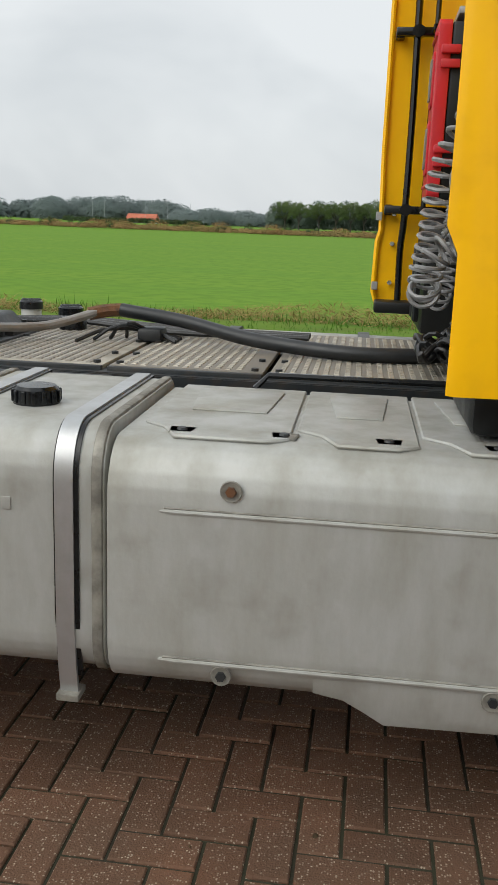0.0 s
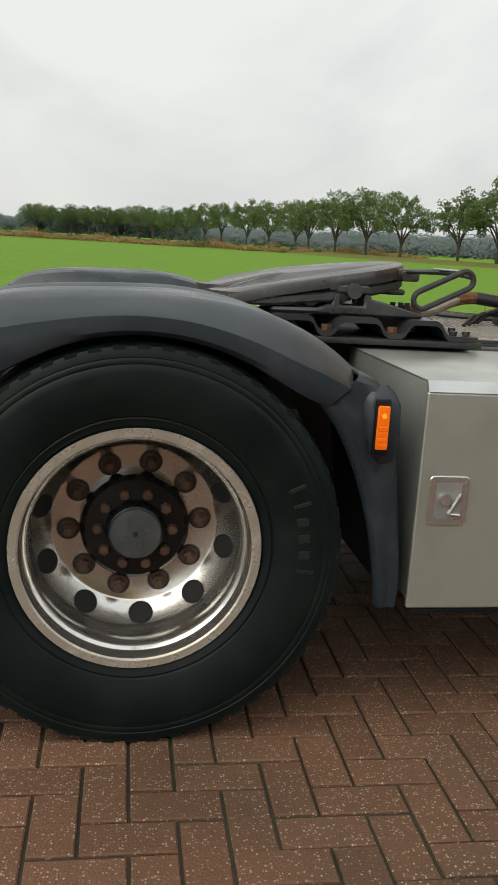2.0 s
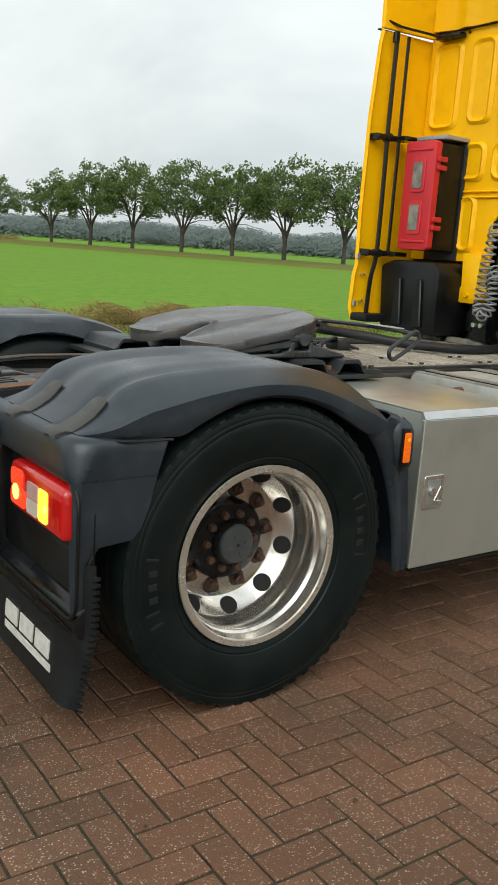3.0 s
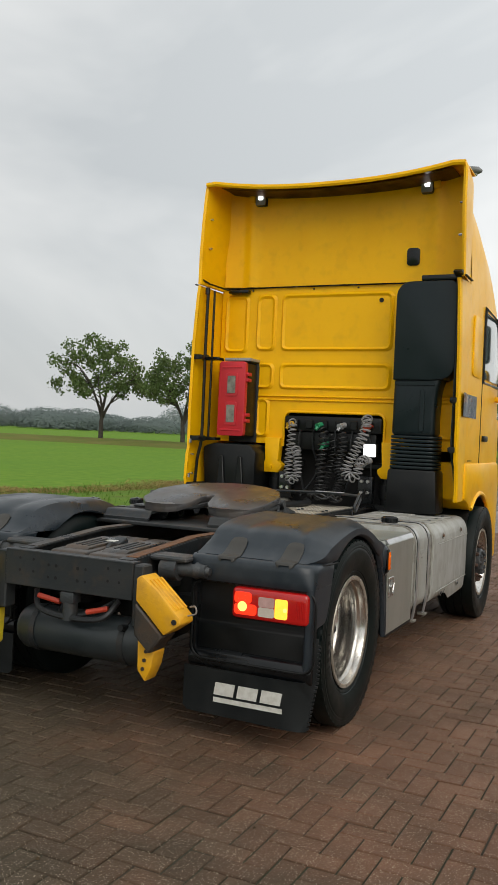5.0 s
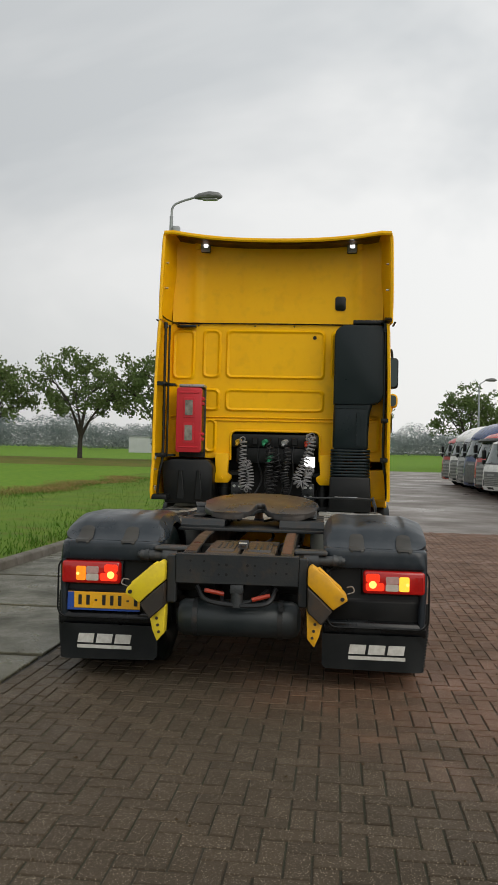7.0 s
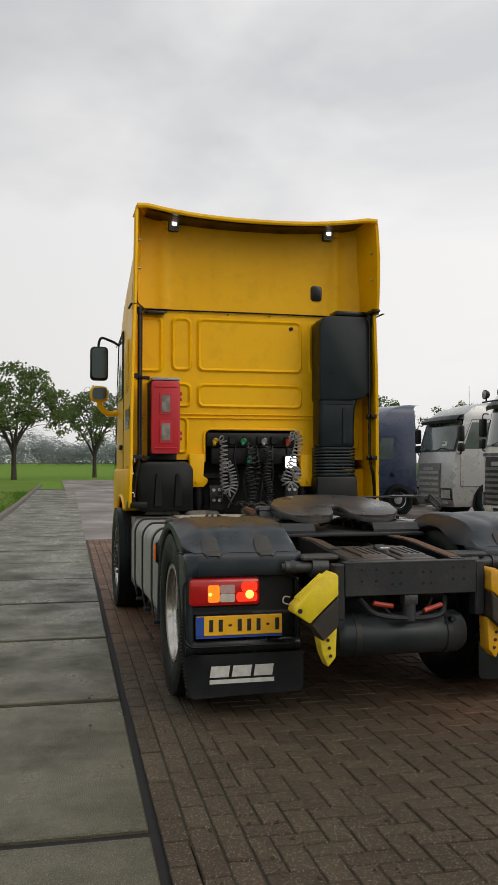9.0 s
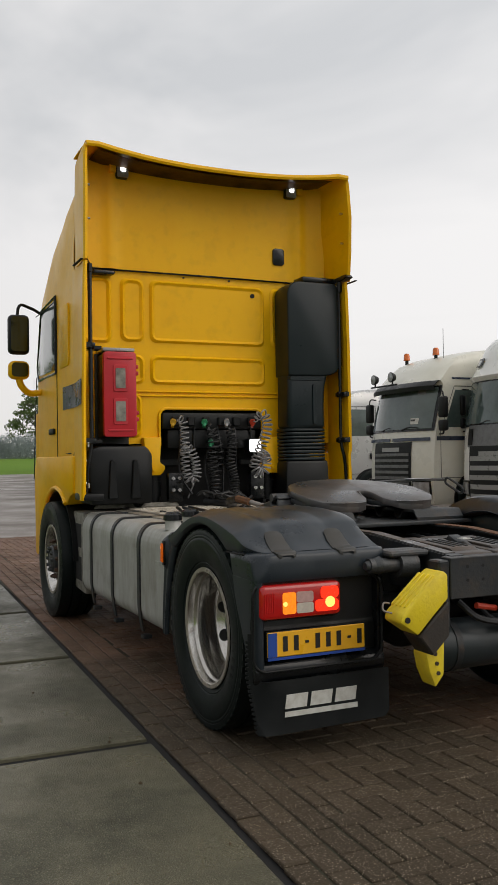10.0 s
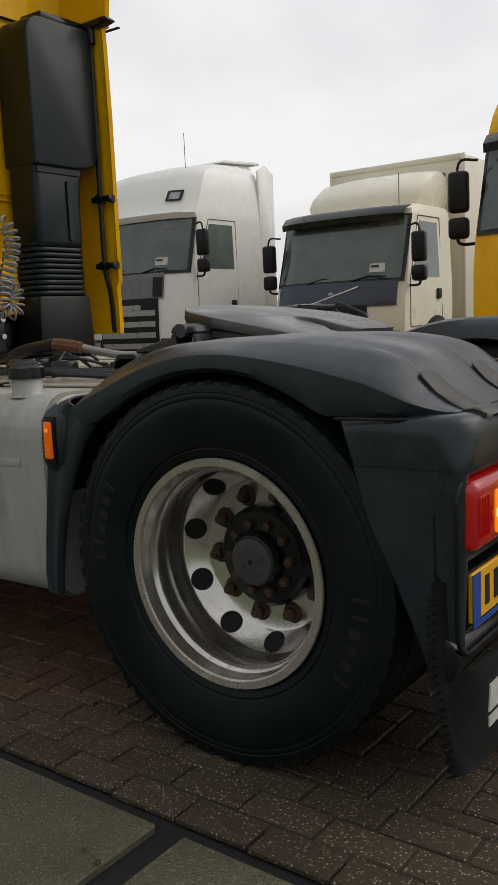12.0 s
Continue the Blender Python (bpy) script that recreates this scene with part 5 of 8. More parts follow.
def wheel(name, x, y, side, dished, label):
    """A truck wheel; its outer face looks to side. dished: the deep rear rim, else the bulging front rim."""
    m = along_y(x, y, 0.522, side)
    w = part(name, lathe(TYRE_PROFILE, 72, m), RUBBER, tractor, label)
    bm = bmesh.new()
    for k in range(56):
        a = 2 * math.pi * k / 56
        box(-0.005, 0.005, -0.015, 0.015, -0.012, 0.012, 0, 1, bm, m @ Matrix.Rotation(a, 4, "Z") @ pose(0.515, 0, 0.166))
    tagged(part("shoulder_tread", bm, RUBBER, w), kind="stuff")
    if dished:
        rim = [(0.288, -0.13), (0.295, 0.12), (0.312, 0.150), (0.316, 0.157), (0.310, 0.160), (0.292, 0.158), (0.288, 0.145), (0.284, 0.125), (0.276, 0.118), (0.272, 0.108), (0.270, 0.06), (0.277, 0.045), (0.281, 0.01), (0.280, -0.008), (0.274, -0.018), (0.228, -0.066), (0.220, -0.071), (0.14, -0.072), (0.14, -0.085), (0.22, -0.1), (0.285, -0.05), (0.288, -0.13)]
    else:
        rim = [(0.288, -0.13), (0.295, 0.12), (0.312, 0.150), (0.316, 0.157), (0.311, 0.163), (0.300, 0.161), (0.285, 0.145), (0.272, 0.11), (0.262, 0.085), (0.245, 0.078), (0.20, 0.105), (0.185, 0.125), (0.165, 0.128), (0.11, 0.128), (0.11, 0.1), (0.2, 0.06), (0.288, -0.13)]
    r = part("rim", lathe(rim, 64, m), CHROME, w, "polished aluminium rim with worn lip")
    part("rim_lip", lathe([(0.3165, 0.158), (0.3145, 0.1645), (0.295, 0.1635), (0.2905, 0.1595)], 64, m), LIP, r, "bright worn edge of the rim")
    nut_h, nut_r, hub_r = (-0.072, 0.180, 0.150) if dished else (0.128, 0.167, 0.128)
    for k in range(10):
        a = 2 * math.pi * (k + 0.15) / 10
        mm = m @ Matrix.Rotation(a, 4, "Z")
        bm = lathe([(0, nut_h + 0.042), (0.012, nut_h + 0.040), (0.016, nut_h + 0.030), (0.019, nut_h + 0.028), (0.019, nut_h + 0.006), (0.026, nut_h + 0.005), (0.026, nut_h)], 6, mm @ pose(nut_r, 0, 0))
        part("nut_washer", lathe([(0, nut_h + 0.0035), (0.029, nut_h + 0.003), (0.032, nut_h + 0.0005)], 14, mm @ pose(nut_r, 0, 0)), GREASE_RING, r, "greasy dark ring under the nut")
        part("wheel_nut", bm, NUT, r, "rusty wheel nut")
        if dished:
            mm2 = m @ Matrix.Rotation(a + math.pi / 10, 4, "Z") @ pose(0.2525, 0, -0.0405, 0, -46, 0)
        else:
            mm2 = m @ Matrix.Rotation(a + math.pi / 10, 4, "Z") @ pose(0.2245, 0, 0.0945, 0, 31, 0)
        bm = lathe([(0, 0.003), (0.029, 0.003), (0.031, 0.0045), (0.034, 0.002), (0.034, -0.008)], 20, mm2)
        part("hand_hole", bm, HOLE, r, "dark ventilation hole")
    hub_h = -0.072 if dished else 0.128
    top = 0.095 if dished else 0.05
    bm = lathe([(0, hub_h + top), (0.055, hub_h + top), (0.072, hub_h + top - 0.008), (0.078, hub_h + top - 0.02), (0.082, hub_h + 0.05), (hub_r - 0.016, hub_h + 0.045), (hub_r - 0.003, hub_h + 0.03), (hub_r, hub_h)], 32, m)
    hub = part("hub", bm, GLOSS_BLACK if dished else CAST, r, "black greasy hub")
    if dished:
        part("hub_cap", lathe([(0, hub_h + top + 0.006), (0.045, hub_h + top + 0.006), (0.066, hub_h + top + 0.001), (0.072, hub_h + top - 0.012), (0.074, hub_h + top - 0.03)], 28, m), HUBCAP, hub, "grey hub cap")
        for q in range(4):
            block = box(-0.011, 0.011, -0.008, 0.008, 0, 0.004, 0.001, 1)
            block.transform(m @ Matrix.Rotation(math.pi / 2 * q + 0.4, 4, "Z") @ pose(0.034, 0, hub_h + top + 0.005))
            part("cap_block", block, HUBCAP, hub)
        part("cap_centre", lathe([(0, 0.004), (0.006, 0.003), (0.007, 0)], 10, m @ pose(0, 0, hub_h + top + 0.006)), HOLE, hub)
    for k in range(10):
        a = 2 * math.pi * k / 10
        part("hub_bolt", lathe([(0, 0.024), (0.013, 0.022), (0.016, 0.016), (0.016, 0)], 6, m @ Matrix.Rotation(a, 4, "Z") @ pose(0.100, 0, hub_h + 0.043)), NUT if dished else CAST, w)
    for k in range(3):
        part("cast_mark", box(-0.028, 0.028, -0.005, 0.005, -0.002, 0.002, 0, 1, None, m @ pose(0.0, -0.02 + 0.02 * k, hub_h + top + 0.001)), CAST, w)
    return w


for s in (1, -1):
    w = wheel("rear_wheel", 0, s * 1.10, s, True, "black rear tyre with a deep polished rim")
    # plain raised strokes stand for the maker's moulded name on the sidewall
    m = along_y(0, s * 1.10, 0.522, s)
    for a0 in ((-6, 172) if s < 0 else (150, -30)):
        for k in range(6):
            a = radians(a0 + k * 6.0)
            tall, wide = (0.046, 0.005) if k in (0, 4, 5) else (0.030, 0.011)
            bm = box(-tall / 2, tall / 2, -wide, wide, -0.0005, 0.0012, 0.0008, 1)
            bm.transform(m @ Matrix.Rotation(a, 4, "Z") @ pose(0.422 + (tall - 0.03) / 2, 0, 0.1835))
            part("moulded_mark", bm, TYRE_MARK, w)
    part("inner_tyre", lathe(TYRE_PROFILE, 48, along_y(0, s * 0.752, 0.522, s)), RUBBER, tractor, "inner twin tyre")
    wheel("front_wheel", 3.75, s * 1.15, s, False, "black front tyre with a polished rim")

# ---- rear fenders with lamps and flaps ----
# angle about the axle, then the radii of the lip, the shoulder and the crown
ARC = [(40.5, 0.600, 0.668, 0.716), (46, 0.572, 0.646, 0.708), (54, 0.556, 0.618, 0.695), (67, 0.549, 0.600, 0.670), (81, 0.547, 0.594, 0.653), (98, 0.547, 0.596, 0.648), (110, 0.547, 0.610, 0.670), (120, 0.549, 0.638, 0.706), (127, 0.557, 0.668, 0.738), (131, 0.587, 0.692, 0.754), (134, 0.616, 0.708, 0.759), (137, 0.650, 0.726, 0.763), (141, 0.704, 0.752, 0.772), (144.5, 0.763, 0.783, 0.793), (147, 0.813, 0.814, 0.816)]


def tuck(bm):
    """Draws the tail of a mudguard towards the wheel."""
    for v in bm.verts:
        if v.co.x < -0.40:
            v.co.x = -0.40 + (v.co.x + 0.40) * 0.88
    return bm


def fender(s):
    """One rear mudguard: fluted top, front leg, lamp panel behind, flap, lamps."""
    def row(a, lip, edge, crown):
        low = max(0.0, 1 - abs(a - 88) / 50)
        crown, edge = crown - (0.034 if s > 0 else 0.020) * low, edge - 0.008 * low
        c, n = math.cos(radians(a)), math.sin(radians(a))
        pull = 0.085 * max(0.0, (a - 138) / 9) ** 2
        p = lambda r, y: (r * c, s * (y - pull * max(0.0, y - 1.0) / 0.32), 0.522 + r * n)
        flute = 0.014 * max(0.0, min(1.0, (a - 60) / 40))
        g = lambda t: edge + (crown - edge) * t
        out = [p(lip, 1.300), p(lip + 0.003, 1.314), p(lip + (edge - lip) * 0.25, 1.322), p(lip + (edge - lip) * 0.6, 1.322), p(lip + (edge - lip) * 0.95, 1.321), p(edge, 1.316), p(g(0.28), 1.282), p(g(0.54), 1.248), p(g(0.76), 1.214), p(g(0.92), 1.182)]
        for y in (1.16, 1.14, 1.11, 1.08, 1.05, 1.02, 0.98, 0.93, 0.88, 0.84, 0.82, 0.79, 0.76, 0.73, 0.70, 0.67):
            d = sum(math.exp(-((y - q) / 0.045) ** 2) for q in (0.80, 1.125))
            out.append(p(crown - flute * d, y))
        return out + [p(crown - 0.010, 0.63), p(edge, 0.60), p(edge - 0.05, 0.58), p(lip, 0.575)]
    fine = []
    for i in range(len(ARC) - 1):
        q = [ARC[max(0, i - 1)], ARC[i], ARC[i + 1], ARC[min(len(ARC) - 1, i + 2)]]
        for k in range(4):
            t = k / 4
            fine.append([0.5 * (2 * q[1][j] + (q[2][j] - q[0][j]) * t + (2 * q[0][j] - 5 * q[1][j] + 4 * q[2][j] - q[3][j]) * t * t + (3 * q[1][j] - q[0][j] - 3 * q[2][j] + q[3][j]) * t ** 3) for j in range(4)])
    fine.append(ARC[-1])
    top = part("fender_top", tuck(skin([row(*f) for f in fine], thick=-0.006)), FENDER, tractor, "scuffed grey-black fender top", 36)
    part("fender_seam", sweep([row(*fine[0])[k] for k in range(26)], 0.004, 5), BLACK, top)
    # dark gap under the edge of the top
    edge = [row(*f)[0] for f in fine if f[0] > 130.9] + row(*fine[-1])[1:]
    gap = sweep([(x_ * 0.997, y_ - s * 0.002, z_ - 0.006) for x_, y_, z_ in edge[:-4]], 0.0045, 6)
    part("fender_gap", tuck(gap), SEAM, top, "dark joint between top and rear part")
    # front leg: a lip line and an edge line, in x and z
    rows = []
    legs = [((0.440, 0.915), (0.535, 0.985)), ((0.462, 0.890), (0.580, 0.972)), ((0.49, 0.855), (0.618, 0.94)), ((0.52, 0.80), (0.638, 0.89)), ((0.547, 0.74), (0.645, 0.82)), ((0.572, 0.67), (0.652, 0.74)), ((0.594, 0.60), (0.665, 0.64)), ((0.612, 0.52), (0.678, 0.54)), ((0.625, 0.44), (0.688, 0.44)), ((0.632, 0.375), (0.682, 0.375))]
    for (xa, za), (xb, zb) in legs:
        q = lambda t, y: (xa + (xb - xa) * t, s * y, za + (zb - za) * t)
        rows.append([q(0, 1.290), q(0.02, 1.304), q(0.12, 1.312), q(0.3, 1.308), q(0.5, 1.300), q(0.7, 1.304), q(0.86, 1.308), q(0.96, 1.296), q(1.0, 1.27), q(1.0, 1.0), q(1.0, 0.66), q(0.9, 0.6), q(0, 0.58)])
    front = part("fender_front", skin(rows, thick=-0.006), FENDER, tractor, "grey-black front fender leg", 50)
    rows = []
    for z, w0, w1, d in ((0.965, 0.585, 0.612, 1.300), (0.945, 0.565, 0.628, 1.322), (0.92, 0.558, 0.640, 1.330), (0.85, 0.566, 0.645, 1.330), (0.80, 0.578, 0.645, 1.328), (0.775, 0.590, 0.640, 1.318), (0.755, 0.605, 0.635, 1.300)):
        rows.append([(w0 - 0.015, s * 1.296, z), (w0, s * (d - 0.004), z), (w0 + 0.012, s * d, z), (w1 - 0.012, s * d, z), (w1, s * (d - 0.008), z), (w1 + 0.004, s * 1.27, z)])
    part("lamp_bulge", skin(rows), FENDER, front, smooth=60)
    bm = box(0.572, 0.612, min(s * 1.326, s * 1.340), max(s * 1.326, s * 1.340), 0.790, 0.935, 0.005)
    marker = part("side_marker", bm, BLACK, tractor, "amber side marker lamp, lit")
    bm = box(0.576, 0.608, min(s * 1.3405, s * 1.352), max(s * 1.3405, s * 1.352), 0.808, 0.920, 0.006)
    part("marker_lens", bm, AMBER, marker)
    for k in range(4):
        part("lens_rib", box(0.579, 0.605, min(s * 1.352, s * 1.3535), max(s * 1.352, s * 1.3535), 0.815 + 0.014 * k, 0.825 + 0.014 * k, 0.0006, 1), AMBER, marker)
    part("marker_bulb", rod((0.592, s * 1.3525, 0.895), (0.592, s * 1.3545, 0.895), 0.0065, 10), AMBER_GLOW, marker)
    # rear part: rows of one height that wrap from the wheel arch round the corner to the inner side
    def wrap(z, xa, xr, yo, r, full=True):
        out = [(xa, s * (yo - 0.014), z), (xa - 0.012, s * yo, z), (xa * 0.5 + (xr + r) * 0.5, s * yo, z)]
        for k in range(6):
            a = radians(18 * k)
            out.append((xr + r - r * math.sin(a), s * (yo - r + r * math.cos(a)), z))
        if full:
            return out + [(xr, s * y, z) for y in (1.1, 0.9, 0.7, 0.63)] + [(xr + 0.012, s * 0.595, z), (xr + 0.05, s * 0.58, z), (xr + 0.20, s * 0.578, z)]
        return out + [(xr, s * (yo - r - 0.006), z), (xr + 0.008, s * (yo - r - 0.013), z), (xr + 0.03, s * (yo - r - 0.017), z), (-0.640, s * (yo - r - 0.020), z)]
    upper = ((0.966, -0.43, -0.640, 1.25, 0.05), (0.964, -0.41, -0.716, 1.300, 0.11), (0.958, -0.400, -0.728, 1.313, 0.105), (0.948, -0.385, -0.734, 1.320, 0.10), (0.92, -0.395, -0.735, 1.321, 0.085), (0.88, -0.408, -0.735, 1.321, 0.065), (0.855, -0.416, -0.732, 1.320, 0.045), (0.842, -0.418, -0.726, 1.319, 0.032), (0.838, -0.42, -0.69, 1.314, 0.03))
    lower = ((0.846, -0.418, -0.722, 1.319, 0.026), (0.76, -0.440, -0.722, 1.319, 0.026), (0.69, -0.470, -0.720, 1.318, 0.026), (0.660, -0.50, -0.718, 1.317, 0.026), (0.648, -0.62, -0.717, 1.316, 0.026), (0.60, -0.668, -0.715, 1.314, 0.026), (0.50, -0.664, -0.709, 1.312, 0.026), (0.42, -0.660, -0.702, 1.308, 0.026), (0.365, -0.655, -0.690, 1.302, 0.026))
    if s > 0:
        lower = ((0.846, -0.418, -0.722, 1.319, 0.026), (0.76, -0.442, -0.722, 1.319, 0.026), (0.69, -0.472, -0.720, 1.318, 0.026), (0.62, -0.512, -0.717, 1.316, 0.026), (0.55, -0.545, -0.712, 1.314, 0.026), (0.48, -0.577, -0.707, 1.311, 0.026), (0.42, -0.602, -0.702, 1.307, 0.026), (0.365, -0.625, -0.690, 1.302, 0.026))
    bm = skin([wrap(*q) for q in upper], thick=-0.004)
    skin([wrap(*q, False) for q in lower], bm, thick=-0.005)
    rear = part("fender_rear", tuck(bm), FENDER, tractor, "grey-black rear fender with lamp panel", 50)
    lo, hi = min(s * 0.585, s * 1.285), max(s * 0.585, s * 1.285)
    part("lamp_panel", tuck(prism([(-0.645, 0.86), (-0.658, 0.86), (-0.658, 0.62), (-0.672, 0.60), (-0.668, 0.44), (-0.645, 0.42)], "y", lo, hi, 0.004, 1)), BLACK, rear, "glossy black lamp panel")
    bm = prism([(-0.645, 0.475), (-0.672, 0.475), (-0.700, 0.455), (-0.712, 0.43), (-0.710, 0.395), (-0.690, 0.365), (-0.645, 0.36)], "y", lo, hi, 0.010, 2)
    prism([(-0.645, 0.835), (-0.70, 0.835), (-0.712, 0.80), (-0.705, 0.46), (-0.645, 0.44)], "y", min(s * 0.585, s * 0.625), max(s * 0.585, s * 0.625), 0.010, 2, bm)
    part("panel_ledge", tuck(bm), GLOSS_BLACK, rear, "rounded black lower bumper")
    # rounded rim of the recess that holds lamp and plate
    loop = [(-0.716, a_, b_) for a_, b_ in rounded(min(s * 0.605, s * 1.298), max(s * 0.605, s * 1.298), 0.425, 0.838, 0.07)]
    part("recess_rim", tuck(sweep(loop, 0.0065, 8, closed=True)), BLACK, rear, "rounded rim of the lamp recess", 60)
    # two short closing pads over the joint of top and rear part
    for y in (0.80, 1.125):
        rows = []
        path = [((r + 0.014) * math.cos(radians(a)), 0.522 + (r + 0.014) * math.sin(radians(a)), wd) for a, r, wd in ((135.6, 0.756, 0.020), (136.0, 0.758, 0.036), (137, 0.760, 0.045), (139, 0.764, 0.049), (141, 0.769, 0.051), (144.5, 0.790, 0.053), (146.5, 0.808, 0.054))]
        path += [(-0.708, 0.979, 0.055), (-0.727, 0.975, 0.054), (-0.741, 0.969, 0.046), (-0.748, 0.960, 0.030)]
        for x, z, wd in path:
            rows.append([(x, s * (y + e), z + h) for e, h in ((-wd, -0.016), (-wd, -0.003), (-wd + 0.006, 0.0), (wd - 0.006, 0.0), (wd, -0.003), (wd, -0.016))])
        part("closing_pad", tuck(skin(rows)), PAD, rear, "smooth brown-grey closing pad")
    # mud flap, serrated along its outer edge
    poly = [(s * 0.575, 0.38), (s * 0.575, 0.17), (s * 0.60, 0.145)] + [(s * (0.66 + 0.06 * k), 0.143 - 0.001 * k) for k in range(12)] + [(s * 1.30, 0.135)]
    for k in range(21):
        z = 0.145 + k * 0.0205
        e_ = 1.315 + 0.035 * min(1.0, k / 12)
        poly += [(s * e_, z), (s * e_, z + 0.010), (s * (e_ - 0.010), z + 0.013), (s * (e_ - 0.010), z + 0.018)]
    poly += [(s * 1.34, 0.60), (s * 1.30, 0.60), (s * 1.29, 0.38)] + [(s * (1.26 - 0.06 * k), 0.38) for k in range(11)]
    bm = prism(poly, "x", -0.688, -0.676)
    bmesh.ops.triangulate(bm, faces=[f for f in bm.faces if len(f.verts) > 4])
    for v in bm.verts:
        v.co.x += 4.0 * max(0.0, abs(v.co.y) - 1.22) ** 2
    flap = part("mud_flap", bm, FLAP, tractor, "black rubber mud flap with a plain white mark")
    # the maker's mark as three plain slanted blocks and a bar
    y0, y1 = (0.757, 1.145) if s > 0 else (-1.145, -0.757)
    part("white_bar", box(-0.6925, -0.6885, y0, y1, 0.212, 0.236), LOGO_WHITE, flap)
    for poly in [[(q, 0.0), (q + 0.112, 0.0), (q + 0.122, 0.064), (q + 0.010, 0.064)] for q in (0.0, 0.132, 0.264)]:
        part("white_block", prism([(y1 - a, 0.250 + b_) for a, b_ in poly], "x", -0.6925, -0.6885), LOGO_WHITE, flap)
    # tail lamp
    ya, yb = (0.847, 1.267)
    rng = lambda a, b: (min(s * a, s * b), max(s * a, s * b))
    lamp = part("tail_lamp", tuck(box(-0.755, -0.66, *rng(ya, yb), 0.668, 0.825, 0.022, 3)), RED_LENS, tractor, "red multi-chamber tail lamp, switched on")
    part("lamp_housing", tuck(box(-0.70, -0.655, *rng(ya - 0.012, yb + 0.012), 0.655, 0.838, 0.012, 2)), BLACK, lamp)
    face = lambda a, b, z0, z1, r: prism(rounded(*rng(a, b), z0, z1, r), "x", -0.7165, -0.7120)
    part("reversing_lens", face(1.000, 1.088, 0.740, 0.790, 0.010), CLEAR_LENS, lamp, "pinkish fog lens")
    part("reversing_lens", face(1.000, 1.088, 0.690, 0.738, 0.010), MILKY, lamp, "milky reversing lens")
    part("indicator_lens", face(1.091, 1.160, 0.690, 0.790, 0.012), AMBER_GLOW if s > 0 else AMBER_BRIGHT, lamp, "glowing amber indicator")
    part("stop_lens", face(0.865, 0.990, 0.690, 0.745, 0.018), RED_GLOW, lamp, "glowing tail light")
    part("stop_lens", face(0.865, 0.960, 0.748, 0.805, 0.018), RED_GLOW, lamp)
    core = lambda yc, zc, rr: rod((-0.7195, s * yc, zc), (-0.7170, s * yc, zc), rr, 14)
    part("lamp_core", core(1.148, 0.737, 0.011), STOP_GLOW, lamp, "bright bulb core")
    part("lamp_core", core(0.912, 0.732, 0.026), STOP_GLOW, lamp, "bright bulb core")
    for k in range(6):
        part("lens_rib", face(1.202 + 0.009 * k, 1.207 + 0.009 * k, 0.70, 0.79, 0.001), RED_LENS, lamp)
    return flap


for s in (1, -1):
    fender(s)
# number plate with plain bars for its characters, under the left tail lamp
ps = pose(-0.672, 0.05, 0.06, 0, 0, 0)
bm = box(-0.012, 0, 0.655, 1.175, 0.49 - 0.06, 0.605 - 0.06, 0.003, 1, None, ps)
plate = part("number_plate", bm, PLATE, tractor, "yellow number plate with plain bars")
part("plate_holder", box(-0.671, -0.636, 0.702, 1.228, 0.474, 0.608, 0.004), BLACK, plate)
part("holder_strip", box(-0.6865, -0.6845, 0.705, 1.225, 0.4765, 0.4895), PLATE_BLUE, plate, "blue strip below the plate")
part("blue_band", box(-0.6865, -0.6845, 1.178, 1.225, 0.492, 0.603), PLATE_BLUE, plate)
for k, (w_, h_) in enumerate(((0.024, 0.07), (0.024, 0.07), (0.018, 0.012), (0.024, 0.07), (0.024, 0.07), (0.024, 0.07), (0.018, 0.012), (0.024, 0.07))):
    yc = 1.135 - k * 0.057
    part("plate_bar", box(-0.6865, -0.6845, yc - w_ / 2, yc + w_ / 2, 0.549 - h_ / 2, 0.549 + h_ / 2), PRINT_BLACK, plate)

# ---- fifth wheel ----
tilt = pose(0.545, -0.045, 1.174, 0, -8.6, 0)


def slope_rear(bm):
    """Lets the rear horns of the plate slope down and taper."""
    for v in bm.verts:
        d = max(0.0, -0.06 - v.co.x)
        v.co.z += -0.16 * d if v.co.z > -0.02 else 0.12 * d
    return bm


out = []
for a in range(-60, 61, 10):
    out.append((0.94 * (0.43 * math.cos(radians(a)) + 0.06), 0.47 * math.sin(radians(a))))
out += [(0.09, 0.475), (-0.135, 0.455), (-0.25, 0.37), (-0.29, 0.28), (-0.290, 0.19), (-0.255, 0.12), (-0.16, 0.060), (-0.045, 0.038), (0.005, 0.030), (0.022, 0.0), (0.005, -0.030), (-0.045, -0.038), (-0.16, -0.060), (-0.255, -0.12), (-0.290, -0.19), (-0.29, -0.28), (-0.25, -0.37), (-0.135, -0.455), (0.09, -0.475)]
bm = slope_rear(prism(out, "z", -0.030, 0.018, 0.010, 2))
bm.transform(tilt)
fifth = part("fifth_wheel_plate", bm, GREASY, tractor, "greasy worn steel fifth wheel plate")
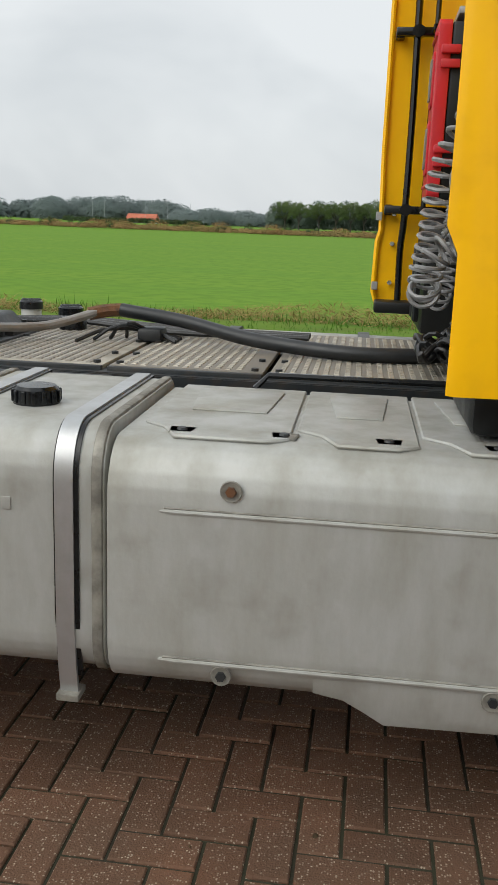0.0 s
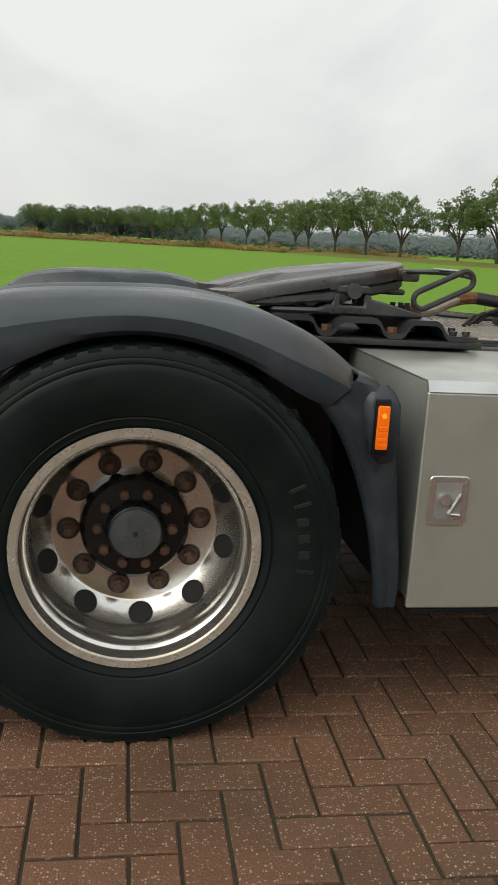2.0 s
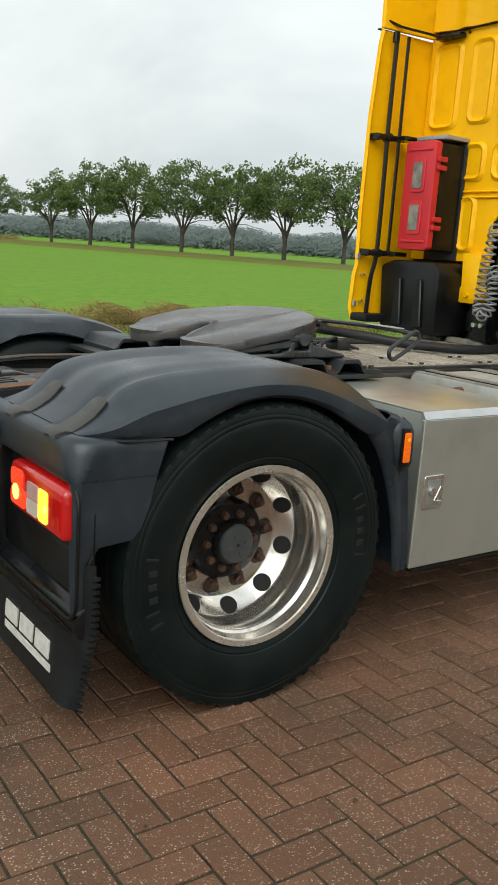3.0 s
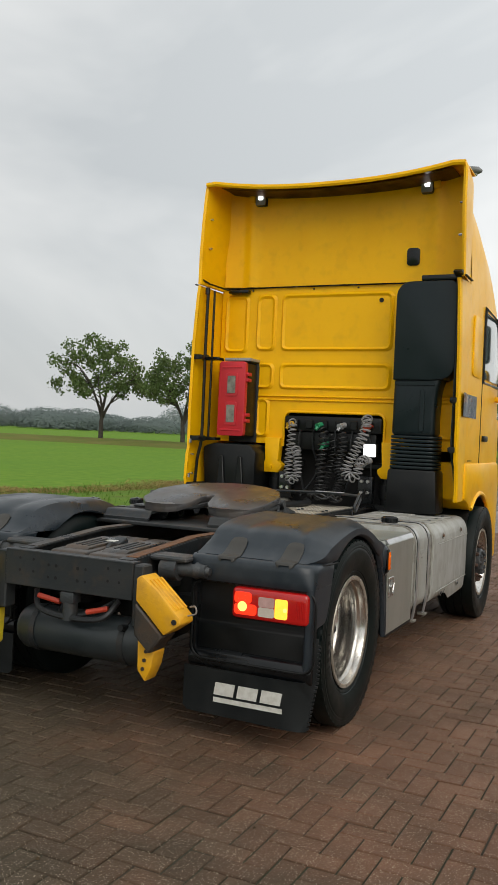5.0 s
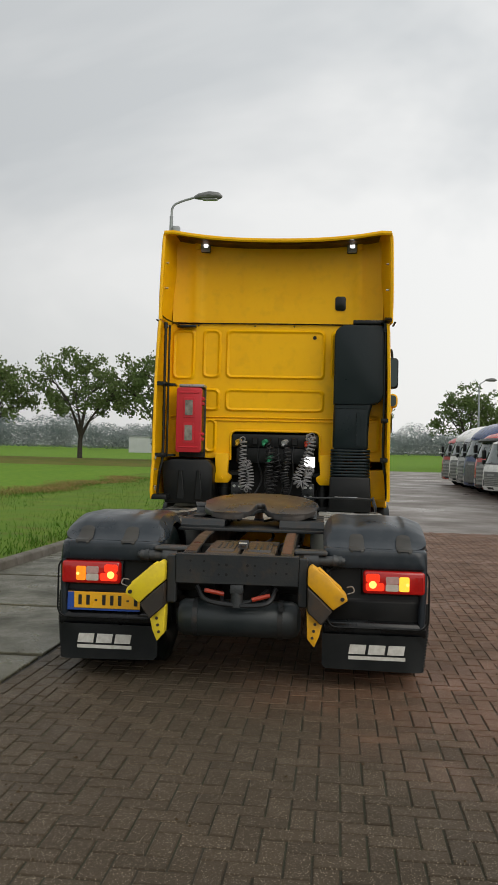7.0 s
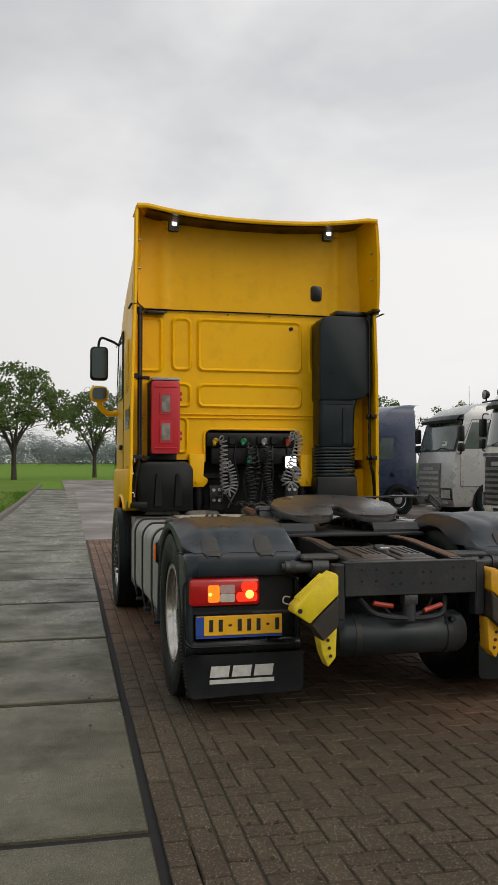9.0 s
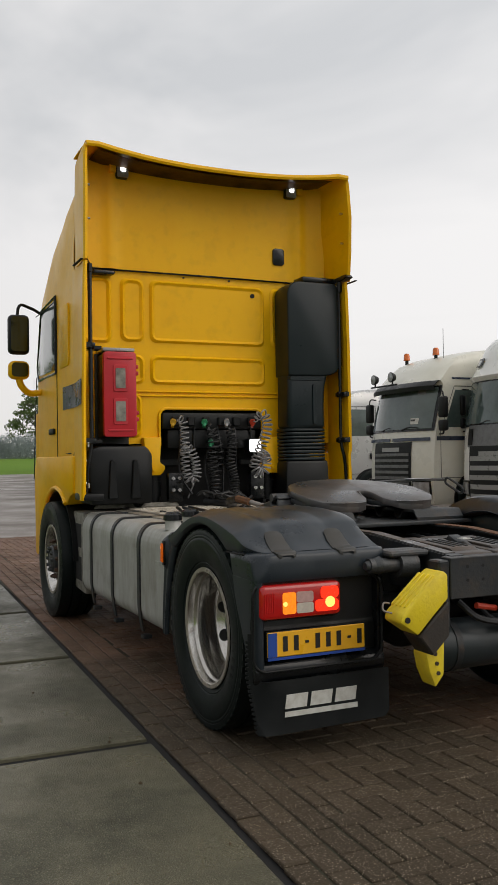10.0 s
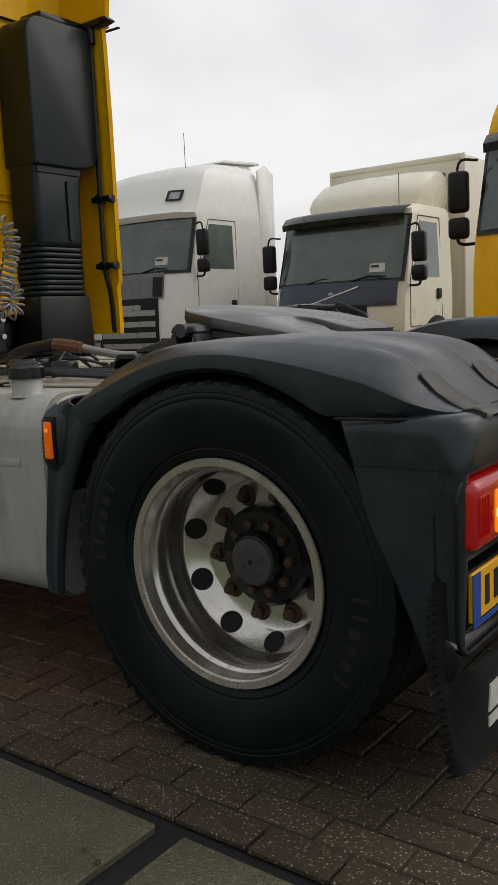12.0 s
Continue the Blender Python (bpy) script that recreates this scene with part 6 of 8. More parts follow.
# the skirt below the plate, set back a little, with scooped flanks
skirt = [(q[0] * 0.985, q[1] * 0.985) for q in out]
bm = slope_rear(prism(skirt, "z", -0.066, -0.0305, 0.008, 1))
bm.transform(tilt)
skirt_part = part("plate_skirt", bm, CAST, fifth, "grey cast plate skirt")
for s in (1, -1):
    for x in (0.02, 0.12):
        bm = lathe([(0, 0.006), (0.022, 0.004), (0.03, 0.0), (0.03, -0.02)], 14, along_y(x, s * 0.452, -0.045, s))
        bm.transform(tilt)
        part("skirt_scoop", bm, CHASSIS, skirt_part)
    # pedestal: a block with a window between two sloping arms
    lo, hi = min(s * 0.40, s * 0.51), max(s * 0.40, s * 0.51)
    bm = prism([(0.44, 1.080), (0.44, 1.096), (0.60, 1.100), (0.64, 1.118), (0.66, 1.10), (0.66, 1.080)], "y", lo, hi, 0.008, 1)
    prism([(0.775, 1.080), (0.775, 1.135), (0.80, 1.132), (0.93, 1.100), (0.96, 1.092), (0.96, 1.080)], "y", lo, hi, 0.008, 1, bm)
    prism([(0.63, 1.080), (0.65, 1.150), (0.672, 1.150), (0.668, 1.112), (0.752, 1.112), (0.750, 1.150), (0.772, 1.150), (0.795, 1.080)], "y", lo, hi, 0.006, 1, bm)
    prism([(0.645, 1.1505), (0.66, 1.178), (0.765, 1.178), (0.777, 1.1505)], "y", lo, hi, 0.006, 1, bm)
    rod((0.712, s * 0.37, 1.16), (0.712, s * 0.525, 1.16), 0.026, 14, bm)
    pedestal = part("pedestal", bm, CAST, fifth, "grey cast pedestal bracket")
    for k in range(4):
        x = 0.672 + 0.022 * k
        part("raised_mark", box(x, x + 0.016, min(s * 0.5105, s * 0.5145), max(s * 0.5105, s * 0.5145), 1.086, 1.104, 0.0015, 1), CHASSIS, pedestal)
    # corrugated mounting sheet with bolts in its troughs
    wave = []
    for x0 in (0.22, 0.445, 0.670):
        wave += [(x0 - 0.045, 1.031), (x0 - 0.028, 1.040), (x0 - 0.012, 1.068), (x0 + 0.004, 1.078), (x0 + 0.110, 1.078), (x0 + 0.124, 1.070), (x0 + 0.140, 1.042), (x0 + 0.156, 1.031)]
    wave += [(0.870, 1.031), (0.884, 1.042), (0.900, 1.070), (0.914, 1.079), (0.990, 1.079), (1.006, 1.068), (1.022, 1.042), (1.036, 1.031), (1.135, 1.031)]
    ring = wave + [(x, z - 0.017) for x, z in reversed(wave)]
    sheet_ = part("corrugated_mount", prism(ring, "y", min(s * 0.22, s * 0.57), max(s * 0.22, s * 0.57)), CHASSIS, fifth, "grey corrugated mounting sheet, wet")
    for x in (0.395, 0.620, 0.845):
        part("mount_bolt", rod((x, s * 0.535, 1.032), (x, s * 0.535, 1.050), 0.017, 6), RUST, sheet_, "rusty bolt head")
    for x in (1.062, 1.108):
        for y in (0.26, 0.40, 0.53):
            part("mount_bolt", rod((x, s * y, 1.032), (x, s * y, 1.046), 0.013, 6), CHASSIS, sheet_)
    for x in (0.93, 0.96, 0.985):
        part("stud", rod((x, s * 0.26, 1.08), (x, s * 0.26, 1.118), 0.010, 6), CHASSIS, sheet_)
bm = box(0.10, 1.15, -0.575, 0.575, 0.992, 1.013, 0.004)
part("mounting_plate", bm, CHASSIS, tractor, "grey mounting plate")
bm = box(0.55, 0.96, -0.30, -0.22, 1.145, 1.165, 0.008)
box(0.62, 0.95, 0.10, 0.17, 1.15, 1.17, 0.008, 2, bm)
rod((0.60, -0.3, 1.15), (0.92, 0.3, 1.165), 0.02, 8, bm)
box(0.87, 1.00, -0.33, -0.10, 1.195, 1.238, 0.012, 2, bm)
rod((0.94, -0.335, 1.215), (0.94, -0.36, 1.215), 0.018, 8, bm)
part("lock_gear", bm, RUST_PLATE, fifth, "stained lock jaw")
loop = []
for cx, a0 in ((0.070, -90), (-0.070, 90)):
    for k in range(9):
        a = radians(a0 + 22.5 * k)
        u, w = cx + 0.025 * math.cos(a), 0.025 * math.sin(a)
        loop.append((0.830 + u * 0.90 - w * 0.42, -1.0 + 0.10 * u, 1.196 + u * 0.42 + w * 0.90))
part("release_handle", sweep(loop, 0.0085, 8, closed=True), CHASSIS, fifth, "grey looped release handle")
part("handle_arm", sweep(curve_pts([(0.915, -0.99, 1.236), (0.93, -0.85, 1.240), (0.945, -0.60, 1.238), (0.945, -0.34, 1.230)], 6), 0.009, 8), CHASSIS, fifth)
part("arm_plate", box(0.92, 0.965, -0.86, -0.66, 1.246, 1.251, 0.002, 1), SILVER_TAPE, fifth, "pale wet steel strip")
for k in range(8):
    x = 0.95 + 0.05 * (k % 4)
    part("deck_bolt", rod((x, -0.18 + 0.36 * (k // 4), 1.01), (x, -0.18 + 0.36 * (k // 4), 1.06), 0.016, 6), CHASSIS, tractor)
part("grease_hose", sweep(curve_pts([(0.9, -0.05, 1.02), (1.0, -0.2, 1.05), (1.1, -0.3, 1.03), (1.12, -0.1, 1.02)], 8), 0.012, 6), HOSE, tractor)

# ---- deck, rear hose and post ----
for k, (x0, x1) in enumerate(((1.13, 1.66), (1.68, 2.20), (2.22, 2.98))):
    bm = box(x0, x1, -0.30, 0.86, 0.985, 1.004, 0.004)
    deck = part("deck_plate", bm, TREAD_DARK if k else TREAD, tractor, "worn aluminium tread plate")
    bm = bmesh.new()
    nx = int((x1 - x0 - 0.06) / 0.036)
    verts, faces = [], []
    for i in range(nx):
        for j in range(30):
            x, y = x0 + 0.04 + i * 0.036, -0.27 + j * 0.037 + (0.018 if i % 2 else 0)
            q = len(verts)
            verts += [(x - 0.010, y - 0.015, 1.0035), (x + 0.010, y - 0.015, 1.0035), (x + 0.010, y + 0.015, 1.0035), (x - 0.010, y + 0.015, 1.0035), (x - 0.007, y - 0.012, 1.0075), (x + 0.007, y - 0.012, 1.0075), (x + 0.007, y + 0.012, 1.0075), (x - 0.007, y + 0.012, 1.0075)]
            faces += [(q + 4, q + 5, q + 6, q + 7), (q, q + 1, q + 5, q + 4), (q + 1, q + 2, q + 6, q + 5), (q + 2, q + 3, q + 7, q + 6), (q + 3, q, q + 4, q + 7)]
    me = bpy.data.meshes.new("tread_stud")
    me.from_pydata(verts, [], faces)
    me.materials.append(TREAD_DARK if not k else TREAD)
    ob = tagged(new("tread_studs", me), kind="stuff")
    ob.parent = deck
    for x in (x0 + 0.03, x1 - 0.03):
        for y in (-0.27, -0.05, 0.3, 0.75):
            part("deck_screw", rod((x, y, 1.003), (x, y, 1.014), 0.013, 6), CHASSIS, deck)
    part("deck_edge", box(x0, x1, -0.33, -0.3035, 0.955, 1.002, 0.004), CHASSIS, deck)
part("deck_side_bar", box(0.95, 1.72, -0.47, -0.385, 0.955, 0.985, 0.006), CHASSIS, tractor)
part("deck_side_rod", sweep([(2.2, -0.52, 0.99), (2.24, -0.5, 1.03), (2.9, -0.48, 1.03), (2.95, -0.5, 0.99)], 0.010, 6), GLOSS_BLACK, tractor)
bm = rod((1.10, 0.01, 1.0), (1.10, 0.01, 1.03), 0.045, 14)
post = part("exhaust_post", bm, CHASSIS, tractor, "short post with a rusty cap")
part("post_cap", rod((1.10, 0.01, 1.03), (1.10, 0.01, 1.096), 0.037, 14), RUST, post)
pts = curve_pts([(1.12, 0.04, 1.065), (1.27, 0.24, 1.06), (1.44, 0.38, 1.11)], 8)
part("steel_pipe", sweep(pts, 0.018, 10), STEEL_TUBE, tractor, "weathered steel hose end")
part("hose_coupling", sweep(curve_pts([(1.40, 0.37, 1.10), (1.47, 0.395, 1.115), (1.53, 0.405, 1.12)], 3), 0.027, 8), RUST, tractor)
part("rubber_hose", sweep(curve_pts([(1.53, 0.405, 1.12), (1.80, 0.36, 1.09), (2.10, 0.20, 1.05), (2.45, 0.06, 1.035), (2.72, 0.08, 1.035), (2.85, 0.15, 1.04)], 10), 0.028, 12), HOSE, tractor, "thick black rubber hose")
bm = box(1.62, 1.72, 0.30, 0.42, 1.005, 1.06, 0.015)
for k in range(4):
    sweep(curve_pts([(1.4 + 0.05 * k, 0.2 + 0.07 * k, 1.01), (1.5 + 0.03 * k, 0.3, 1.05 + 0.01 * k), (1.66, 0.36, 1.045), (1.78, 0.30 + 0.04 * k, 1.012)], 6), 0.008, 6, bm)
part("wiring_plug", bm, HOSE, tractor, "black wiring on the deck")
bm = lathe([(0.0, 0.06), (0.055, 0.058), (0.06, 0.05), (0.06, 0.0)], 20, pose(1.25, 0.62, 1.0))
part("deck_cap", bm, GLOSS_BLACK, tractor)


def rounded_tank(x0, x1, s, y_in, y_out, z0, z1, r, lean=0.02):
    """The cross-section of a saddle tank: rounded edges at top and bottom, drawn along x."""
    sec = []
    for cy, cz, a0, rr in ((y_out - r, z1 - r, 0, r), (y_in + 0.05, z1 - 0.05, 90, 0.05), (y_in + 0.05, z0 + 0.05, 180, 0.05), (y_out - r * 0.8, z0 + r * 0.8, 270, r * 0.8)):
        for k in range(7):
            a = radians(a0 + 90 * k / 6)
            sec.append((s * (cy + rr * math.cos(a)), cz + rr * math.sin(a)))
    return prism(sec, "x", x0, x1, 0.016, 2)


# right-hand small tank with straps and cap
tank = part("fuel_tank", rounded_tank(1.422, 1.945, -1, 0.48, 1.325, 0.385, 1.005, 0.13), ALU, tractor, "small dull aluminium fuel tank with stains")
for x0, x1 in ((1.424, 1.450), (1.913, 1.940)):
    part("end_bead", rounded_tank(x0, x1, -1, 0.475, 1.334, 0.377, 1.013, 0.135), ALU_GRIME_SHADE, tank)


def tank_strap(x0, x1, s, y_in, y_out, z0, z1, r, parent, mat=STRAP, off=0.010, name="tank_strap", label="satin metal strap"):
    path, inner = [], []
    for o, dst in ((off, path), (-0.004, inner)):
        dst.append((s * y_in, z1 + o))
        for k in range(9):
            a = radians(90 - 90 * k / 8)
            dst.append((s * (y_out - r + (r + o) * math.cos(a)), z1 - r + (r + o) * math.sin(a)))
        dst += [(s * (y_out + o), z0 + 0.12), (s * (y_out + o - 0.012), z0 + 0.02), (s * (y_out + o - 0.03), z0 - 0.055)]
    bm = skin([[(x0, *p) for p in inner], [(x0, *p) for p in path], [(x1, *p) for p in path], [(x1, *p) for p in inner]])
    return part(name, bm, mat, parent, label)


for x0, x1 in ((1.499, 1.543), (1.826, 1.871)):
    strap = tank_strap(x0, x1, -1, 0.50, 1.325, 0.385, 1.005, 0.13, tank)
    tank_strap(x0 - 0.004, x1 + 0.012, -1, 0.50, 1.325, 0.43, 1.005, 0.13, strap, GLOSS_BLACK, 0.005, "strap_rubber", "thin black rubber lining")
    part("strap_lug", box(x0 - 0.006, x1 + 0.006, -1.33, -1.25, 0.313, 0.332, 0.003), ALU_GRIME_SHADE, strap)
bm = lathe([(0, 0.048), (0.050, 0.046), (0.058, 0.038), (0.060, 0.0), (0.066, -0.004), (0.066, -0.012)], 24, pose(1.686, -0.985, 1.005))
for k in range(14):
    a = 2 * math.pi * k / 14
    box(-0.004, 0.004, -0.006, 0.006, -0.016, 0.016, 0.002, 1, bm, pose(1.686, -0.985, 1.026) @ Matrix.Rotation(a, 4, "Z") @ pose(0.060, 0, 0))
part("filler_cap", bm, GLOSS_BLACK, tank, "ribbed black filler cap")
# embossed maker's line as plain raised bars
for k in range(4):
    part("embossed_bar", box(1.605 + k * 0.030, 1.628 + k * 0.030, -1.330, -1.325, 0.80, 0.832, 0.002), ALU, tank)
for k in range(4):
    part("embossed_bar", box(1.622 + k * 0.02, 1.632 + k * 0.02, -1.328, -1.325, 0.765, 0.778, 0.001), ALU, tank)
part("drain_plug", rod((1.43, -1.22, 0.80), (1.46, -1.22, 0.80), 0.018, 8), YELLOW_PLUG, tank)
bm = rod((1.35, -0.80, 0.955), (1.44, -0.80, 0.96), 0.022, 12)
rod((1.375, -0.80, 0.78), (1.375, -0.80, 0.955), 0.026, 12, bm)
part("filler_pipe", bm, RUST, tractor)
part("drop_hose", sweep(curve_pts([(1.375, -0.80, 0.80), (1.37, -0.84, 0.64), (1.39, -0.90, 0.58), (1.43, -0.88, 0.62)], 6), 0.03, 10), HOSE, tractor)
part("tank_bracket", box(1.34, 1.46, -1.05, -0.38, 0.48, 0.55, 0.01), CHASSIS, tractor)

# right-hand aluminium cover with pressed grooves and bolts
sec = rounded_tank(1.955, 3.22, -1, 0.50, 1.352, 0.375, 0.985, 0.14)
cover = part("side_cover", sec, ALU, tractor, "large dull aluminium side cover")
rows = []
for x, z in ((2.45, 0.40), (2.52, 0.388), (2.57, 0.362), (2.62, 0.333), (3.2, 0.345)):
    rows.append([(x, -1.325, z), (x, -1.340, z + 0.03), (x, -1.345, 0.46), (x, -1.20, 0.46), (x, -1.20, z)])
part("cover_skirt", skin(rows, thick=0.01), ALU, cover)
for z, x0 in ((0.83, 2.08), (0.46, 2.08)):
    bm = sweep([(x0, -1.346, z), (x0 + 0.03, -1.3500, z), (3.22, -1.3500, z)], 0.007, 8)
    part("pressed_groove", bm, ALU, cover)
    # darker line that paints the shade along the groove
    part("groove_shadow", sweep([(x0 + 0.01, -1.3505, z + 0.008), (3.22, -1.3505, z + 0.008)], 0.0035, 5), ALU_GRIME_SHADE, cover)
for x, z in ((2.243, 0.888), (2.232, 0.433), (2.86, 0.433), (2.92, 0.888)):
    bm = lathe([(0, 0.004), (0.02, 0.004), (0.024, 0.006), (0.026, 0.0)], 18, along_y(x, -1.352, z, -1))
    bolt = part("cover_washer", bm, ALU_GRIME_SHADE, cover)
    part("cover_bolt", lathe([(0, 0.012), (0.012, 0.012), (0.013, 0.0)], 6, along_y(x, -1.354, z, -1)), RUST if z > 0.8 else CHASSIS, bolt)
# stepped top panels of the cover
for x0, x1, y1 in ((1.99, 2.36, -0.52), (2.37, 2.66, -0.52), (2.67, 3.0, -0.52)):
    poly = [(x0, y1), (x1, y1), (x1, -1.16), (x1 - 0.05, -1.19), (x0 + 0.10, -1.19), (x0 + 0.06, -1.10), (x0, -1.05)]
    panel = part("top_panel", prism(poly, "z", 0.982, 0.992, 0.004, 1), ALU, cover)
    part("panel_pressing", prism([(x0 + 0.06, -0.6), (x1 - 0.06, -0.6), (x1 - 0.08, -0.9), (x0 + 0.09, -0.9)], "z", 0.990, 0.998, 0.004, 2), ALU, panel)

for x in (2.10, 2.345, 2.59, 2.84):
    clip = part("cover_clip", prism([(x - 0.035, -1.10), (x + 0.035, -1.10), (x + 0.028, -1.155), (x - 0.028, -1.155)], "z", 0.984, 0.992, 0.003, 1), ALU_GRIME_SHADE, cover, "small fixing clip")
    part("clip_bolt", lathe([(0, 0.006), (0.011, 0.006), (0.014, 0.0)], 8, pose(x, -1.128, 0.991)), CHASSIS, clip)

# stainless tool box
bm = box(0.728, 1.344, -1.262, -0.46, 0.375, 0.972, 0.006)
tool = part("tool_box", bm, STEEL_BOX, tractor, "brushed stainless steel tool box")
bm = prism([(0.718, 0.365), (1.352, 0.365), (1.352, 0.950), (0.718, 0.950)], "y", -1.283, -1.264, 0.004, 1)
door = part("box_door", bm, STEEL_BOX, tool, "flat brushed steel door")
part("door_top_fold", prism([(-1.283, 0.9515), (-1.264, 0.979), (-1.25, 0.979), (-1.264, 0.9515)], "x", 0.720, 1.350), STRAP, door, "bright folded edge")
part("box_lid", box(0.725, 1.348, -1.262, -0.46, 0.9725, 0.978, 0.002), STEEL_BOX, tool)
part("drip_edge", box(0.728, 1.344, -1.285, -1.26, 0.352, 0.364), BLACK, tool)
bm = prism(rounded(0.745, 0.855, 0.60, 0.733, 0.012), "y", -1.2885, -1.2835, 0.002, 1)
handle = part("door_latch", bm, BRIGHT, door, "recessed paddle latch")
part("latch_recess", prism(rounded(0.765, 0.835, 0.618, 0.715, 0.006), "y", -1.2905, -1.289), LATCH, handle)
bm = rod((0.789, -1.290, 0.672), (0.789, -1.302, 0.672), 0.016, 12)
rod((0.829, -1.30, 0.69), (0.799, -1.30, 0.635), 0.006, 8, bm)
rod((0.799, -1.30, 0.635), (0.831, -1.30, 0.632), 0.004, 8, bm)
part("latch_key", bm, BRIGHT, handle)
for z in (0.80, 0.43):
    part("door_hinge", box(1.346, 1.360, -1.282, -1.25, z - 0.03, z + 0.03, 0.003), BLACK, door)

# left-hand long tank with straps, cap and step
tank = part("fuel_tank", rounded_tank(0.66, 2.86, 1, 0.48, 1.315, 0.34, 0.985, 0.13), ALU, tractor, "long dull aluminium fuel tank with stains")
for x0, x1 in ((0.662, 0.69), (2.835, 2.86)):
    part("end_bead", rounded_tank(x0, x1, 1, 0.475, 1.322, 0.333, 0.992, 0.135), ALU_GRIME_SHADE, tank)
for x0, x1 in ((1.22, 1.275), (1.88, 1.935), (2.5, 2.555)):
    strap = tank_strap(x0, x1, 1, 0.50, 1.318, 0.34, 0.988, 0.13, tank, CHASSIS)
    part("strap_foot", box(x0 - 0.004, x1 + 0.004, 1.22, 1.30, 0.235, 0.262, 0.005), CHASSIS, strap)
for x, y in ((0.86, 1.14), (1.14, 0.92)):
    bm = lathe([(0.05, 0.06), (0.05, 0.0), (0.056, -0.01)], 20, pose(x, y, 0.985))
    neck = part("filler_neck", bm, ALU, tank)
    bm = lathe([(0, 0.046), (0.045, 0.044), (0.058, 0.034), (0.06, 0.0)], 20, pose(x, y, 1.035))
    box(-0.05, 0.05, -0.012, 0.012, 0.03, 0.055, 0.006, 1, bm, pose(x, y, 1.03, 0, 0, 30))
    part("filler_cap", bm, GLOSS_BLACK, neck, "black locking filler cap")
part("embossed_bar", box(0.80, 0.90, 1.315, 1.32, 0.76, 0.785, 0.002), ALU, tank)
bm = prism([(2.90, 0.30), (3.45, 0.33), (3.42, 0.98), (2.90, 0.98)], "y", 0.75, 1.27, 0.02)
step = part("step_unit", bm, ALU_GRIME_SHADE, tractor, "grey side step box")
for z in (0.40, 0.68):
    part("step_opening", prism(rounded(2.98, 3.34, z, z + 0.2, 0.03), "y", 1.2715, 1.276), HOLE, step)
part("tank_top_tray", box(0.7, 2.85, 0.50, 0.95, 0.987, 0.995, 0.003), TREAD, tractor)
for k in range(3):
    part("air_line", sweep(curve_pts([(0.7, 0.6 + 0.1 * k, 1.01), (1.2, 0.72 + 0.06 * k, 1.03), (1.7, 0.55 + 0.1 * k, 1.02), (2.3, 0.5 + 0.05 * k, 1.03)], 6), 0.012, 6), HOSE, tractor)
for y0 in (0.35, 0.75):
    part("deck_gutter", prism([(y0, 1.006), (y0 + 0.36, 1.006), (y0 + 0.33, 1.045), (y0 + 0.03, 1.045)], "x", 2.93, 2.99, 0.006, 1), ALU_GRIME_SHADE, tractor)

# what is mounted outside the wheels' line keeps within the legal width
for ob in tractor.children_recursive:
    kind_ = ob.name.split(".")[0]
    if kind_ in ("fender_top", "fender_seam", "fender_front", "lamp_bulge", "side_marker", "marker_lens", "marker_bulb", "fender_rear", "mud_flap", "fuel_tank", "end_bead", "tank_strap", "strap_rubber", "strap_lug", "strap_foot", "embossed_bar", "drain_plug",
                 "side_cover", "cover_skirt", "pressed_groove", "groove_shadow", "cover_washer", "cover_bolt", "tool_box", "box_door", "door_top_fold", "box_lid", "drip_edge", "door_latch", "latch_recess", "latch_key", "door_hinge", "step_unit", "step_opening") or (kind_ == "lens_rib" and ob.parent.name.startswith("side_marker")):
        keep = 0.88 if kind_.startswith(("fender", "lamp", "side_m", "marker", "mud", "lens")) else 0.92 if kind_.startswith(("tool", "box", "door", "drip", "latch")) else 0.77
        for v in ob.data.vertices:
            if abs(v.co.y) > 1.0:
                v.co.y = math.copysign(1.0 + keep * (abs(v.co.y) - 1.0), v.co.y)

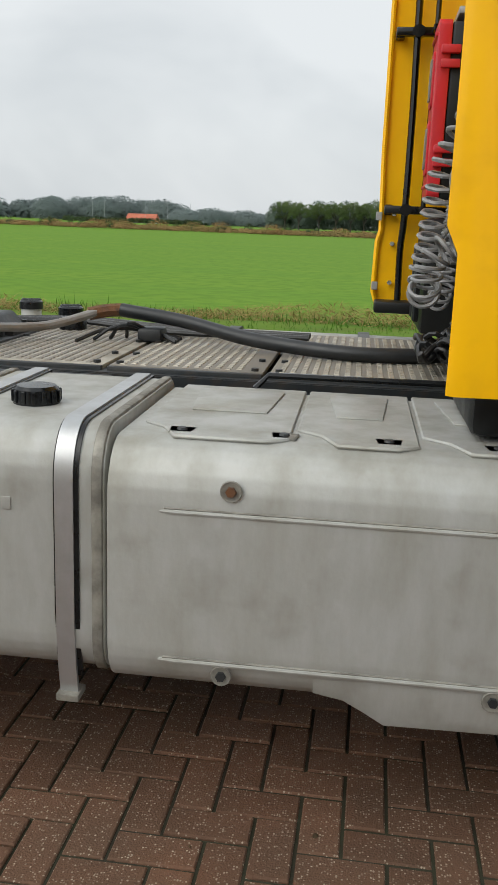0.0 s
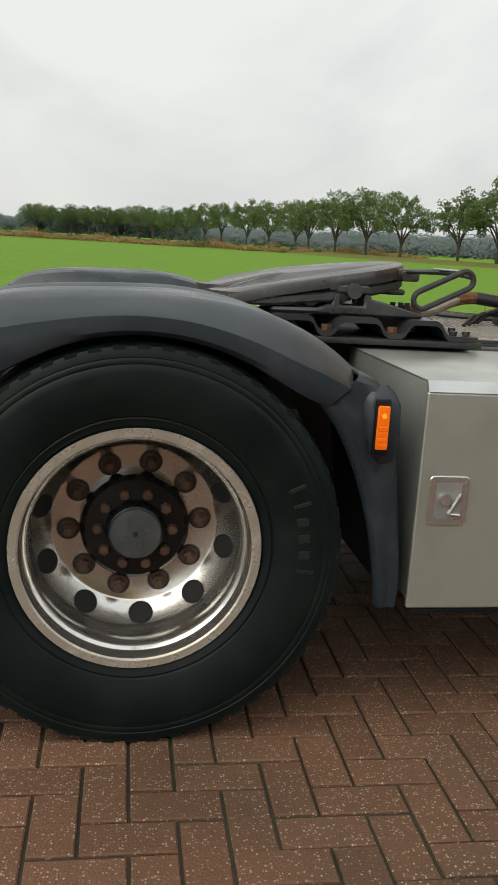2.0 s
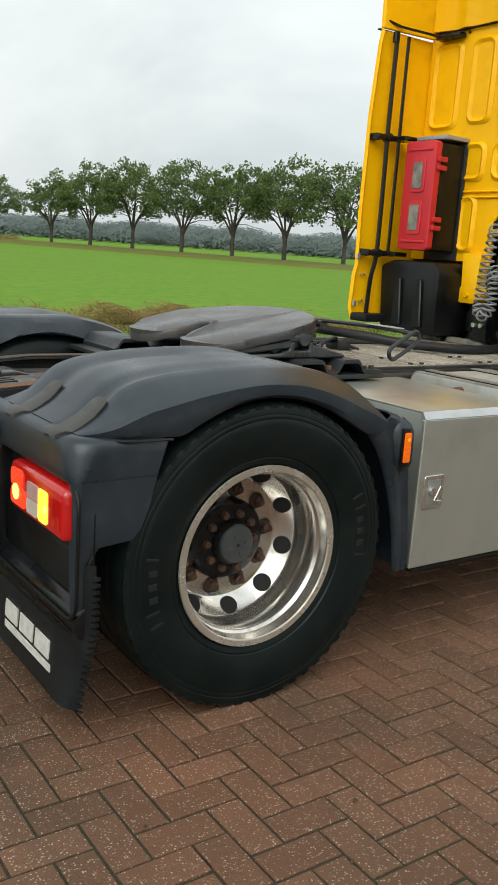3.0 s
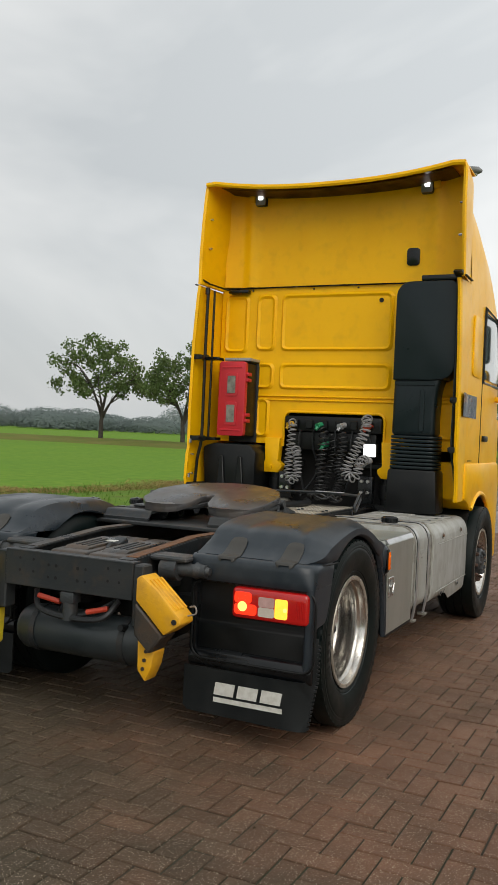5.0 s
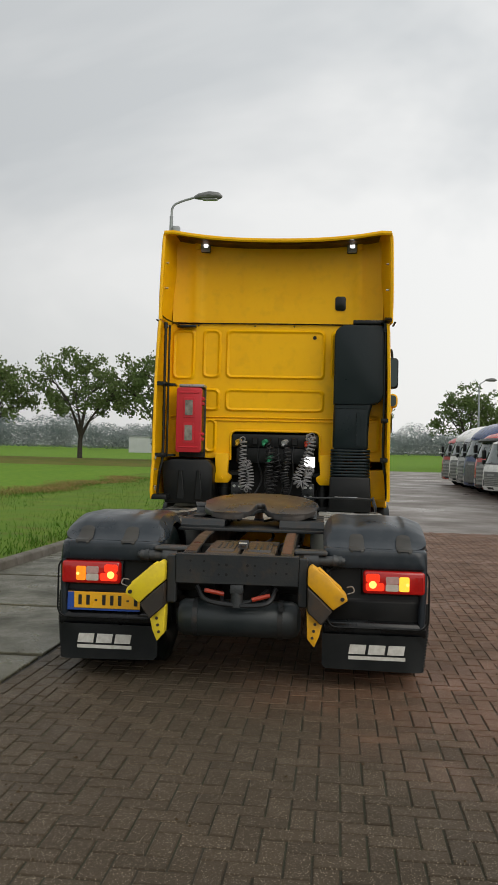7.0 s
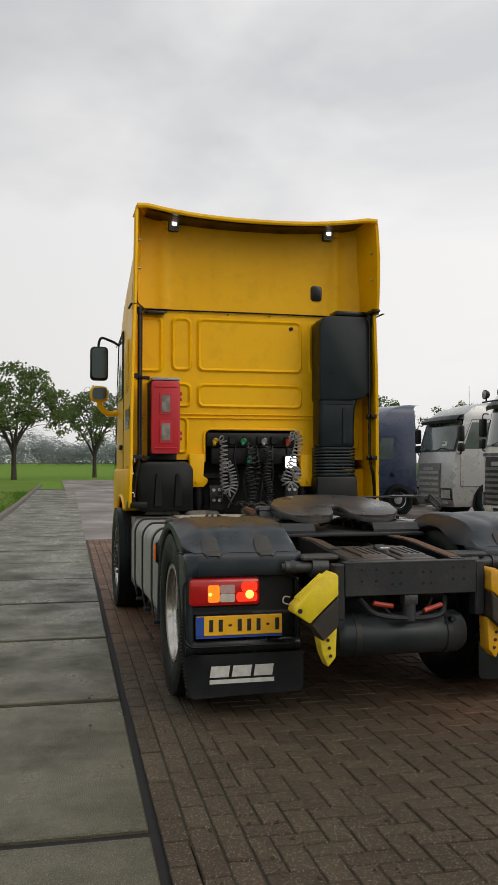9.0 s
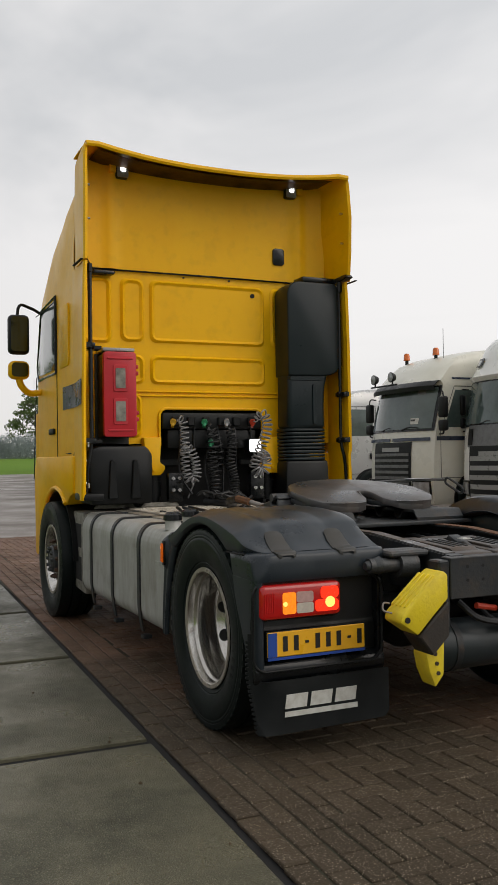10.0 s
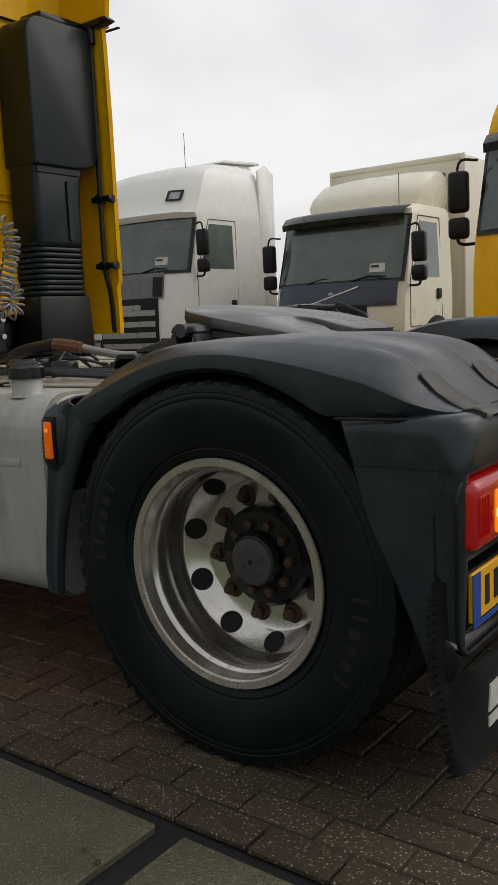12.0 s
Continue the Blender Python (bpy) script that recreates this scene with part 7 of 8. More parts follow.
# ---- trees, far woods, street furniture ----
def tree_meshes(seed, height, spread, clear):
    rnd = random.Random(seed)
    wood = sweep([(0, 0, -0.4), (0.02, 0.0, 0.5), (rnd.uniform(-0.1, 0.1), rnd.uniform(-0.1, 0.1), clear * 0.7), (rnd.uniform(-0.2, 0.2), rnd.uniform(-0.2, 0.2), clear)], [0.36, 0.29, 0.25, 0.22], 9)
    tips = []
    for k in range(7):
        a = 2 * math.pi * (k + rnd.uniform(-0.3, 0.3)) / 7
        out = spread * rnd.uniform(0.55, 0.95)
        top = height * rnd.uniform(0.62, 0.86)
        z0 = clear * rnd.uniform(0.75, 1.0)
        p = [(0, 0, z0), (out * 0.20 * math.cos(a), out * 0.20 * math.sin(a), z0 + (top - z0) * 0.30), (out * 0.52 * math.cos(a + 0.1), out * 0.52 * math.sin(a + 0.1), z0 + (top - z0) * 0.64), (out * math.cos(a), out * math.sin(a), top)]
        pts = curve_pts(p, 4)
        sweep(pts, [0.17 * (1 - 0.85 * i / (len(pts) - 1)) for i in range(len(pts))], 6, wood)
        tips.append(pts[-1])
        for j in range(6):
            s = pts[rnd.randrange(4, len(pts) - 1)]
            b = a + rnd.uniform(-1.3, 1.3)
            ln = rnd.uniform(1.2, 2.8)
            e = s + Vector((ln * math.cos(b), ln * math.sin(b), rnd.uniform(-0.3, 1.6)))
            sweep([s, s.lerp(e, 0.5) + Vector((0, 0, 0.2)), e], [0.06, 0.04, 0.015], 5, wood)
            tips.append(e)
    # leaves: many small blades in uneven clumps
    centres = []
    for t in tips:
        for _ in range(1):
            centres.append((t + Vector((rnd.gauss(0, 0.6), rnd.gauss(0, 0.6), rnd.gauss(0.2, 0.5))), rnd.uniform(0.55, 1.15)))
    for _ in range(70):
        a, u = rnd.uniform(0, 6.283), rnd.uniform(0.02, 1.0) ** 0.5
        rr = spread * u * rnd.uniform(0.8, 1.05)
        hi = 6.0 + (height - 6.0) * (1 - 0.80 * u ** 3.2)
        z = max(4.7 + 2.4 * (1 - u), hi - rnd.uniform(0.2, 3.6 - 1.4 * u))
        centres.append((Vector((rr * math.cos(a), rr * math.sin(a), z)), rnd.uniform(0.5, 1.15)))
    verts, faces = [], []
    for c, r in centres:
        if c.z - 0.6 * r < 0.38 * height:
            continue
        for _ in range(int(92 * r * r)):
            v = Vector((rnd.gauss(0, 1), rnd.gauss(0, 1), rnd.gauss(0, 0.75)))
            p = c + v.normalized() * r * rnd.uniform(0.35, 1.0)
            u = Vector((rnd.gauss(0, 1), rnd.gauss(0, 1), rnd.gauss(0, 1))).normalized()
            w = u.cross(Vector((rnd.gauss(0, 1), rnd.gauss(0, 1), rnd.gauss(0, 1)))).normalized()
            sz = rnd.uniform(0.10, 0.22)
            q = len(verts)
            verts += [p - u * sz, p + w * sz * 0.7, p + u * sz, p - w * sz * 0.7]
            faces.append((q, q + 1, q + 2, q + 3))
    me = bpy.data.meshes.new("crown")
    me.from_pydata([tuple(v) for v in verts], [], faces)
    me.materials.append(LEAF)
    return wood, me


def tree(seed, height, spread, clear, m):
    wood, me = tree_meshes(seed, height, spread, clear)
    t = thing("roadside_tree", "tall leafy roadside tree with a forked trunk", "tree", m, group="row of roadside trees")
    part("trunk", wood, BARK, t, "grey-brown forked trunk")
    crown = new("crown", me)
    crown.parent = t
    return t


def put(x, y, turn, size):
    return Matrix.Translation((x, y, land(x, y) - 0.05)) @ pose(0, 0, 0, 0, 0, turn) @ Matrix.Diagonal((size, size, size, 1))


kinds = [tree(11, 12.0, 5.5, 3.5, put(81.8, 17.2, 0, 0.95)), tree(12, 12.3, 5.7, 3.4, put(82.3, 26.0, 40, 0.95)), tree(13, 11.6, 5.3, 3.7, put(81.9, 35.8, 80, 0.95)), tree(14, 12.1, 5.5, 3.4, put(81.1, 47.3, 10, 0.95))]
rnd = random.Random(21)
spots = [(80.3, 58.0), (70.6, 82.2), (66.8, 89.6), (63.2, 96.4), (59.6, 103.6), (55.8, 111.0), (52.3, 117.6), (48.9, 124.0), (42.3, 131.2), (39.0, 139.5), (36.3, 149.9), (34.6, 164.8), (34.5, 177.9), (31.3, 192.7), (28.6, 208.5), (24.4, 226.5), (21.7, 245.4), (17.9, 266.2), (13.8, 289.9), (9.5, 316.6),
         (83.9, 6.0), (95.8, -2.4), (96.5, -15.8), (96.2, -27.4), (96.8, -37.9), (96.4, -49.0), (97.1, -60.1), (96.9, -70.8), (97.5, -83), (90, -95), (78, -103)]
for k, (x, y) in enumerate(spots):
    src = kinds[(k * 3 + 1) % 4]
    c = copy_thing(src, Matrix.Identity(4))
    c.matrix_basis = put(x, y, rnd.uniform(0, 360), (0.86 if y > 120 else 0.78 if x > 90 else 1.03 if y > 80 else 0.97) * rnd.uniform(0.94, 1.08))


def wood_strip(name, spots, mat, label, seed, leaf, n, blob=6):
    """A far wood: uneven crowns, each made of many leaf blades."""
    rnd = random.Random(seed)
    verts, faces = [], []
    for x, y, h, w in spots:
        base = land(x, y)
        for _ in range(n):
            a, u = rnd.uniform(0, 6.283), rnd.random() ** 0.5
            px, py = x + w * u * math.cos(a), y + w * u * math.sin(a)
            z = base + h * (0.04 + 0.96 * rnd.random() ** 0.8 * (1 - 0.55 * u ** 2.5))
            s = leaf * rnd.uniform(0.5, 1.2)
            out = Vector((math.cos(a) * u + rnd.gauss(0, 0.14), math.sin(a) * u + rnd.gauss(0, 0.14), 0.8 + rnd.gauss(0, 0.14)))
            d = out.cross(Vector((rnd.gauss(0, 1), rnd.gauss(0, 1), rnd.gauss(0, 1)))).normalized()
            e = out.cross(d).normalized()
            p = Vector((px, py, z))
            q = len(verts)
            verts += [p - d * s, p + e * s, p + d * s, p - e * s]
            faces.append((q, q + 1, q + 2, q + 3))
    me = bpy.data.meshes.new(name)
    me.from_pydata([tuple(v) for v in verts], [], faces)
    me.materials.append(mat)
    return tagged(new(name, me), label, "wood", kind="stuff")


rnd = random.Random(5)
wood_strip("far_wood", [(x - 37.5, 466 + rnd.uniform(-14, 14), 9.0 + 4.2 * math.sin(math.pi * (x + 150) / 92) ** 0.5 + rnd.uniform(-0.7, 0.7), 11) for x in range(-149, -60, 6)], FARTHER_WOOD, "hazy blue-green wood on the horizon", 1, 0.55, 3600)
wood_strip("far_wood", [(x - 35, 457 + rnd.uniform(-10, 10), 8.5 + rnd.uniform(-1.5, 2), 7) for x in range(-186, -152, 8)], FARTHER_WOOD, "hazy blue-green trees on the horizon", 21, 0.9, 700)
wood_strip("far_wood", [(x - 36.5, 425 + rnd.uniform(-12, 12), 7.6 + rnd.uniform(-1, 1.5), 8) for x in range(-58, -6, 5)], FARTHER_WOOD, "hazy grey-green wood behind the field", 2, 0.5, 2000)
wood_strip("far_wood", [(x - 29.5, 346 + rnd.uniform(-9, 9), 9.5 + 0.04 * (x + 6) + rnd.uniform(-1.8, 1.5), 5.0) for x in range(-6, 58, 5)], FAR_WOOD, "hazy grey-green line of tall trees", 3, 0.42, 2400)
for x in range(-4, 42, 6):
    c = copy_thing(kinds[x % 4], Matrix.Identity(4))
    c.matrix_basis = put(x - 28 + rnd.uniform(-1, 1), 328 + rnd.uniform(-6, 6), rnd.uniform(0, 360), rnd.uniform(0.81, 0.98))
wood_strip("far_wood", [(25 + k * 6.1, 423 - k * 5.3 + rnd.uniform(-15, 15), 7.4 + rnd.uniform(-1.2, 2.4), 14) for k in range(44)], FARTHER_WOOD, "low hazy wood beyond the tree row", 4, 0.45, 4200)
wood_strip("far_wood", [(330 + k * 6 + rnd.uniform(-15, 15), 190 - k * 11, 15 + rnd.uniform(-3, 4), 12) for k in range(27)], FARTHER_WOOD, "hazy wood beyond the road", 5, 0.40, 3600)
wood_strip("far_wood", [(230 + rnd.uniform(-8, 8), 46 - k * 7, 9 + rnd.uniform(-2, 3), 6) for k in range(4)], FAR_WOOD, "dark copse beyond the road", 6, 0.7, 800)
wood_strip("ditch_plants", [(-151.5 + k * 1.1, 153 + rnd.uniform(-6, 6) + max(0, k - 170) * 0.45, 0.8 + 1.2 * rnd.random() ** 5, 2.2) for k in range(190)], REED, "dry plants along a ditch", 7, 0.15, 420)
wood_strip("ditch_plants", [(-149.5 + k * 4.1 + rnd.uniform(-2, 2), 151 + rnd.uniform(-3, 3), 1.0 + 1.1 * rnd.random(), 0.55 + 0.5 * rnd.random()) for k in range(46)], HEDGE_LEAF, "green bushy plants among dry ones", 17, 0.13, 160)
wood_strip("low_hedge", [(-145 + k * 1.95, 408 + rnd.uniform(-1, 1), 2.4 + rnd.uniform(-0.2, 0.2), 1.6) for k in range(36)], HEDGE_LEAF, "dark clipped hedge before the farm", 18, 0.35, 260)
for x in (-134, -128, -108, -97, -86):
    mast = thing("light_mast", "thin pale light mast beyond the hedge", "mast", Matrix.Translation((x, 416, land(x, 416) - 0.3)))
    part("pole", rod((0, 0, 0), (0, 0, 9.5), 0.09, 8), GALV, mast)
    part("lamp_head", box(-0.35, 0.35, -0.12, 0.12, 9.5, 9.7, 0.03), GALV, mast)
# low grassy bank along the tree row
bank = [(84, 8), (82.5, 27), (81.5, 47), (80.0, 58), (71, 82), (63.5, 96), (56, 111), (49, 124), (40, 138), (34, 160)]
rows = []
for k, (x, y) in enumerate(bank):
    d = (Vector(bank[min(k + 1, len(bank) - 1)]) - Vector(bank[max(0, k - 1)])).normalized()
    nx, ny = -d.y, d.x
    rows.append([(x + nx * q, y + ny * q, land(x + nx * q, y + ny * q) + h) for q, h in ((11, -0.1), (8, 0.10), (5, 0.30), (2, 0.46), (-2, 0.46), (-6, 0.2), (-9, -0.1))])
sheet("bank", rows, BANK, "low olive-green grassy bank under the trees", "grass")
# mown dry grass in a low heap beside the field
rnd = random.Random(9)
verts, faces = [], []
for _ in range(34000):
    x = rnd.uniform(-6, 40)
    y = kerb_y(x) + 6.8 + rnd.gauss(0, 0.45) + 0.5 * math.sin(0.7 * x)
    z = land(x, y) + 0.08 + rnd.random() ** 1.3 * 0.24 * (0.25 + 0.75 * math.sin(0.45 * x + 0.6) ** 2)
    a, ln = rnd.uniform(0, 6.283), rnd.uniform(0.04, 0.12)
    d, up = Vector((math.cos(a), math.sin(a), rnd.uniform(-0.2, 0.7))) * ln, Vector((-math.sin(a), math.cos(a), 0.3)) * 0.0065
    p = Vector((x, y, z))
    q = len(verts)
    verts += [p - d, p - d * 0.2 + up, p + d, p - d * 0.2 - up]
    faces.append((q, q + 1, q + 2, q + 3))
# a thicker heap of it
for _ in range(16000):
    u = rnd.gauss(0, 1)
    x, y = 6.6 + 1.35 * u, 11.0 + 0.12 * (6.6 + 1.35 * u) * 0.3 + rnd.gauss(0, 0.38)
    z = land(x, y) + 0.06 + rnd.random() ** 1.2 * 0.42 * (0.55 + 0.45 * math.sin(2.1 * x) ** 2)
    a, ln = rnd.uniform(0, 6.283), rnd.uniform(0.04, 0.12)
    d, up = Vector((math.cos(a), math.sin(a), rnd.uniform(-0.2, 0.7))) * ln, Vector((-math.sin(a), math.cos(a), 0.3)) * 0.0065
    p = Vector((x, y, z))
    q = len(verts)
    verts += [p - d, p - d * 0.2 + up, p + d, p - d * 0.2 - up]
    faces.append((q, q + 1, q + 2, q + 3))
me = bpy.data.meshes.new("dry_grass")
me.from_pydata([tuple(v) for v in verts], [], faces)
me.materials.append(HAY)
tagged(new("dry_grass", me), "brown mown grass lying along the field edge", "dry grass", kind="stuff")
verts, faces = [], []
for _ in range(26000):
    x = rnd.uniform(-10, 42)
    y = kerb_y(x) + 0.18 + rnd.random() ** 1.3 * 7.5
    z = land(x, y) + 0.11
    h = rnd.uniform(0.05, 0.14) * (2.2 if rnd.random() < 0.04 else 1)
    a = rnd.uniform(0, 6.283)
    s, lean = Vector((math.cos(a), math.sin(a), 0)) * 0.012, Vector((rnd.gauss(0, 0.4), rnd.gauss(0, 0.4), 1)) * h
    p = Vector((x, y, z - 0.02))
    q = len(verts)
    verts += [p - s, p + s, p + lean]
    faces.append((q, q + 1, q + 2))
me = bpy.data.meshes.new("grass_blades")
me.from_pydata([tuple(v) for v in verts], [], faces)
me.materials.append(BLADE)
tagged(new("grass_blades", me), "short uneven verge grass", "grass", kind="stuff")


def street_lamp(x, y, height, arm, m_turn, label):
    lamp = thing("street_lamp", label, "street lamp", Matrix.Translation((x, y, land(x, y) + 0.05)) @ pose(0, 0, 0, 0, 0, m_turn))
    part("pole", sweep([(0, 0, -0.3), (0, 0, 0.9), (0, 0, 1.0), (0, 0, height * 0.6), (0, 0, height - 0.5)], [0.16, 0.16, 0.135, 0.10, 0.075], 12), GALV, lamp, "grey tapered steel pole")
    part("arm", sweep(curve_pts([(0, 0, height - 0.55), (0, -0.05, height - 0.1), (0, -0.35, height + 0.12), (0, -arm, height + 0.35)], 6), 0.05, 8), GALV, lamp)
    bm = sweep([(0, -arm + 0.1, height + 0.32), (0, -arm - 0.1, height + 0.36), (0, -arm - 0.55, height + 0.40), (0, -arm - 0.95, height + 0.38), (0, -arm - 1.1, height + 0.34)], [0.07, 0.14, 0.19, 0.15, 0.05], 10)
    head = part("lamp_head", bm, GREY_GRILLE, lamp, "grey lamp head")
    part("lamp_glass", box(-0.11, 0.11, -arm - 0.9, -arm - 0.25, height + 0.19, height + 0.25, 0.02), HEADLAMP, head)
    return lamp


lamp = street_lamp(30.5, 6.7, 12.3, 1.1, 0, "tall galvanised street lamp on the grass verge")
part("junction_box", box(-0.18, 0.18, -0.38, -0.09, 10.7, 11.35, 0.03), GALV, lamp, "grey box on the pole")
part("base_box", box(-0.12, 0.12, -0.36, -0.14, 0.35, 1.0, 0.03), CABINET, lamp)
street_lamp(87.5, -15.5, 9.3, 0.7, 0, "tall street lamp beyond the parked trucks")
cab2 = thing("utility_cabinet", "pale weathered utility cabinet on the grass", "cabinet", Matrix.Translation((36.4, 6.2, land(36.4, 6.2) + 0.10)))
part("body", box(-0.2, 0.2, -0.3, 0.3, 0, 1.1, 0.02), CABINET, cab2)
part("lid", box(-0.23, 0.23, -0.33, 0.33, 1.102, 1.16, 0.02), GALV, cab2)
part("door", box(-0.208, -0.2005, -0.25, 0.25, 0.1, 1.0, 0.003), CABINET, cab2)
# low farm buildings and pale vans far beyond the field
for x, y, w_, d_, h_, roof in ((-110.5, 421, 14, 8, 1.8, True), (262, 57, 18, 10, 4.6, False)):
    b = thing("farm_building", "low far-off building beyond the fields", "building", Matrix.Translation((x, y, land(x, y))))
    part("wall", box(-w_ / 2, w_ / 2, -d_ / 2, d_ / 2, -0.5, h_), WHITE_WALL, b)
    if roof:
        part("roof", prism([(-d_ / 2 - 0.4, h_ + 0.02), (d_ / 2 + 0.4, h_ + 0.02), (0, h_ + 2.6)], "x", -w_ / 2 - 0.3, w_ / 2 + 0.3), ROOF_RED, b, "red tiled roof")
    else:
        part("roof", box(-w_ / 2 - 0.2, w_ / 2 + 0.2, -d_ / 2 - 0.2, d_ / 2 + 0.2, h_ + 0.02, h_ + 0.35), GALV, b)
    for k in range(3):
        part("door", box(-w_ / 2 + 2 + k * 4, -w_ / 2 + 4 + k * 4, -d_ / 2 - 0.06, -d_ / 2 - 0.01, 0, h_ * 0.7), GREY_GRILLE, b)

# ---- the other parked trucks, each facing the yard ----
def plan_loop(xf, hw, xr, curve):
    """The outline of a cab at one height: a bulging front, straight sides."""
    pts = []
    for k in range(17):
        u = -1 + 2 * k / 16
        pts.append((xf - curve * abs(u) ** 3.2, hw * u))
    return pts + [(xf - curve - 0.35, hw), (xr, hw), (xr, -hw), (xf - curve - 0.35, -hw)]


def at_height(levels, z):
    for (z0, x0, h0), (z1, x1, h1) in zip(levels, levels[1:]):
        if z0 <= z <= z1:
            t = (z - z0) / (z1 - z0)
            return x0 + (x1 - x0) * t, h0 + (h1 - h0) * t
    return levels[-1][1:]


def front_patch(levels, z0, z1, y0, y1, curve, off, nz=6, ny=9):
    """A patch that lies on the bulging front between two heights, off metres proud."""
    rows = []
    for k in range(nz + 1):
        z = z0 + (z1 - z0) * k / nz
        xf, hw = at_height(levels, z)
        row = []
        for j in range(ny + 1):
            y = y0 + (y1 - y0) * j / ny
            u = y / hw
            row.append((xf - curve * min(1, abs(u)) ** 3.2 * 0.97 + off, y, z))
        rows.append(row)
    return skin(rows, thick=-0.012)


HIGH = [(0.38, -0.06, 1.16), (0.50, 0.0, 1.22), (1.0, 0.02, 1.245), (1.55, 0.0, 1.25), (1.95, -0.07, 1.25), (2.08, -0.10, 1.245), (2.92, -0.36, 1.21), (3.02, -0.34, 1.21), (3.25, -0.46, 1.20), (3.6, -0.86, 1.17), (3.8, -1.25, 1.12), (3.92, -1.7, 1.02), (3.95, -2.0, 0.85)]
MID = [(0.38, -0.06, 1.16), (0.50, 0.0, 1.22), (1.0, 0.02, 1.245), (1.5, 0.0, 1.25), (1.85, -0.06, 1.25), (2.0, -0.10, 1.245), (2.85, -0.34, 1.21), (2.95, -0.36, 1.20), (3.15, -0.62, 1.16), (3.3, -1.1, 1.08), (3.34, -1.6, 0.9)]
LOW = [(0.40, -0.05, 1.08), (0.52, 0.0, 1.12), (0.95, 0.02, 1.15), (1.35, 0.0, 1.155), (1.60, -0.06, 1.155), (1.72, -0.10, 1.15), (2.60, -0.36, 1.11), (2.72, -0.40, 1.10), (2.80, -0.62, 1.05), (2.84, -1.1, 0.9)]


def parked_truck(x, y_front, levels, paint, label, turn=0.0, depth=2.1, curve=0.17, wind=(2.02, 2.88), visor=None, grille=(0.55, 1.72), grille_mat=GREY_GRILLE, bars=LIGHT_GRILLE, n_bars=5, lamps=0, beacons=0, stripe=None, body=None,
                 lower=None, corner=None, mirror=BLACK, wheel_x=-1.35, near=True, deflector=None, high_lamps=False, wide_grille=0.72, mask=None, plow=False, name="parked_truck", mask_w=None, fairing=False, slash=False):
    t = thing(name, label, "truck", pose(x, y_front, land(x, 0), 0, 0, 90 + turn) @ Matrix.Diagonal((1, 1, 1 if near else 0.87, 1)), group="row of parked trucks")
    xr = -depth
    loops = [[(px, py, z) for px, py in plan_loop(xf, hw, min(xr, xf - curve - 0.4), curve)] for z, xf, hw in levels]
    bm = skin(loops, closed=True)
    for lp in (loops[0], loops[-1]):
        b = bmesh.new()
        b.faces.new([b.verts.new(p) for p in lp])
        bmesh.ops.recalc_face_normals(b, faces=b.faces[:])
        merge(bm, b)
    bmesh.ops.remove_doubles(bm, verts=bm.verts[:], dist=0.001)
    bmesh.ops.recalc_face_normals(bm, faces=bm.faces[:])
    cab = part("cab_body", bm, paint, t, smooth=50)
    hw = at_height(levels, wind[0])[1]
    part("windscreen_surround", front_patch(levels, wind[0] - 0.05, wind[1] + 0.03, -hw + 0.025, hw - 0.025, curve, 0.003, 6, 16), GLOSS_BLACK, t)
    part("windscreen", front_patch(levels, wind[0], wind[1], -hw + 0.075, hw - 0.075, curve, 0.014, 6, 16), GLASS_DARK, t, "dark windscreen glass")
    zs = wind[0] + 0.10
    xs_, hs = at_height(levels, zs)
    part("sticker", front_patch(levels, zs, zs + 0.13, 0.62, 0.85, curve, 0.022, 2, 2), LOGO_WHITE, t, "white paper label with plain bars")
    part("sticker_bars", front_patch(levels, zs + 0.07, zs + 0.105, 0.64, 0.76, curve, 0.028, 1, 1), PRINT_BLACK, t)
    part("upper_sticker", front_patch(levels, wind[1] - 0.14, wind[1] - 0.04, 0.70, 0.92, curve, 0.022, 1, 1), GREY_GRILLE, t)
    for y in (-0.45, 0.35):
        xw, _ = at_height(levels, wind[0] + 0.03)
        part("wiper", sweep([(xw + 0.03, y, wind[0] - 0.01), (xw + 0.02, y + 0.28, wind[0] + 0.05), (xw - 0.0, y + 0.56, wind[0] + 0.03)], 0.012, 6), BLACK, t)
    if mask:
        part("front_mask", front_patch(levels, grille[1] - 0.02, wind[0] - 0.03, -(mask_w or hw - 0.10), mask_w or hw - 0.10, curve, 0.010), mask, t)
        for s in ((1, -1) if mask_w else ()):
            part("side_intake", front_patch(levels, grille[1] + 0.02, wind[0] - 0.10, *sorted((s * (mask_w - 0.20), s * (mask_w - 0.02))), curve, 0.024, 3, 3), BLACK, t, "dark side air intake")
    if slash:
        rows = []
        for j in range(9):
            y = -0.48 + 0.12 * j
            z = (grille[1] + wind[0]) / 2 - 0.05 + 0.075 * (j - 4) / 2 * 0.9
            xf, _ = at_height(levels, z)
            rows.append([(xf + 0.026, y, z - 0.012), (xf + 0.030, y, z), (xf + 0.026, y, z + 0.012)])
        part("slanted_bar", skin(rows, thick=-0.004), BRIGHT, t, "slanted bright bar with a plain disc")
        part("plain_disc", lathe([(0, 0.012), (0.06, 0.012), (0.075, 0.004), (0.078, 0)], 20, pose(at_height(levels, (grille[1] + wind[0]) / 2)[0] + 0.014, 0, (grille[1] + wind[0]) / 2 - 0.05, 0, 90, 0)), LIGHT_GRILLE, t)
    part("grille", front_patch(levels, grille[0], grille[1], -wide_grille, wide_grille, curve, 0.012), grille_mat, t, "dark radiator grille")
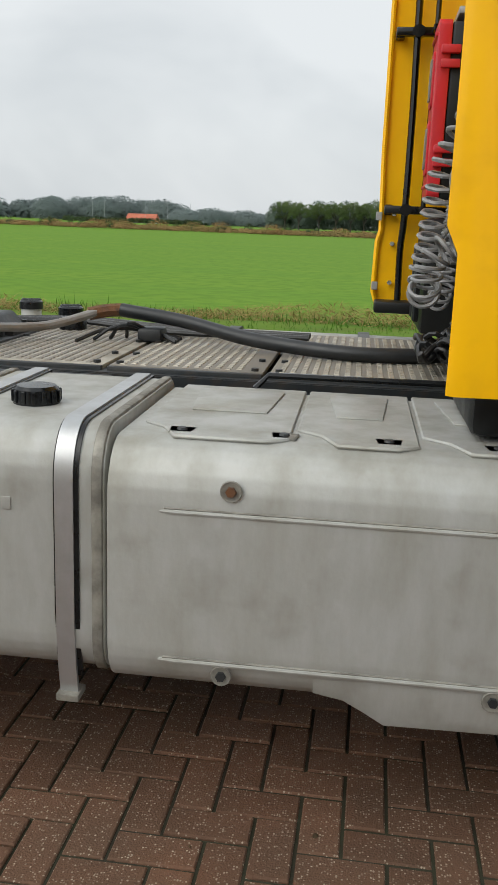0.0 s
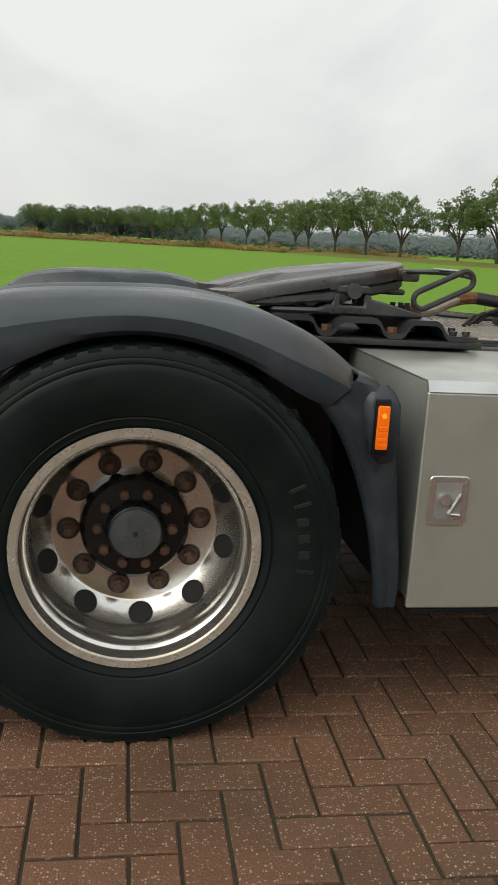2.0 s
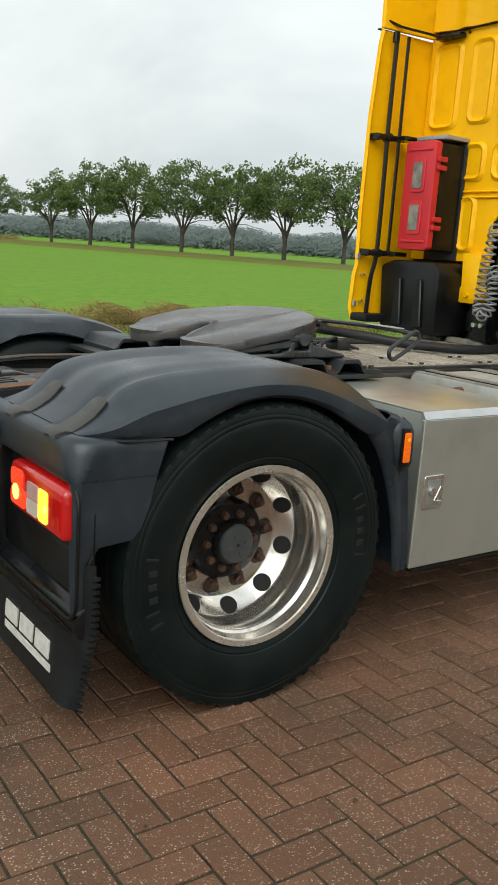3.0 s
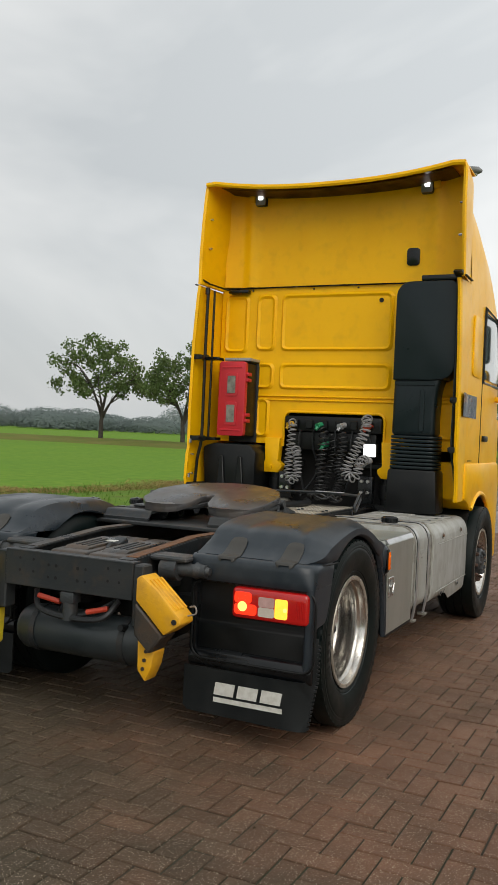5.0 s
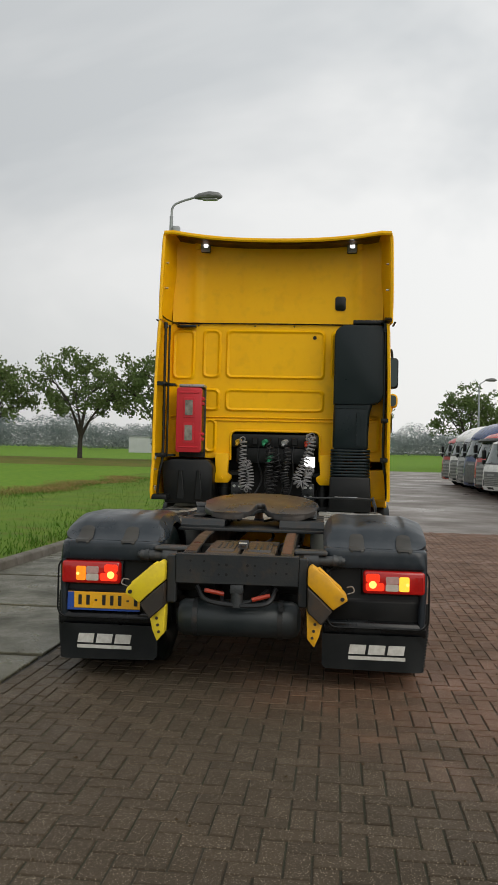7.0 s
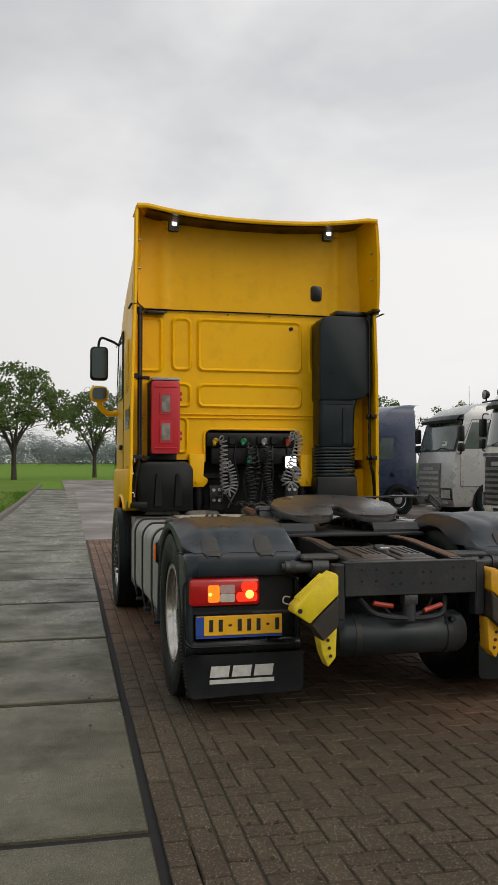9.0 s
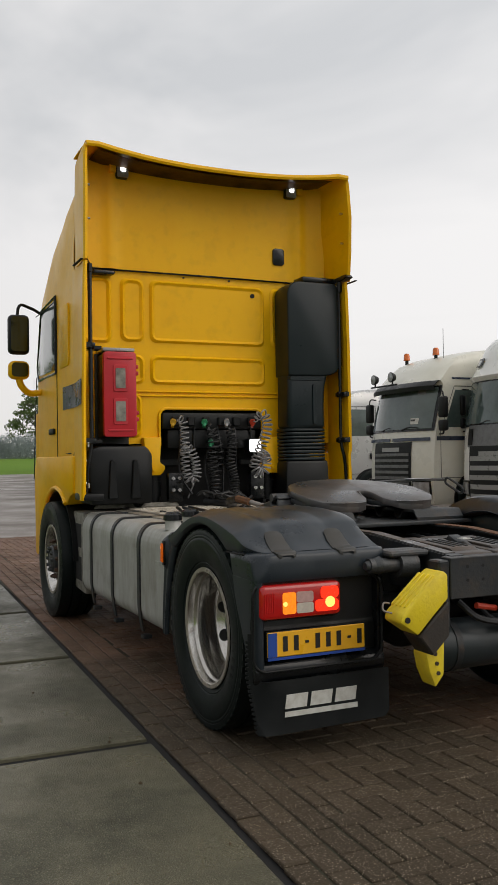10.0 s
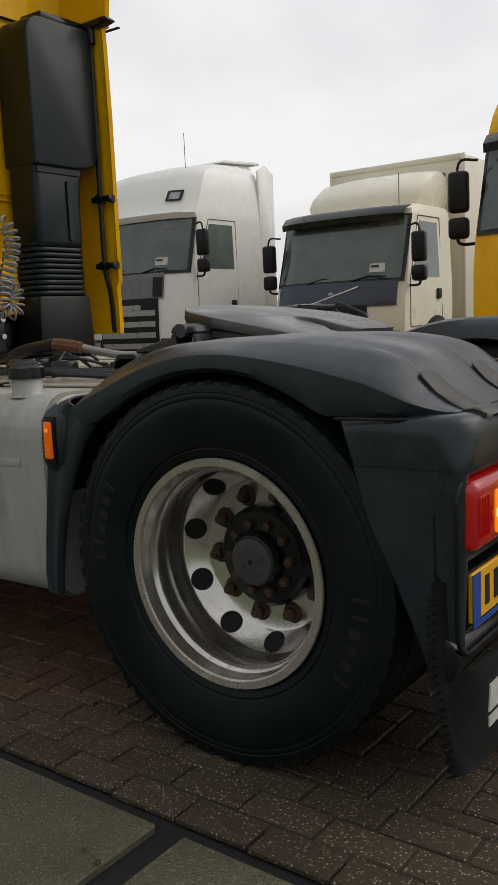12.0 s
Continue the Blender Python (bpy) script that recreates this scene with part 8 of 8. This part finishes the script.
    part("badge_bar", front_patch(levels, grille[1] - 0.20, grille[1] - 0.11, -0.34, 0.34, curve, 0.026, 1, 4), LIGHT_GRILLE, t, "plain bar in place of the maker's name")
    for k in range(n_bars):
        z = grille[0] + 0.04 + (grille[1] - 0.34 - grille[0]) * k / max(1, n_bars - 1)
        part("grille_bar", front_patch(levels, z, z + (0.5 * (grille[1] - 0.34 - grille[0]) / max(1, n_bars - 1)), -wide_grille + 0.05, wide_grille - 0.05, curve, 0.030, 2), bars, t)
    part("bumper", front_patch(levels, 0.40, grille[0] - 0.02, -hw + 0.06, hw - 0.06, curve, 0.02, 3), lower or paint, t)
    part("number_plate", front_patch(levels, 0.46, 0.56, -0.26, 0.26, curve, 0.045, 1, 2), BLACK, t)
    for s in (1, -1):
        lamp = part("headlamp", front_patch(levels, 0.62, 0.86, *sorted((s * (wide_grille + 0.06), s * (hw - 0.09))), curve, 0.02, 3, 3), HEADLAMP, t, "clear headlamp")
        part("lamp_bezel", front_patch(levels, 0.58, 0.90, *sorted((s * (wide_grille + 0.03), s * (hw - 0.06))), curve, 0.009, 3, 3), GLOSS_BLACK, lamp)
        part("fog_lamp", front_patch(levels, 0.46, 0.54, *sorted((s * (wide_grille + 0.12), s * (hw - 0.2))), curve, 0.034, 1, 2), HEADLAMP, t)
        if corner:
            part("corner_panel", front_patch(levels, 0.95, wind[0] - 0.08, *sorted((s * (wide_grille + 0.03), s * (hw - 0.03))), curve, 0.012, 4, 3), corner, t)
        # door side
        side = lambda zz: s * (at_height(levels, zz)[1] + 0.006)
        x0 = at_height(levels, wind[0])[0] - curve - 0.20
        x1 = x0 - (0.95 if near else 0.72)
        rows = [[(x0 - 0.30 * ((z - wind[0]) / 0.8), side(z), z) if e == 0 else (x1, side(z), z) for e in (0, 1)] for z in (wind[0] + 0.02, wind[0] + 0.3, wind[0] + 0.6, wind[1] - 0.06)]
        part("door_window", skin(rows, thick=0.01), GLASS_DARK, t, "dark door window")
        gap = bmesh.new()
        for pts in ([(x0 + 0.10, 0.95), (x0 + 0.10, wind[0] - 0.05), (x0 - 0.28, wind[1] + 0.02)], [(x1 - 0.10, 0.95), (x1 - 0.10, wind[1] + 0.02)], [(x0 - 0.28, wind[1] + 0.02), (x1 - 0.10, wind[1] + 0.02)], [(x0 + 0.1, 0.95), (x1 - 0.1, 0.95)]):
            sweep([(a, side(b), b) for a, b in pts], 0.006, 5, gap)
        part("door_gap", gap, HOLE, t)
        part("door_handle", box(x1 - 0.02, x1 + 0.12, min(side(1.4), side(1.4) + s * 0.03), max(side(1.4), side(1.4) + s * 0.03), 1.36, 1.52, 0.012), BLACK, t)
        if stripe:
            rows = [[(a, s * (at_height(levels, z)[1] + 0.008), z) for a in (x0 + 0.2, -1.2, xr)] for z in (wind[0] - 0.26, wind[0] - 0.17)]
            part("stripe", skin(rows, thick=0.004), stripe, t, "dark decorative stripe")
            rows = [[(a, s * (at_height(levels, z)[1] + 0.01), z) for a in (-0.75, -1.2, xr)] for z in (3.05, 3.09)]
            part("stripe", skin(rows, thick=0.004), stripe, t)
            part("stripe", front_patch(levels, wind[0] - 0.26, wind[0] - 0.19, *sorted((s * 0.05, s * (hw - 0.08))), curve, 0.02, 1, 5), stripe, t)
        ym = side(2.0) + s * 0.20
        bm = box(x0 + 0.10, x0 + 0.24, ym - 0.11, ym + 0.11, wind[0] + 0.22, wind[0] + 0.66, 0.045, 3)
        box(x0 + 0.10, x0 + 0.24, ym - 0.11, ym + 0.11, wind[0] - 0.06, wind[0] + 0.17, 0.045, 3, bm)
        mir = part("wing_mirror", bm, mirror, t, "black mirror housings")
        arm = sweep(curve_pts([(x0 + 0.12, side(2.0), wind[0] + 0.76), (x0 + 0.17, ym, wind[0] + 0.74), (x0 + 0.17, ym, wind[0] + 0.3)], 5), 0.016, 6)
        sweep(curve_pts([(x0 + 0.12, side(2.0), wind[0] - 0.12), (x0 + 0.17, ym, wind[0] - 0.10), (x0 + 0.17, ym, wind[0] + 0.1)], 5), 0.02, 6, arm)
        part("mirror_arm", arm, BLACK, mir)
        # wheel and arch
        part("arch_opening", lathe([(0, 0.0), (0.60, 0.0), (0.60, 0.02), (0, 0.02)], 32, along_y(wheel_x, side(0.9) - s * 0.012, 0.5, s)), BLACK, t)
        w = part("front_wheel", lathe(TYRE_PROFILE, 36, along_y(wheel_x, side(0.9) - s * 0.12, 0.522, s)), RUBBER, t, "black tyre")
        part("wheel_rim", lathe([(0.305, 0.15), (0.28, 0.12), (0.24, 0.09), (0.15, 0.13), (0.1, 0.14), (0, 0.14)], 28, along_y(wheel_x, side(0.9) - s * 0.12, 0.522, s)), SILVER_PAINT, w)
        part("step_box", box(wheel_x - 0.95, wheel_x - 0.62, min(s * 0.9, side(0.9)), max(s * 0.9, side(0.9)), 0.35, 0.9, 0.03), BLACK, t)
        rw = part("rear_wheel", lathe(TYRE_PROFILE, 32, along_y(wheel_x - 3.8, s * 1.05, 0.522, s)), RUBBER, t)
        part("rear_fender", skin([[(wheel_x - 3.8 + 0.62 * math.cos(radians(a)), s * yy, 0.522 + 0.62 * math.sin(radians(a))) for yy in (0.62, 1.23)] for a in range(5, 176, 17)], thick=0.012), FENDER, t)
    part("chassis", box(wheel_x - 4.4, -0.6, -0.43, 0.43, 0.6, 0.95, 0.02), CHASSIS, t)
    if visor:
        zv = wind[1]
        xf, hv = at_height(levels, zv)
        rows = []
        for j in range(13):
            y = -hv * 0.98 + 2 * hv * 0.98 * j / 12
            c = curve * abs(y / hv) ** 3.2
            rows.append([(xf - c - 0.04, y, zv + 0.17), (xf - c + 0.10, y, zv + 0.13), (xf - c + 0.20, y, zv + 0.03), (xf - c + 0.19, y, zv - 0.06)])
        part("sun_visor", skin(rows, thick=0.018), visor, t, "dark sun visor")
    for k in range(lamps):
        y = -0.72 + 0.72 * k
        xf, _ = at_height(levels, wind[1] + 0.2)
        lamp = part("spot_lamp", lathe([(0, -0.08), (0.08, -0.07), (0.11, 0.0), (0.115, 0.03), (0.10, 0.035)], 20, pose(xf + 0.22, y, wind[1] + 0.30, 0, 90, 0)), BLACK, t, "round spot lamp")
        part("lamp_glass", lathe([(0, 0.042), (0.10, 0.036), (0.10, 0.03)], 20, pose(xf + 0.22, y, wind[1] + 0.30, 0, 90, 0)), HEADLAMP, lamp)
        part("lamp_foot", rod((xf + 0.2, y, wind[1] + 0.12), (xf + 0.2, y, wind[1] + 0.22), 0.02, 6), BLACK, lamp)
    if lamps:
        part("lamp_bar", sweep([(xf + 0.2, y_, wind[1] + 0.13) for y_ in (-0.9, -0.4, 0.15)], 0.02, 6), BLACK, t)
    top = levels[-1][0]
    for k in range(beacons):
        y = -0.75 + 1.15 * k
        b = part("beacon", lathe([(0, 0.17), (0.05, 0.165), (0.068, 0.12), (0.075, 0.03), (0.08, 0.0)], 16, pose(-0.95, y, top - 0.10)), BEACON, t, "orange warning beacon")
        part("beacon_foot", rod((-0.95, y, top - 0.30), (-0.95, y, top - 0.09), 0.04, 8), BLACK, b)
    if high_lamps:
        for s in (1, -1):
            lamp = part("roof_lamp", front_patch(levels, 3.24, 3.42, *sorted((s * 0.70, s * 0.98)), curve, 0.02, 2, 3), GLOSS_BLACK, t, "angled roof lamp")
            part("roof_lamp_glass", front_patch(levels, 3.265, 3.38, *sorted((s * 0.76, s * 0.94)), curve, 0.03, 2, 3), HEADLAMP, lamp)
        part("brow", front_patch(levels, 2.93, 3.03, -1.08, 1.08, curve, 0.035, 2), paint, t)
    if near:
        part("antenna", rod((-0.9, 0.75, top - 0.25), (-0.9, 0.75, top + 0.45), 0.006, 5), BLACK, t)
        part("antenna_foot", lathe([(0, 0.06), (0.025, 0.05), (0.035, 0)], 10, pose(-0.9, 0.75, top - 0.27)), BLACK, t)
    if deflector:
        z0, z1 = deflector
        d = [(z0, -0.86, 0.96), (z0 + 0.14, -0.86, 1.0), (z0 + 0.3, -0.98, 1.0), (z1 - 0.1, -1.32, 0.98), (z1, -1.75, 0.9)]
        lp = [[(px, py, z) for px, py in plan_loop(xf, hh, -2.15, 0.22)] for z, xf, hh in d]
        bm = skin(lp, closed=True)
        b = bmesh.new()
        b.faces.new([b.verts.new(p) for p in lp[-1]])
        merge(bm, b)
        bmesh.ops.remove_doubles(bm, verts=bm.verts[:], dist=0.001)
        bmesh.ops.recalc_face_normals(bm, faces=bm.faces[:])
        part("roof_deflector", bm, paint, t, "rounded roof air deflector", smooth=50)
    if fairing:
        for s in (1, -1):
            bm = prism([(xr + 0.04, 1.0), (xr - 0.42, 1.0), (xr - 0.45, top - 0.12), (xr - 0.18, top + 0.02), (xr + 0.06, top - 0.10)], "y", min(s * 1.20, s * 1.245), max(s * 1.20, s * 1.245), 0.015, 2)
            part("side_fairing", bm, paint, t, "white side air fairing")
        bm = prism([(xr + 0.75, top + 0.02), (xr + 0.65, top + 0.07), (xr - 0.42, top + 0.14), (xr - 0.42, top + 0.08)], "y", -0.95, 0.95, 0.015, 2)
        part("roof_wing", bm, paint, t, "flat roof air deflector")
    if body:
        z0, z1, ln, mat = body
        load = part("box_body", box(xr - 0.35 - ln, xr - 0.30, -1.26, 1.26, z0, z1, 0.03), mat, t, "pale box body")
        for s in (1, -1):
            part("corner_rail", box(xr - 0.32, xr - 0.28, s * 1.245 - 0.03, s * 1.245 + 0.03, z0, z1, 0.008), mat, load)
        part("top_rail", box(xr - 0.33, xr - 0.285, -1.27, 1.27, z1 - 0.08, z1 + 0.01, 0.008), mat, load)
    if plow:
        part("snow_plough_plate", prism([(0.05, 0.15), (0.40, 0.12), (0.44, 0.2), (0.36, 0.55), (0.06, 0.55)], "y", -1.1, 1.1, 0.02), YELLOW_OCHRE, t, "yellow front plate")
    return t


up = lambda lv, dz, zc=2.9: [(z + (dz if z > zc else 0), x_, h) for z, x_, h in lv]
LONG = [(0.38, -0.06, 1.16), (0.50, 0.0, 1.22), (1.0, 0.02, 1.245), (1.55, 0.0, 1.25), (1.95, -0.05, 1.25), (2.08, -0.08, 1.25), (2.92, -0.27, 1.235), (3.02, -0.20, 1.235), (3.06, -0.24, 1.23), (3.35, -0.40, 1.215), (3.66, -0.56, 1.18), (3.82, -0.72, 1.13), (3.92, -1.05, 1.05), (3.99, -1.9, 0.94)]
IVORY = [(z, x_, h) for z, x_, h in LONG[:9]] + [(3.30, -0.46, 1.20), (3.50, -0.70, 1.15), (3.62, -1.0, 1.08), (3.72, -1.5, 1.0), (3.76, -2.0, 0.9)]
parked_truck(9.55, -8.35, LONG, WHITE_PAINT, "white long-haul truck cab with a dark grille", high_lamps=True, depth=2.45, curve=0.30, mask=GREY_GRILLE, mask_w=0.80, wind=(2.05, 2.90), grille=(0.5, 1.60), grille_mat=BLACK, bars=LIGHT_GRILLE, n_bars=5, wide_grille=0.70, fairing=True)
parked_truck(5.62, -8.75, LOW, CREAM_PAINT, "cream delivery truck with a pale box body", depth=1.95, curve=0.22, wind=(1.68, 2.60), visor=GLOSS_BLACK, mask=NAVY, grille=(0.62, 1.30), grille_mat=BLACK, bars=BLACK, n_bars=4, deflector=(2.80, 3.42), body=(0.95, 3.68, 5.6, CREAM_PAINT), wide_grille=0.62, slash=True)
parked_truck(12.2, -7.75, IVORY, material("ivory_truck_paint", (0.70, 0.69, 0.60), 0.32, 0, (0.63, 0.62, 0.53), 0.6, 1.6, coat=0.3), "ivory truck cab with a navy stripe and orange beacons", wind=(2.0, 2.88), visor=BLACK, lamps=2, beacons=2, stripe=NAVY, curve=0.26, grille=(0.62, 1.72), grille_mat=BLACK, bars=GREY_GRILLE, n_bars=7)
parked_truck(17.9, -8.6, MID, SILVER_PAINT, "silver-white truck cab with a dark visor", wind=(1.98, 2.80), visor=BLACK, grille=(0.6, 1.6), lower=GREY_GRILLE)
parked_truck(1.02, -6.0, up(HIGH, 0.1, 3.5), YELLOW, "yellow truck cab with black mirrors", wind=(2.0, 2.88), visor=GLOSS_BLACK, grille=(0.6, 1.72), grille_mat=BLACK, bars=BLACK)
parked_truck(21.2, -7.0, up(HIGH, 0.1, 3.5), NAVY_PAINT, "navy blue truck cab with roof lamps", visor=BLACK, wind=(2.0, 2.82), grille=(0.55, 1.8), grille_mat=GREY_GRILLE, bars=GREY_GRILLE, lamps=2, near=False, turn=16)
parked_truck(24.6, -7.4, MID, RED_PAINT, "white and red truck cab with a yellow front plate", visor=WHITE_PAINT, wind=(2.0, 2.82), corner=RED_PAINT, mask=WHITE_PAINT, grille_mat=BLACK, lower=BLACK, plow=True, near=False, turn=16)
parked_truck(27.7, -7.3, up(HIGH, 0.2, 3.5), WHITE_PAINT, "tall white truck cab", wind=(2.05, 2.88), mask=GREY_GRILLE, bars=GREY_GRILLE, near=False, turn=16)
parked_truck(30.5, -7.1, LOW, WHITE_PAINT, "small white truck cab", wind=(1.7, 2.6), grille=(0.62, 1.3), near=False, turn=16)
parked_truck(33.2, -7.2, MID, RED_PAINT, "red truck cab with a dark lower front", wind=(1.98, 2.80), visor=BLACK, lower=BLACK, near=False, turn=16)
parked_truck(36.0, -7.1, HIGH, BLUE_PAINT, "dark blue truck cab with a roof deflector", wind=(2.05, 2.88), bars=GREY_GRILLE, near=False, turn=16)
parked_truck(39.2, -7.2, MID, SILVER_PAINT, "grey truck cab at the row's far end", wind=(1.98, 2.80), near=False, turn=16)
parked_truck(42.4, -7.2, HIGH, WHITE_PAINT, "white truck cab at the row's far end", wind=(2.05, 2.88), near=False, turn=16)
parked_truck(45.8, -7.2, MID, RED_PAINT, "red truck cab at the row's far end", wind=(1.98, 2.80), near=False, turn=16)
